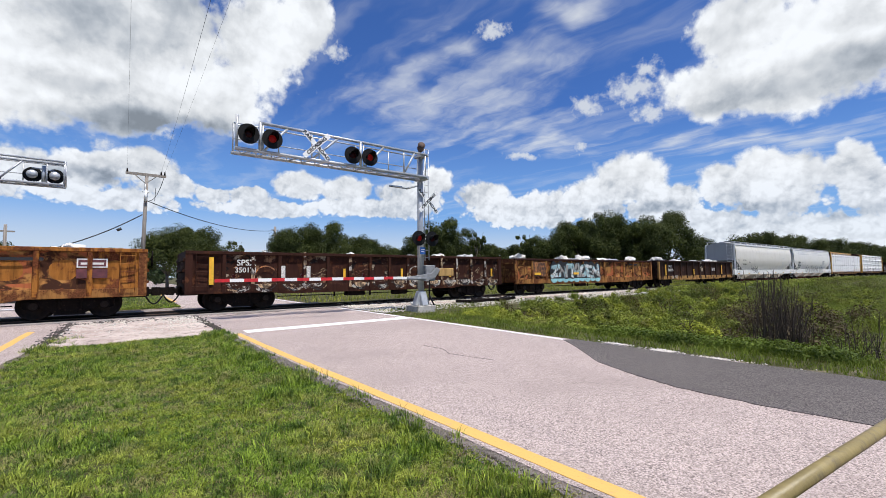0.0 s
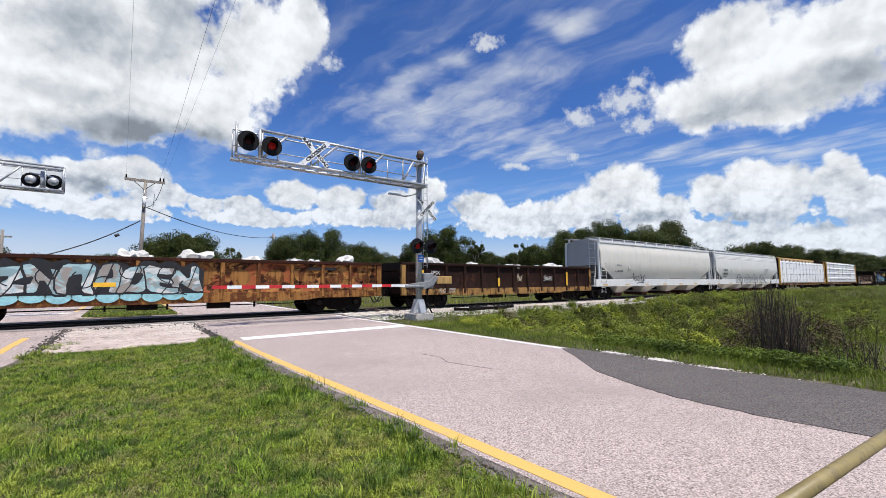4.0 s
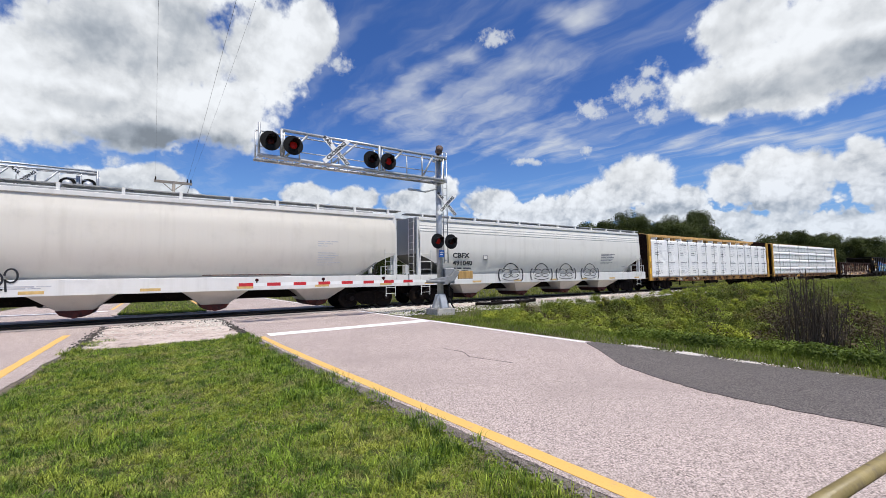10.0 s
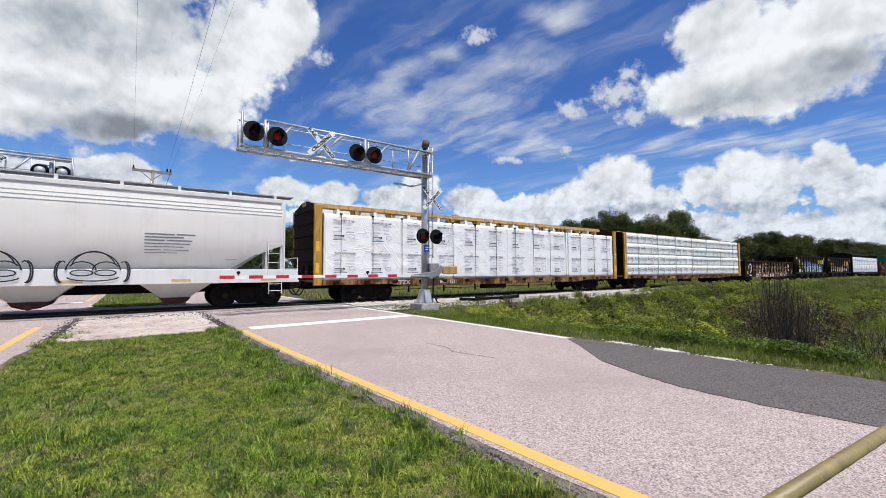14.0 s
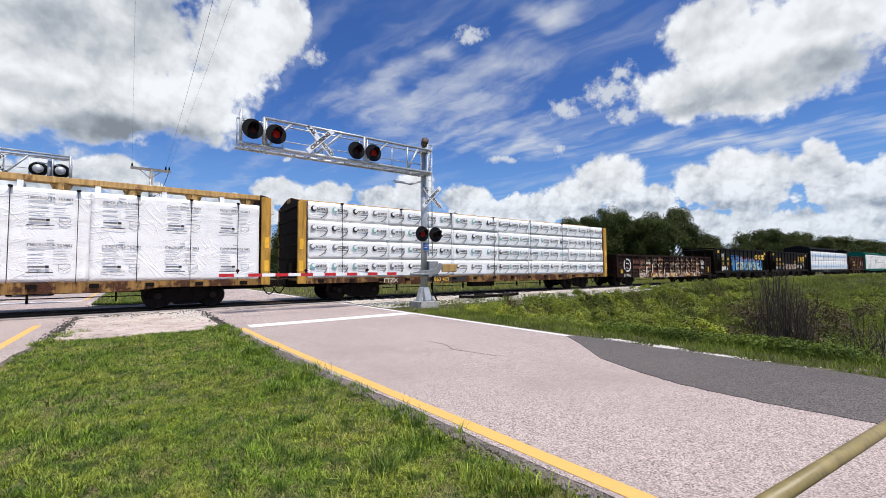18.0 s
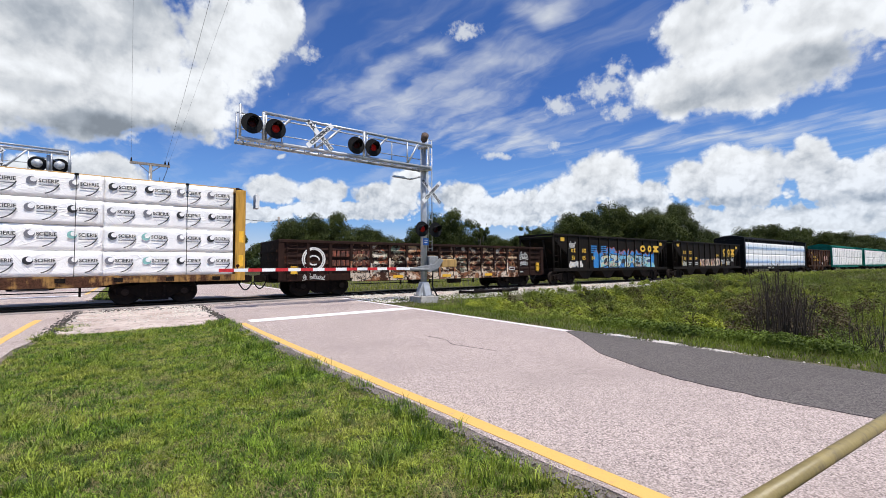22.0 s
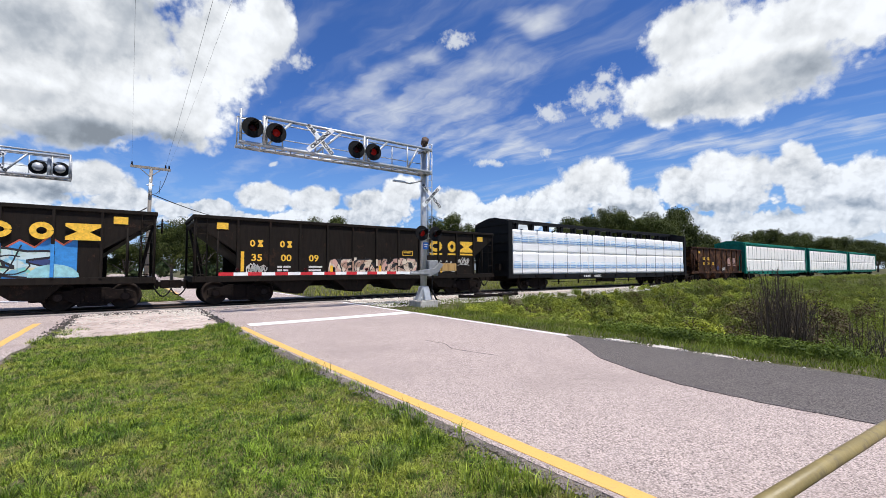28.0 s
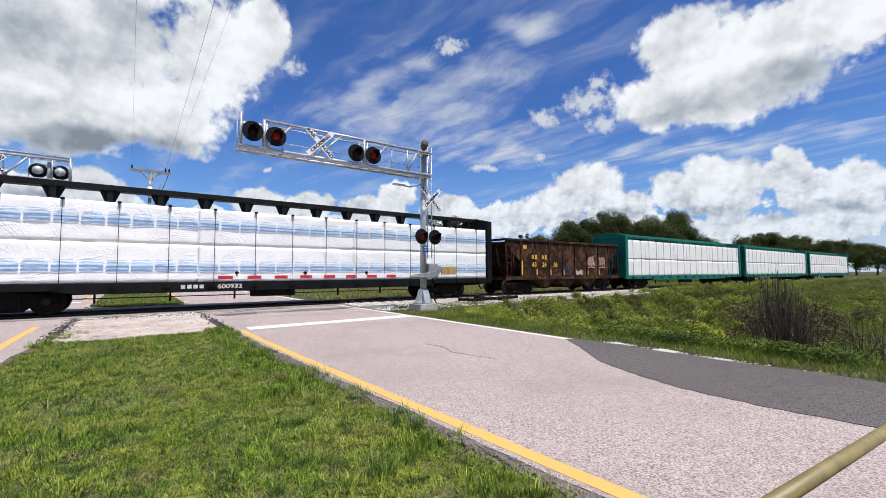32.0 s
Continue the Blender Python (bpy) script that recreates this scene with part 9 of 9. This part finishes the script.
def plant(src, az, dist, top, width=None, turn=0.0):
    """Stand a tree in a direction, so high that its top reaches the given slope."""
    h = top * dist + 1.4
    s = h / 9.0
    w = s if width is None else 0.45 * width / 5.4 + 0.5 * s
    m = pose(dist * math.cos(radians(az)), dist * math.sin(radians(az)), 0.0, 0, 0, turn)
    ob = src if src.name not in PLACED else copy_thing(src, m)
    if src.name not in PLACED:
        PLACED[src.name] = 1
        ob.matrix_basis = m
    ob.scale = (w, w, s)
    return ob


for i, (az, dist, top, w) in enumerate(((86.3, 72, 0.105, 4.4), (83.6, 74, 0.112, 4.6), (90.5, 76, 0.062, 4.0), (73.0, 76, 0.118, 4.6), (69.3, 78, 0.126, 5.0), (65.4, 76, 0.100, 4.2), (63.0, 84, 0.092, 3.6),
                                        (56.5, 92, 0.108, 4.2), (53.0, 92, 0.134, 4.6), (50.0, 96, 0.09, 4.2), (46.8, 98, 0.078, 3.6), (44.0, 96, 0.072, 4.0), (40.6, 90, 0.088, 4.0), (37.8, 84, 0.118, 4.4),
                                        (35.0, 82, 0.130, 4.6), (32.2, 80, 0.142, 4.6), (29.4, 80, 0.126, 4.4), (27.4, 80, 0.112, 3.8), (25.3, 82, 0.138, 3.6), (22.0, 110, 0.075, 4.0), (42.5, 120, 0.07, 6.0),
                                        (97.0, 80, 0.055, 5.0), (101.0, 84, 0.07, 6.0), (106.0, 70, 0.09, 6.0), (60.0, 110, 0.068, 5.0), (79.5, 110, 0.05, 4.6), (77.0, 112, 0.055, 5.0))):
    plant(oaks[i % 4], az, dist, top, w, i * 77)
for az, dist, top, w in ((79.3, 88, 0.088, 2.8), (48.6, 90, 0.115, 2.6), (42.3, 92, 0.105, 2.2)):
    plant(thin_tree, az, dist, top, w, az * 3)
for i, (az, dist, top, w) in enumerate(((17.6, 150, 0.074, 6.5), (15.8, 155, 0.080, 6.0), (14.0, 165, 0.070, 6.5), (12.4, 180, 0.064, 7), (10.8, 195, 0.058, 7), (9.4, 215, 0.052, 8), (8.0, 235, 0.047, 8), (6.6, 260, 0.043, 9), (5.4, 280, 0.04, 9), (4.2, 300, 0.037, 9), (3.0, 310, 0.037, 9), (1.6, 310, 0.037, 9))):
    plant(oaks[(i + 1) % 4], az, dist, top, w, i * 50)


def far_wood(name, rows, label, rand):
    g = random.Random(rand)
    cs, rs = [], []
    for az0, az1, dist, top, n in rows:
        for _ in range(n):
            a, d = radians(g.uniform(az0, az1)), dist * g.uniform(0.92, 1.1)
            h = (top * dist + 1.4) * g.uniform(0.35, 1.0)
            cs.append((d * math.cos(a), d * math.sin(a), h * 0.62))
            rs.append(max(1.6, h * 0.42))
    tagged(new(name, leaf_cloud(name, cs, rs, 110, 0.45, "leaf_far", rand, 0.9)), label, "woods", kind="stuff")


far_wood("far_woods", [(20, 106, 150, 0.035, 150), (5, 24, 330, 0.03, 60), (-14, 6, 360, 0.032, 50), (23.5, 42, 95, 0.05, 40), (62, 90, 100, 0.03, 40)], "distant dark green woods along the horizon", 71)

# ---- waiting traffic and small things beyond the track ----


def pickup(label, x, y, paint, seed=0):
    """A pickup that waits beyond the crossing, facing the railway."""
    car = thing("pickup_truck", label, "truck", pose(x, y, 0.0))
    bm = bmesh.new()
    prism(bm, [(-2.6, 0.45), (2.7, 0.45), (2.75, 0.95), (0.85, 1.05), (0.6, 1.08), (-2.55, 1.05), (-2.65, 0.8)], -0.92, 0.92, "x")
    bm.transform(Matrix.Rotation(0, 4, "Z"))
    part("body", bm, paint, car, "", 0.04)
    bm = bmesh.new()
    prism(bm, [(-1.25, 1.05), (0.9, 1.05), (0.35, 1.75), (-0.85, 1.78)], -0.8, 0.8, "x")
    part("cab", bm, paint, car, "", 0.05)
    boxpart("windscreen", car, "glass", -0.7, 0.7, -1.14, -1.02, 1.15, 1.62)
    boxpart("grille", car, "black", -0.6, 0.6, -2.72, -2.64, 0.62, 0.9)
    boxpart("bumper", car, "steel", -0.9, 0.9, -2.8, -2.66, 0.4, 0.58, "", 0.02)
    for sx in (-1, 1):
        boxpart("headlight", car, "signwhite", sx * 0.72 - 0.14, sx * 0.72 + 0.14, -2.72, -2.65, 0.72, 0.9, "", 0.02)
        for wy in (-1.7, 1.7):
            bm = bmesh.new()
            rod(bm, (sx * 0.95 - 0.12, wy, 0.37), (sx * 0.95 + 0.12, wy, 0.37), 0.37, 22)
            w = part("wheel", bm, "black", car)
            bm = bmesh.new()
            rod(bm, (sx * 0.95 - 0.13, wy, 0.37), (sx * 0.95 + 0.13, wy, 0.37), 0.22, 16)
            part("rim", bm, "steel", w)
    return car


pickup("black pickup truck waiting beyond the crossing", -5.0, 37.8, "black")
pickup("white pickup truck waiting in line", -5.3, 46.5, "hopper_white")
for x, y, h, w, mt in ((26.0, 44.0, 0.9, 0.5, "hopper_roof"), (21.5, 40.0, 0.7, 0.35, "white")):
    cab = thing("equipment_cabinet", "small pale trackside equipment cabinet", "cabinet", pose(x, y, 0))
    boxpart("cabinet_body", cab, mt, -w, w, -0.3, 0.3, -0.1, h, "", 0.02)
    boxpart("cabinet_roof", cab, mt, -w - 0.05, w + 0.05, -0.35, 0.35, h, h + 0.05)
sign = thing("green_sign", "small green road sign on a post", "sign", pose(10.9, 36.0, 0))
boxpart("sign_board", sign, "green_sign", -0.45, 0.45, -0.02, 0.0, 1.2, 2.0)
bm = bmesh.new()
rod(bm, (0, 0.03, -0.1), (0, 0.03, 2.0), 0.03, 8)
part("post", bm, "steel", sign)

# ---- movement ----


def travelled(t):
    """Metres that the train has gone, counted from the ninth second; it slows a little."""
    k = t - 16.0
    return 44.3205 + 6.2932 * k - 0.00622 * k * k - 0.00006 * k * k * k


def motions():
    """The train rolls to the left on its straight track, its wheels turning; the clouds drift."""
    for car, u in CARS:
        walk(car, [(t, pose(u - travelled(t), TRACK_Y, RAIL_Z)) for t in range(0, 33, 4)])
    steps = [32.0 * k / 340 for k in range(341)]
    for w, x in WHEELS:
        walk(w, [(t, pose(x, 0, WHEEL_R) @ Matrix.Rotation(-travelled(t) / WHEEL_R, 4, "Y")) for t in steps])
    drift = Vector((-3.4 * math.cos(radians(20)), -3.4 * math.sin(radians(20)), 4.8))
    walk(clouds, [(t, Matrix.Rotation(radians(drift.length) * (t / 32.0 - 0.5), 4, drift.normalized())) for t in (0, 8, 16, 24, 32)])


motions()
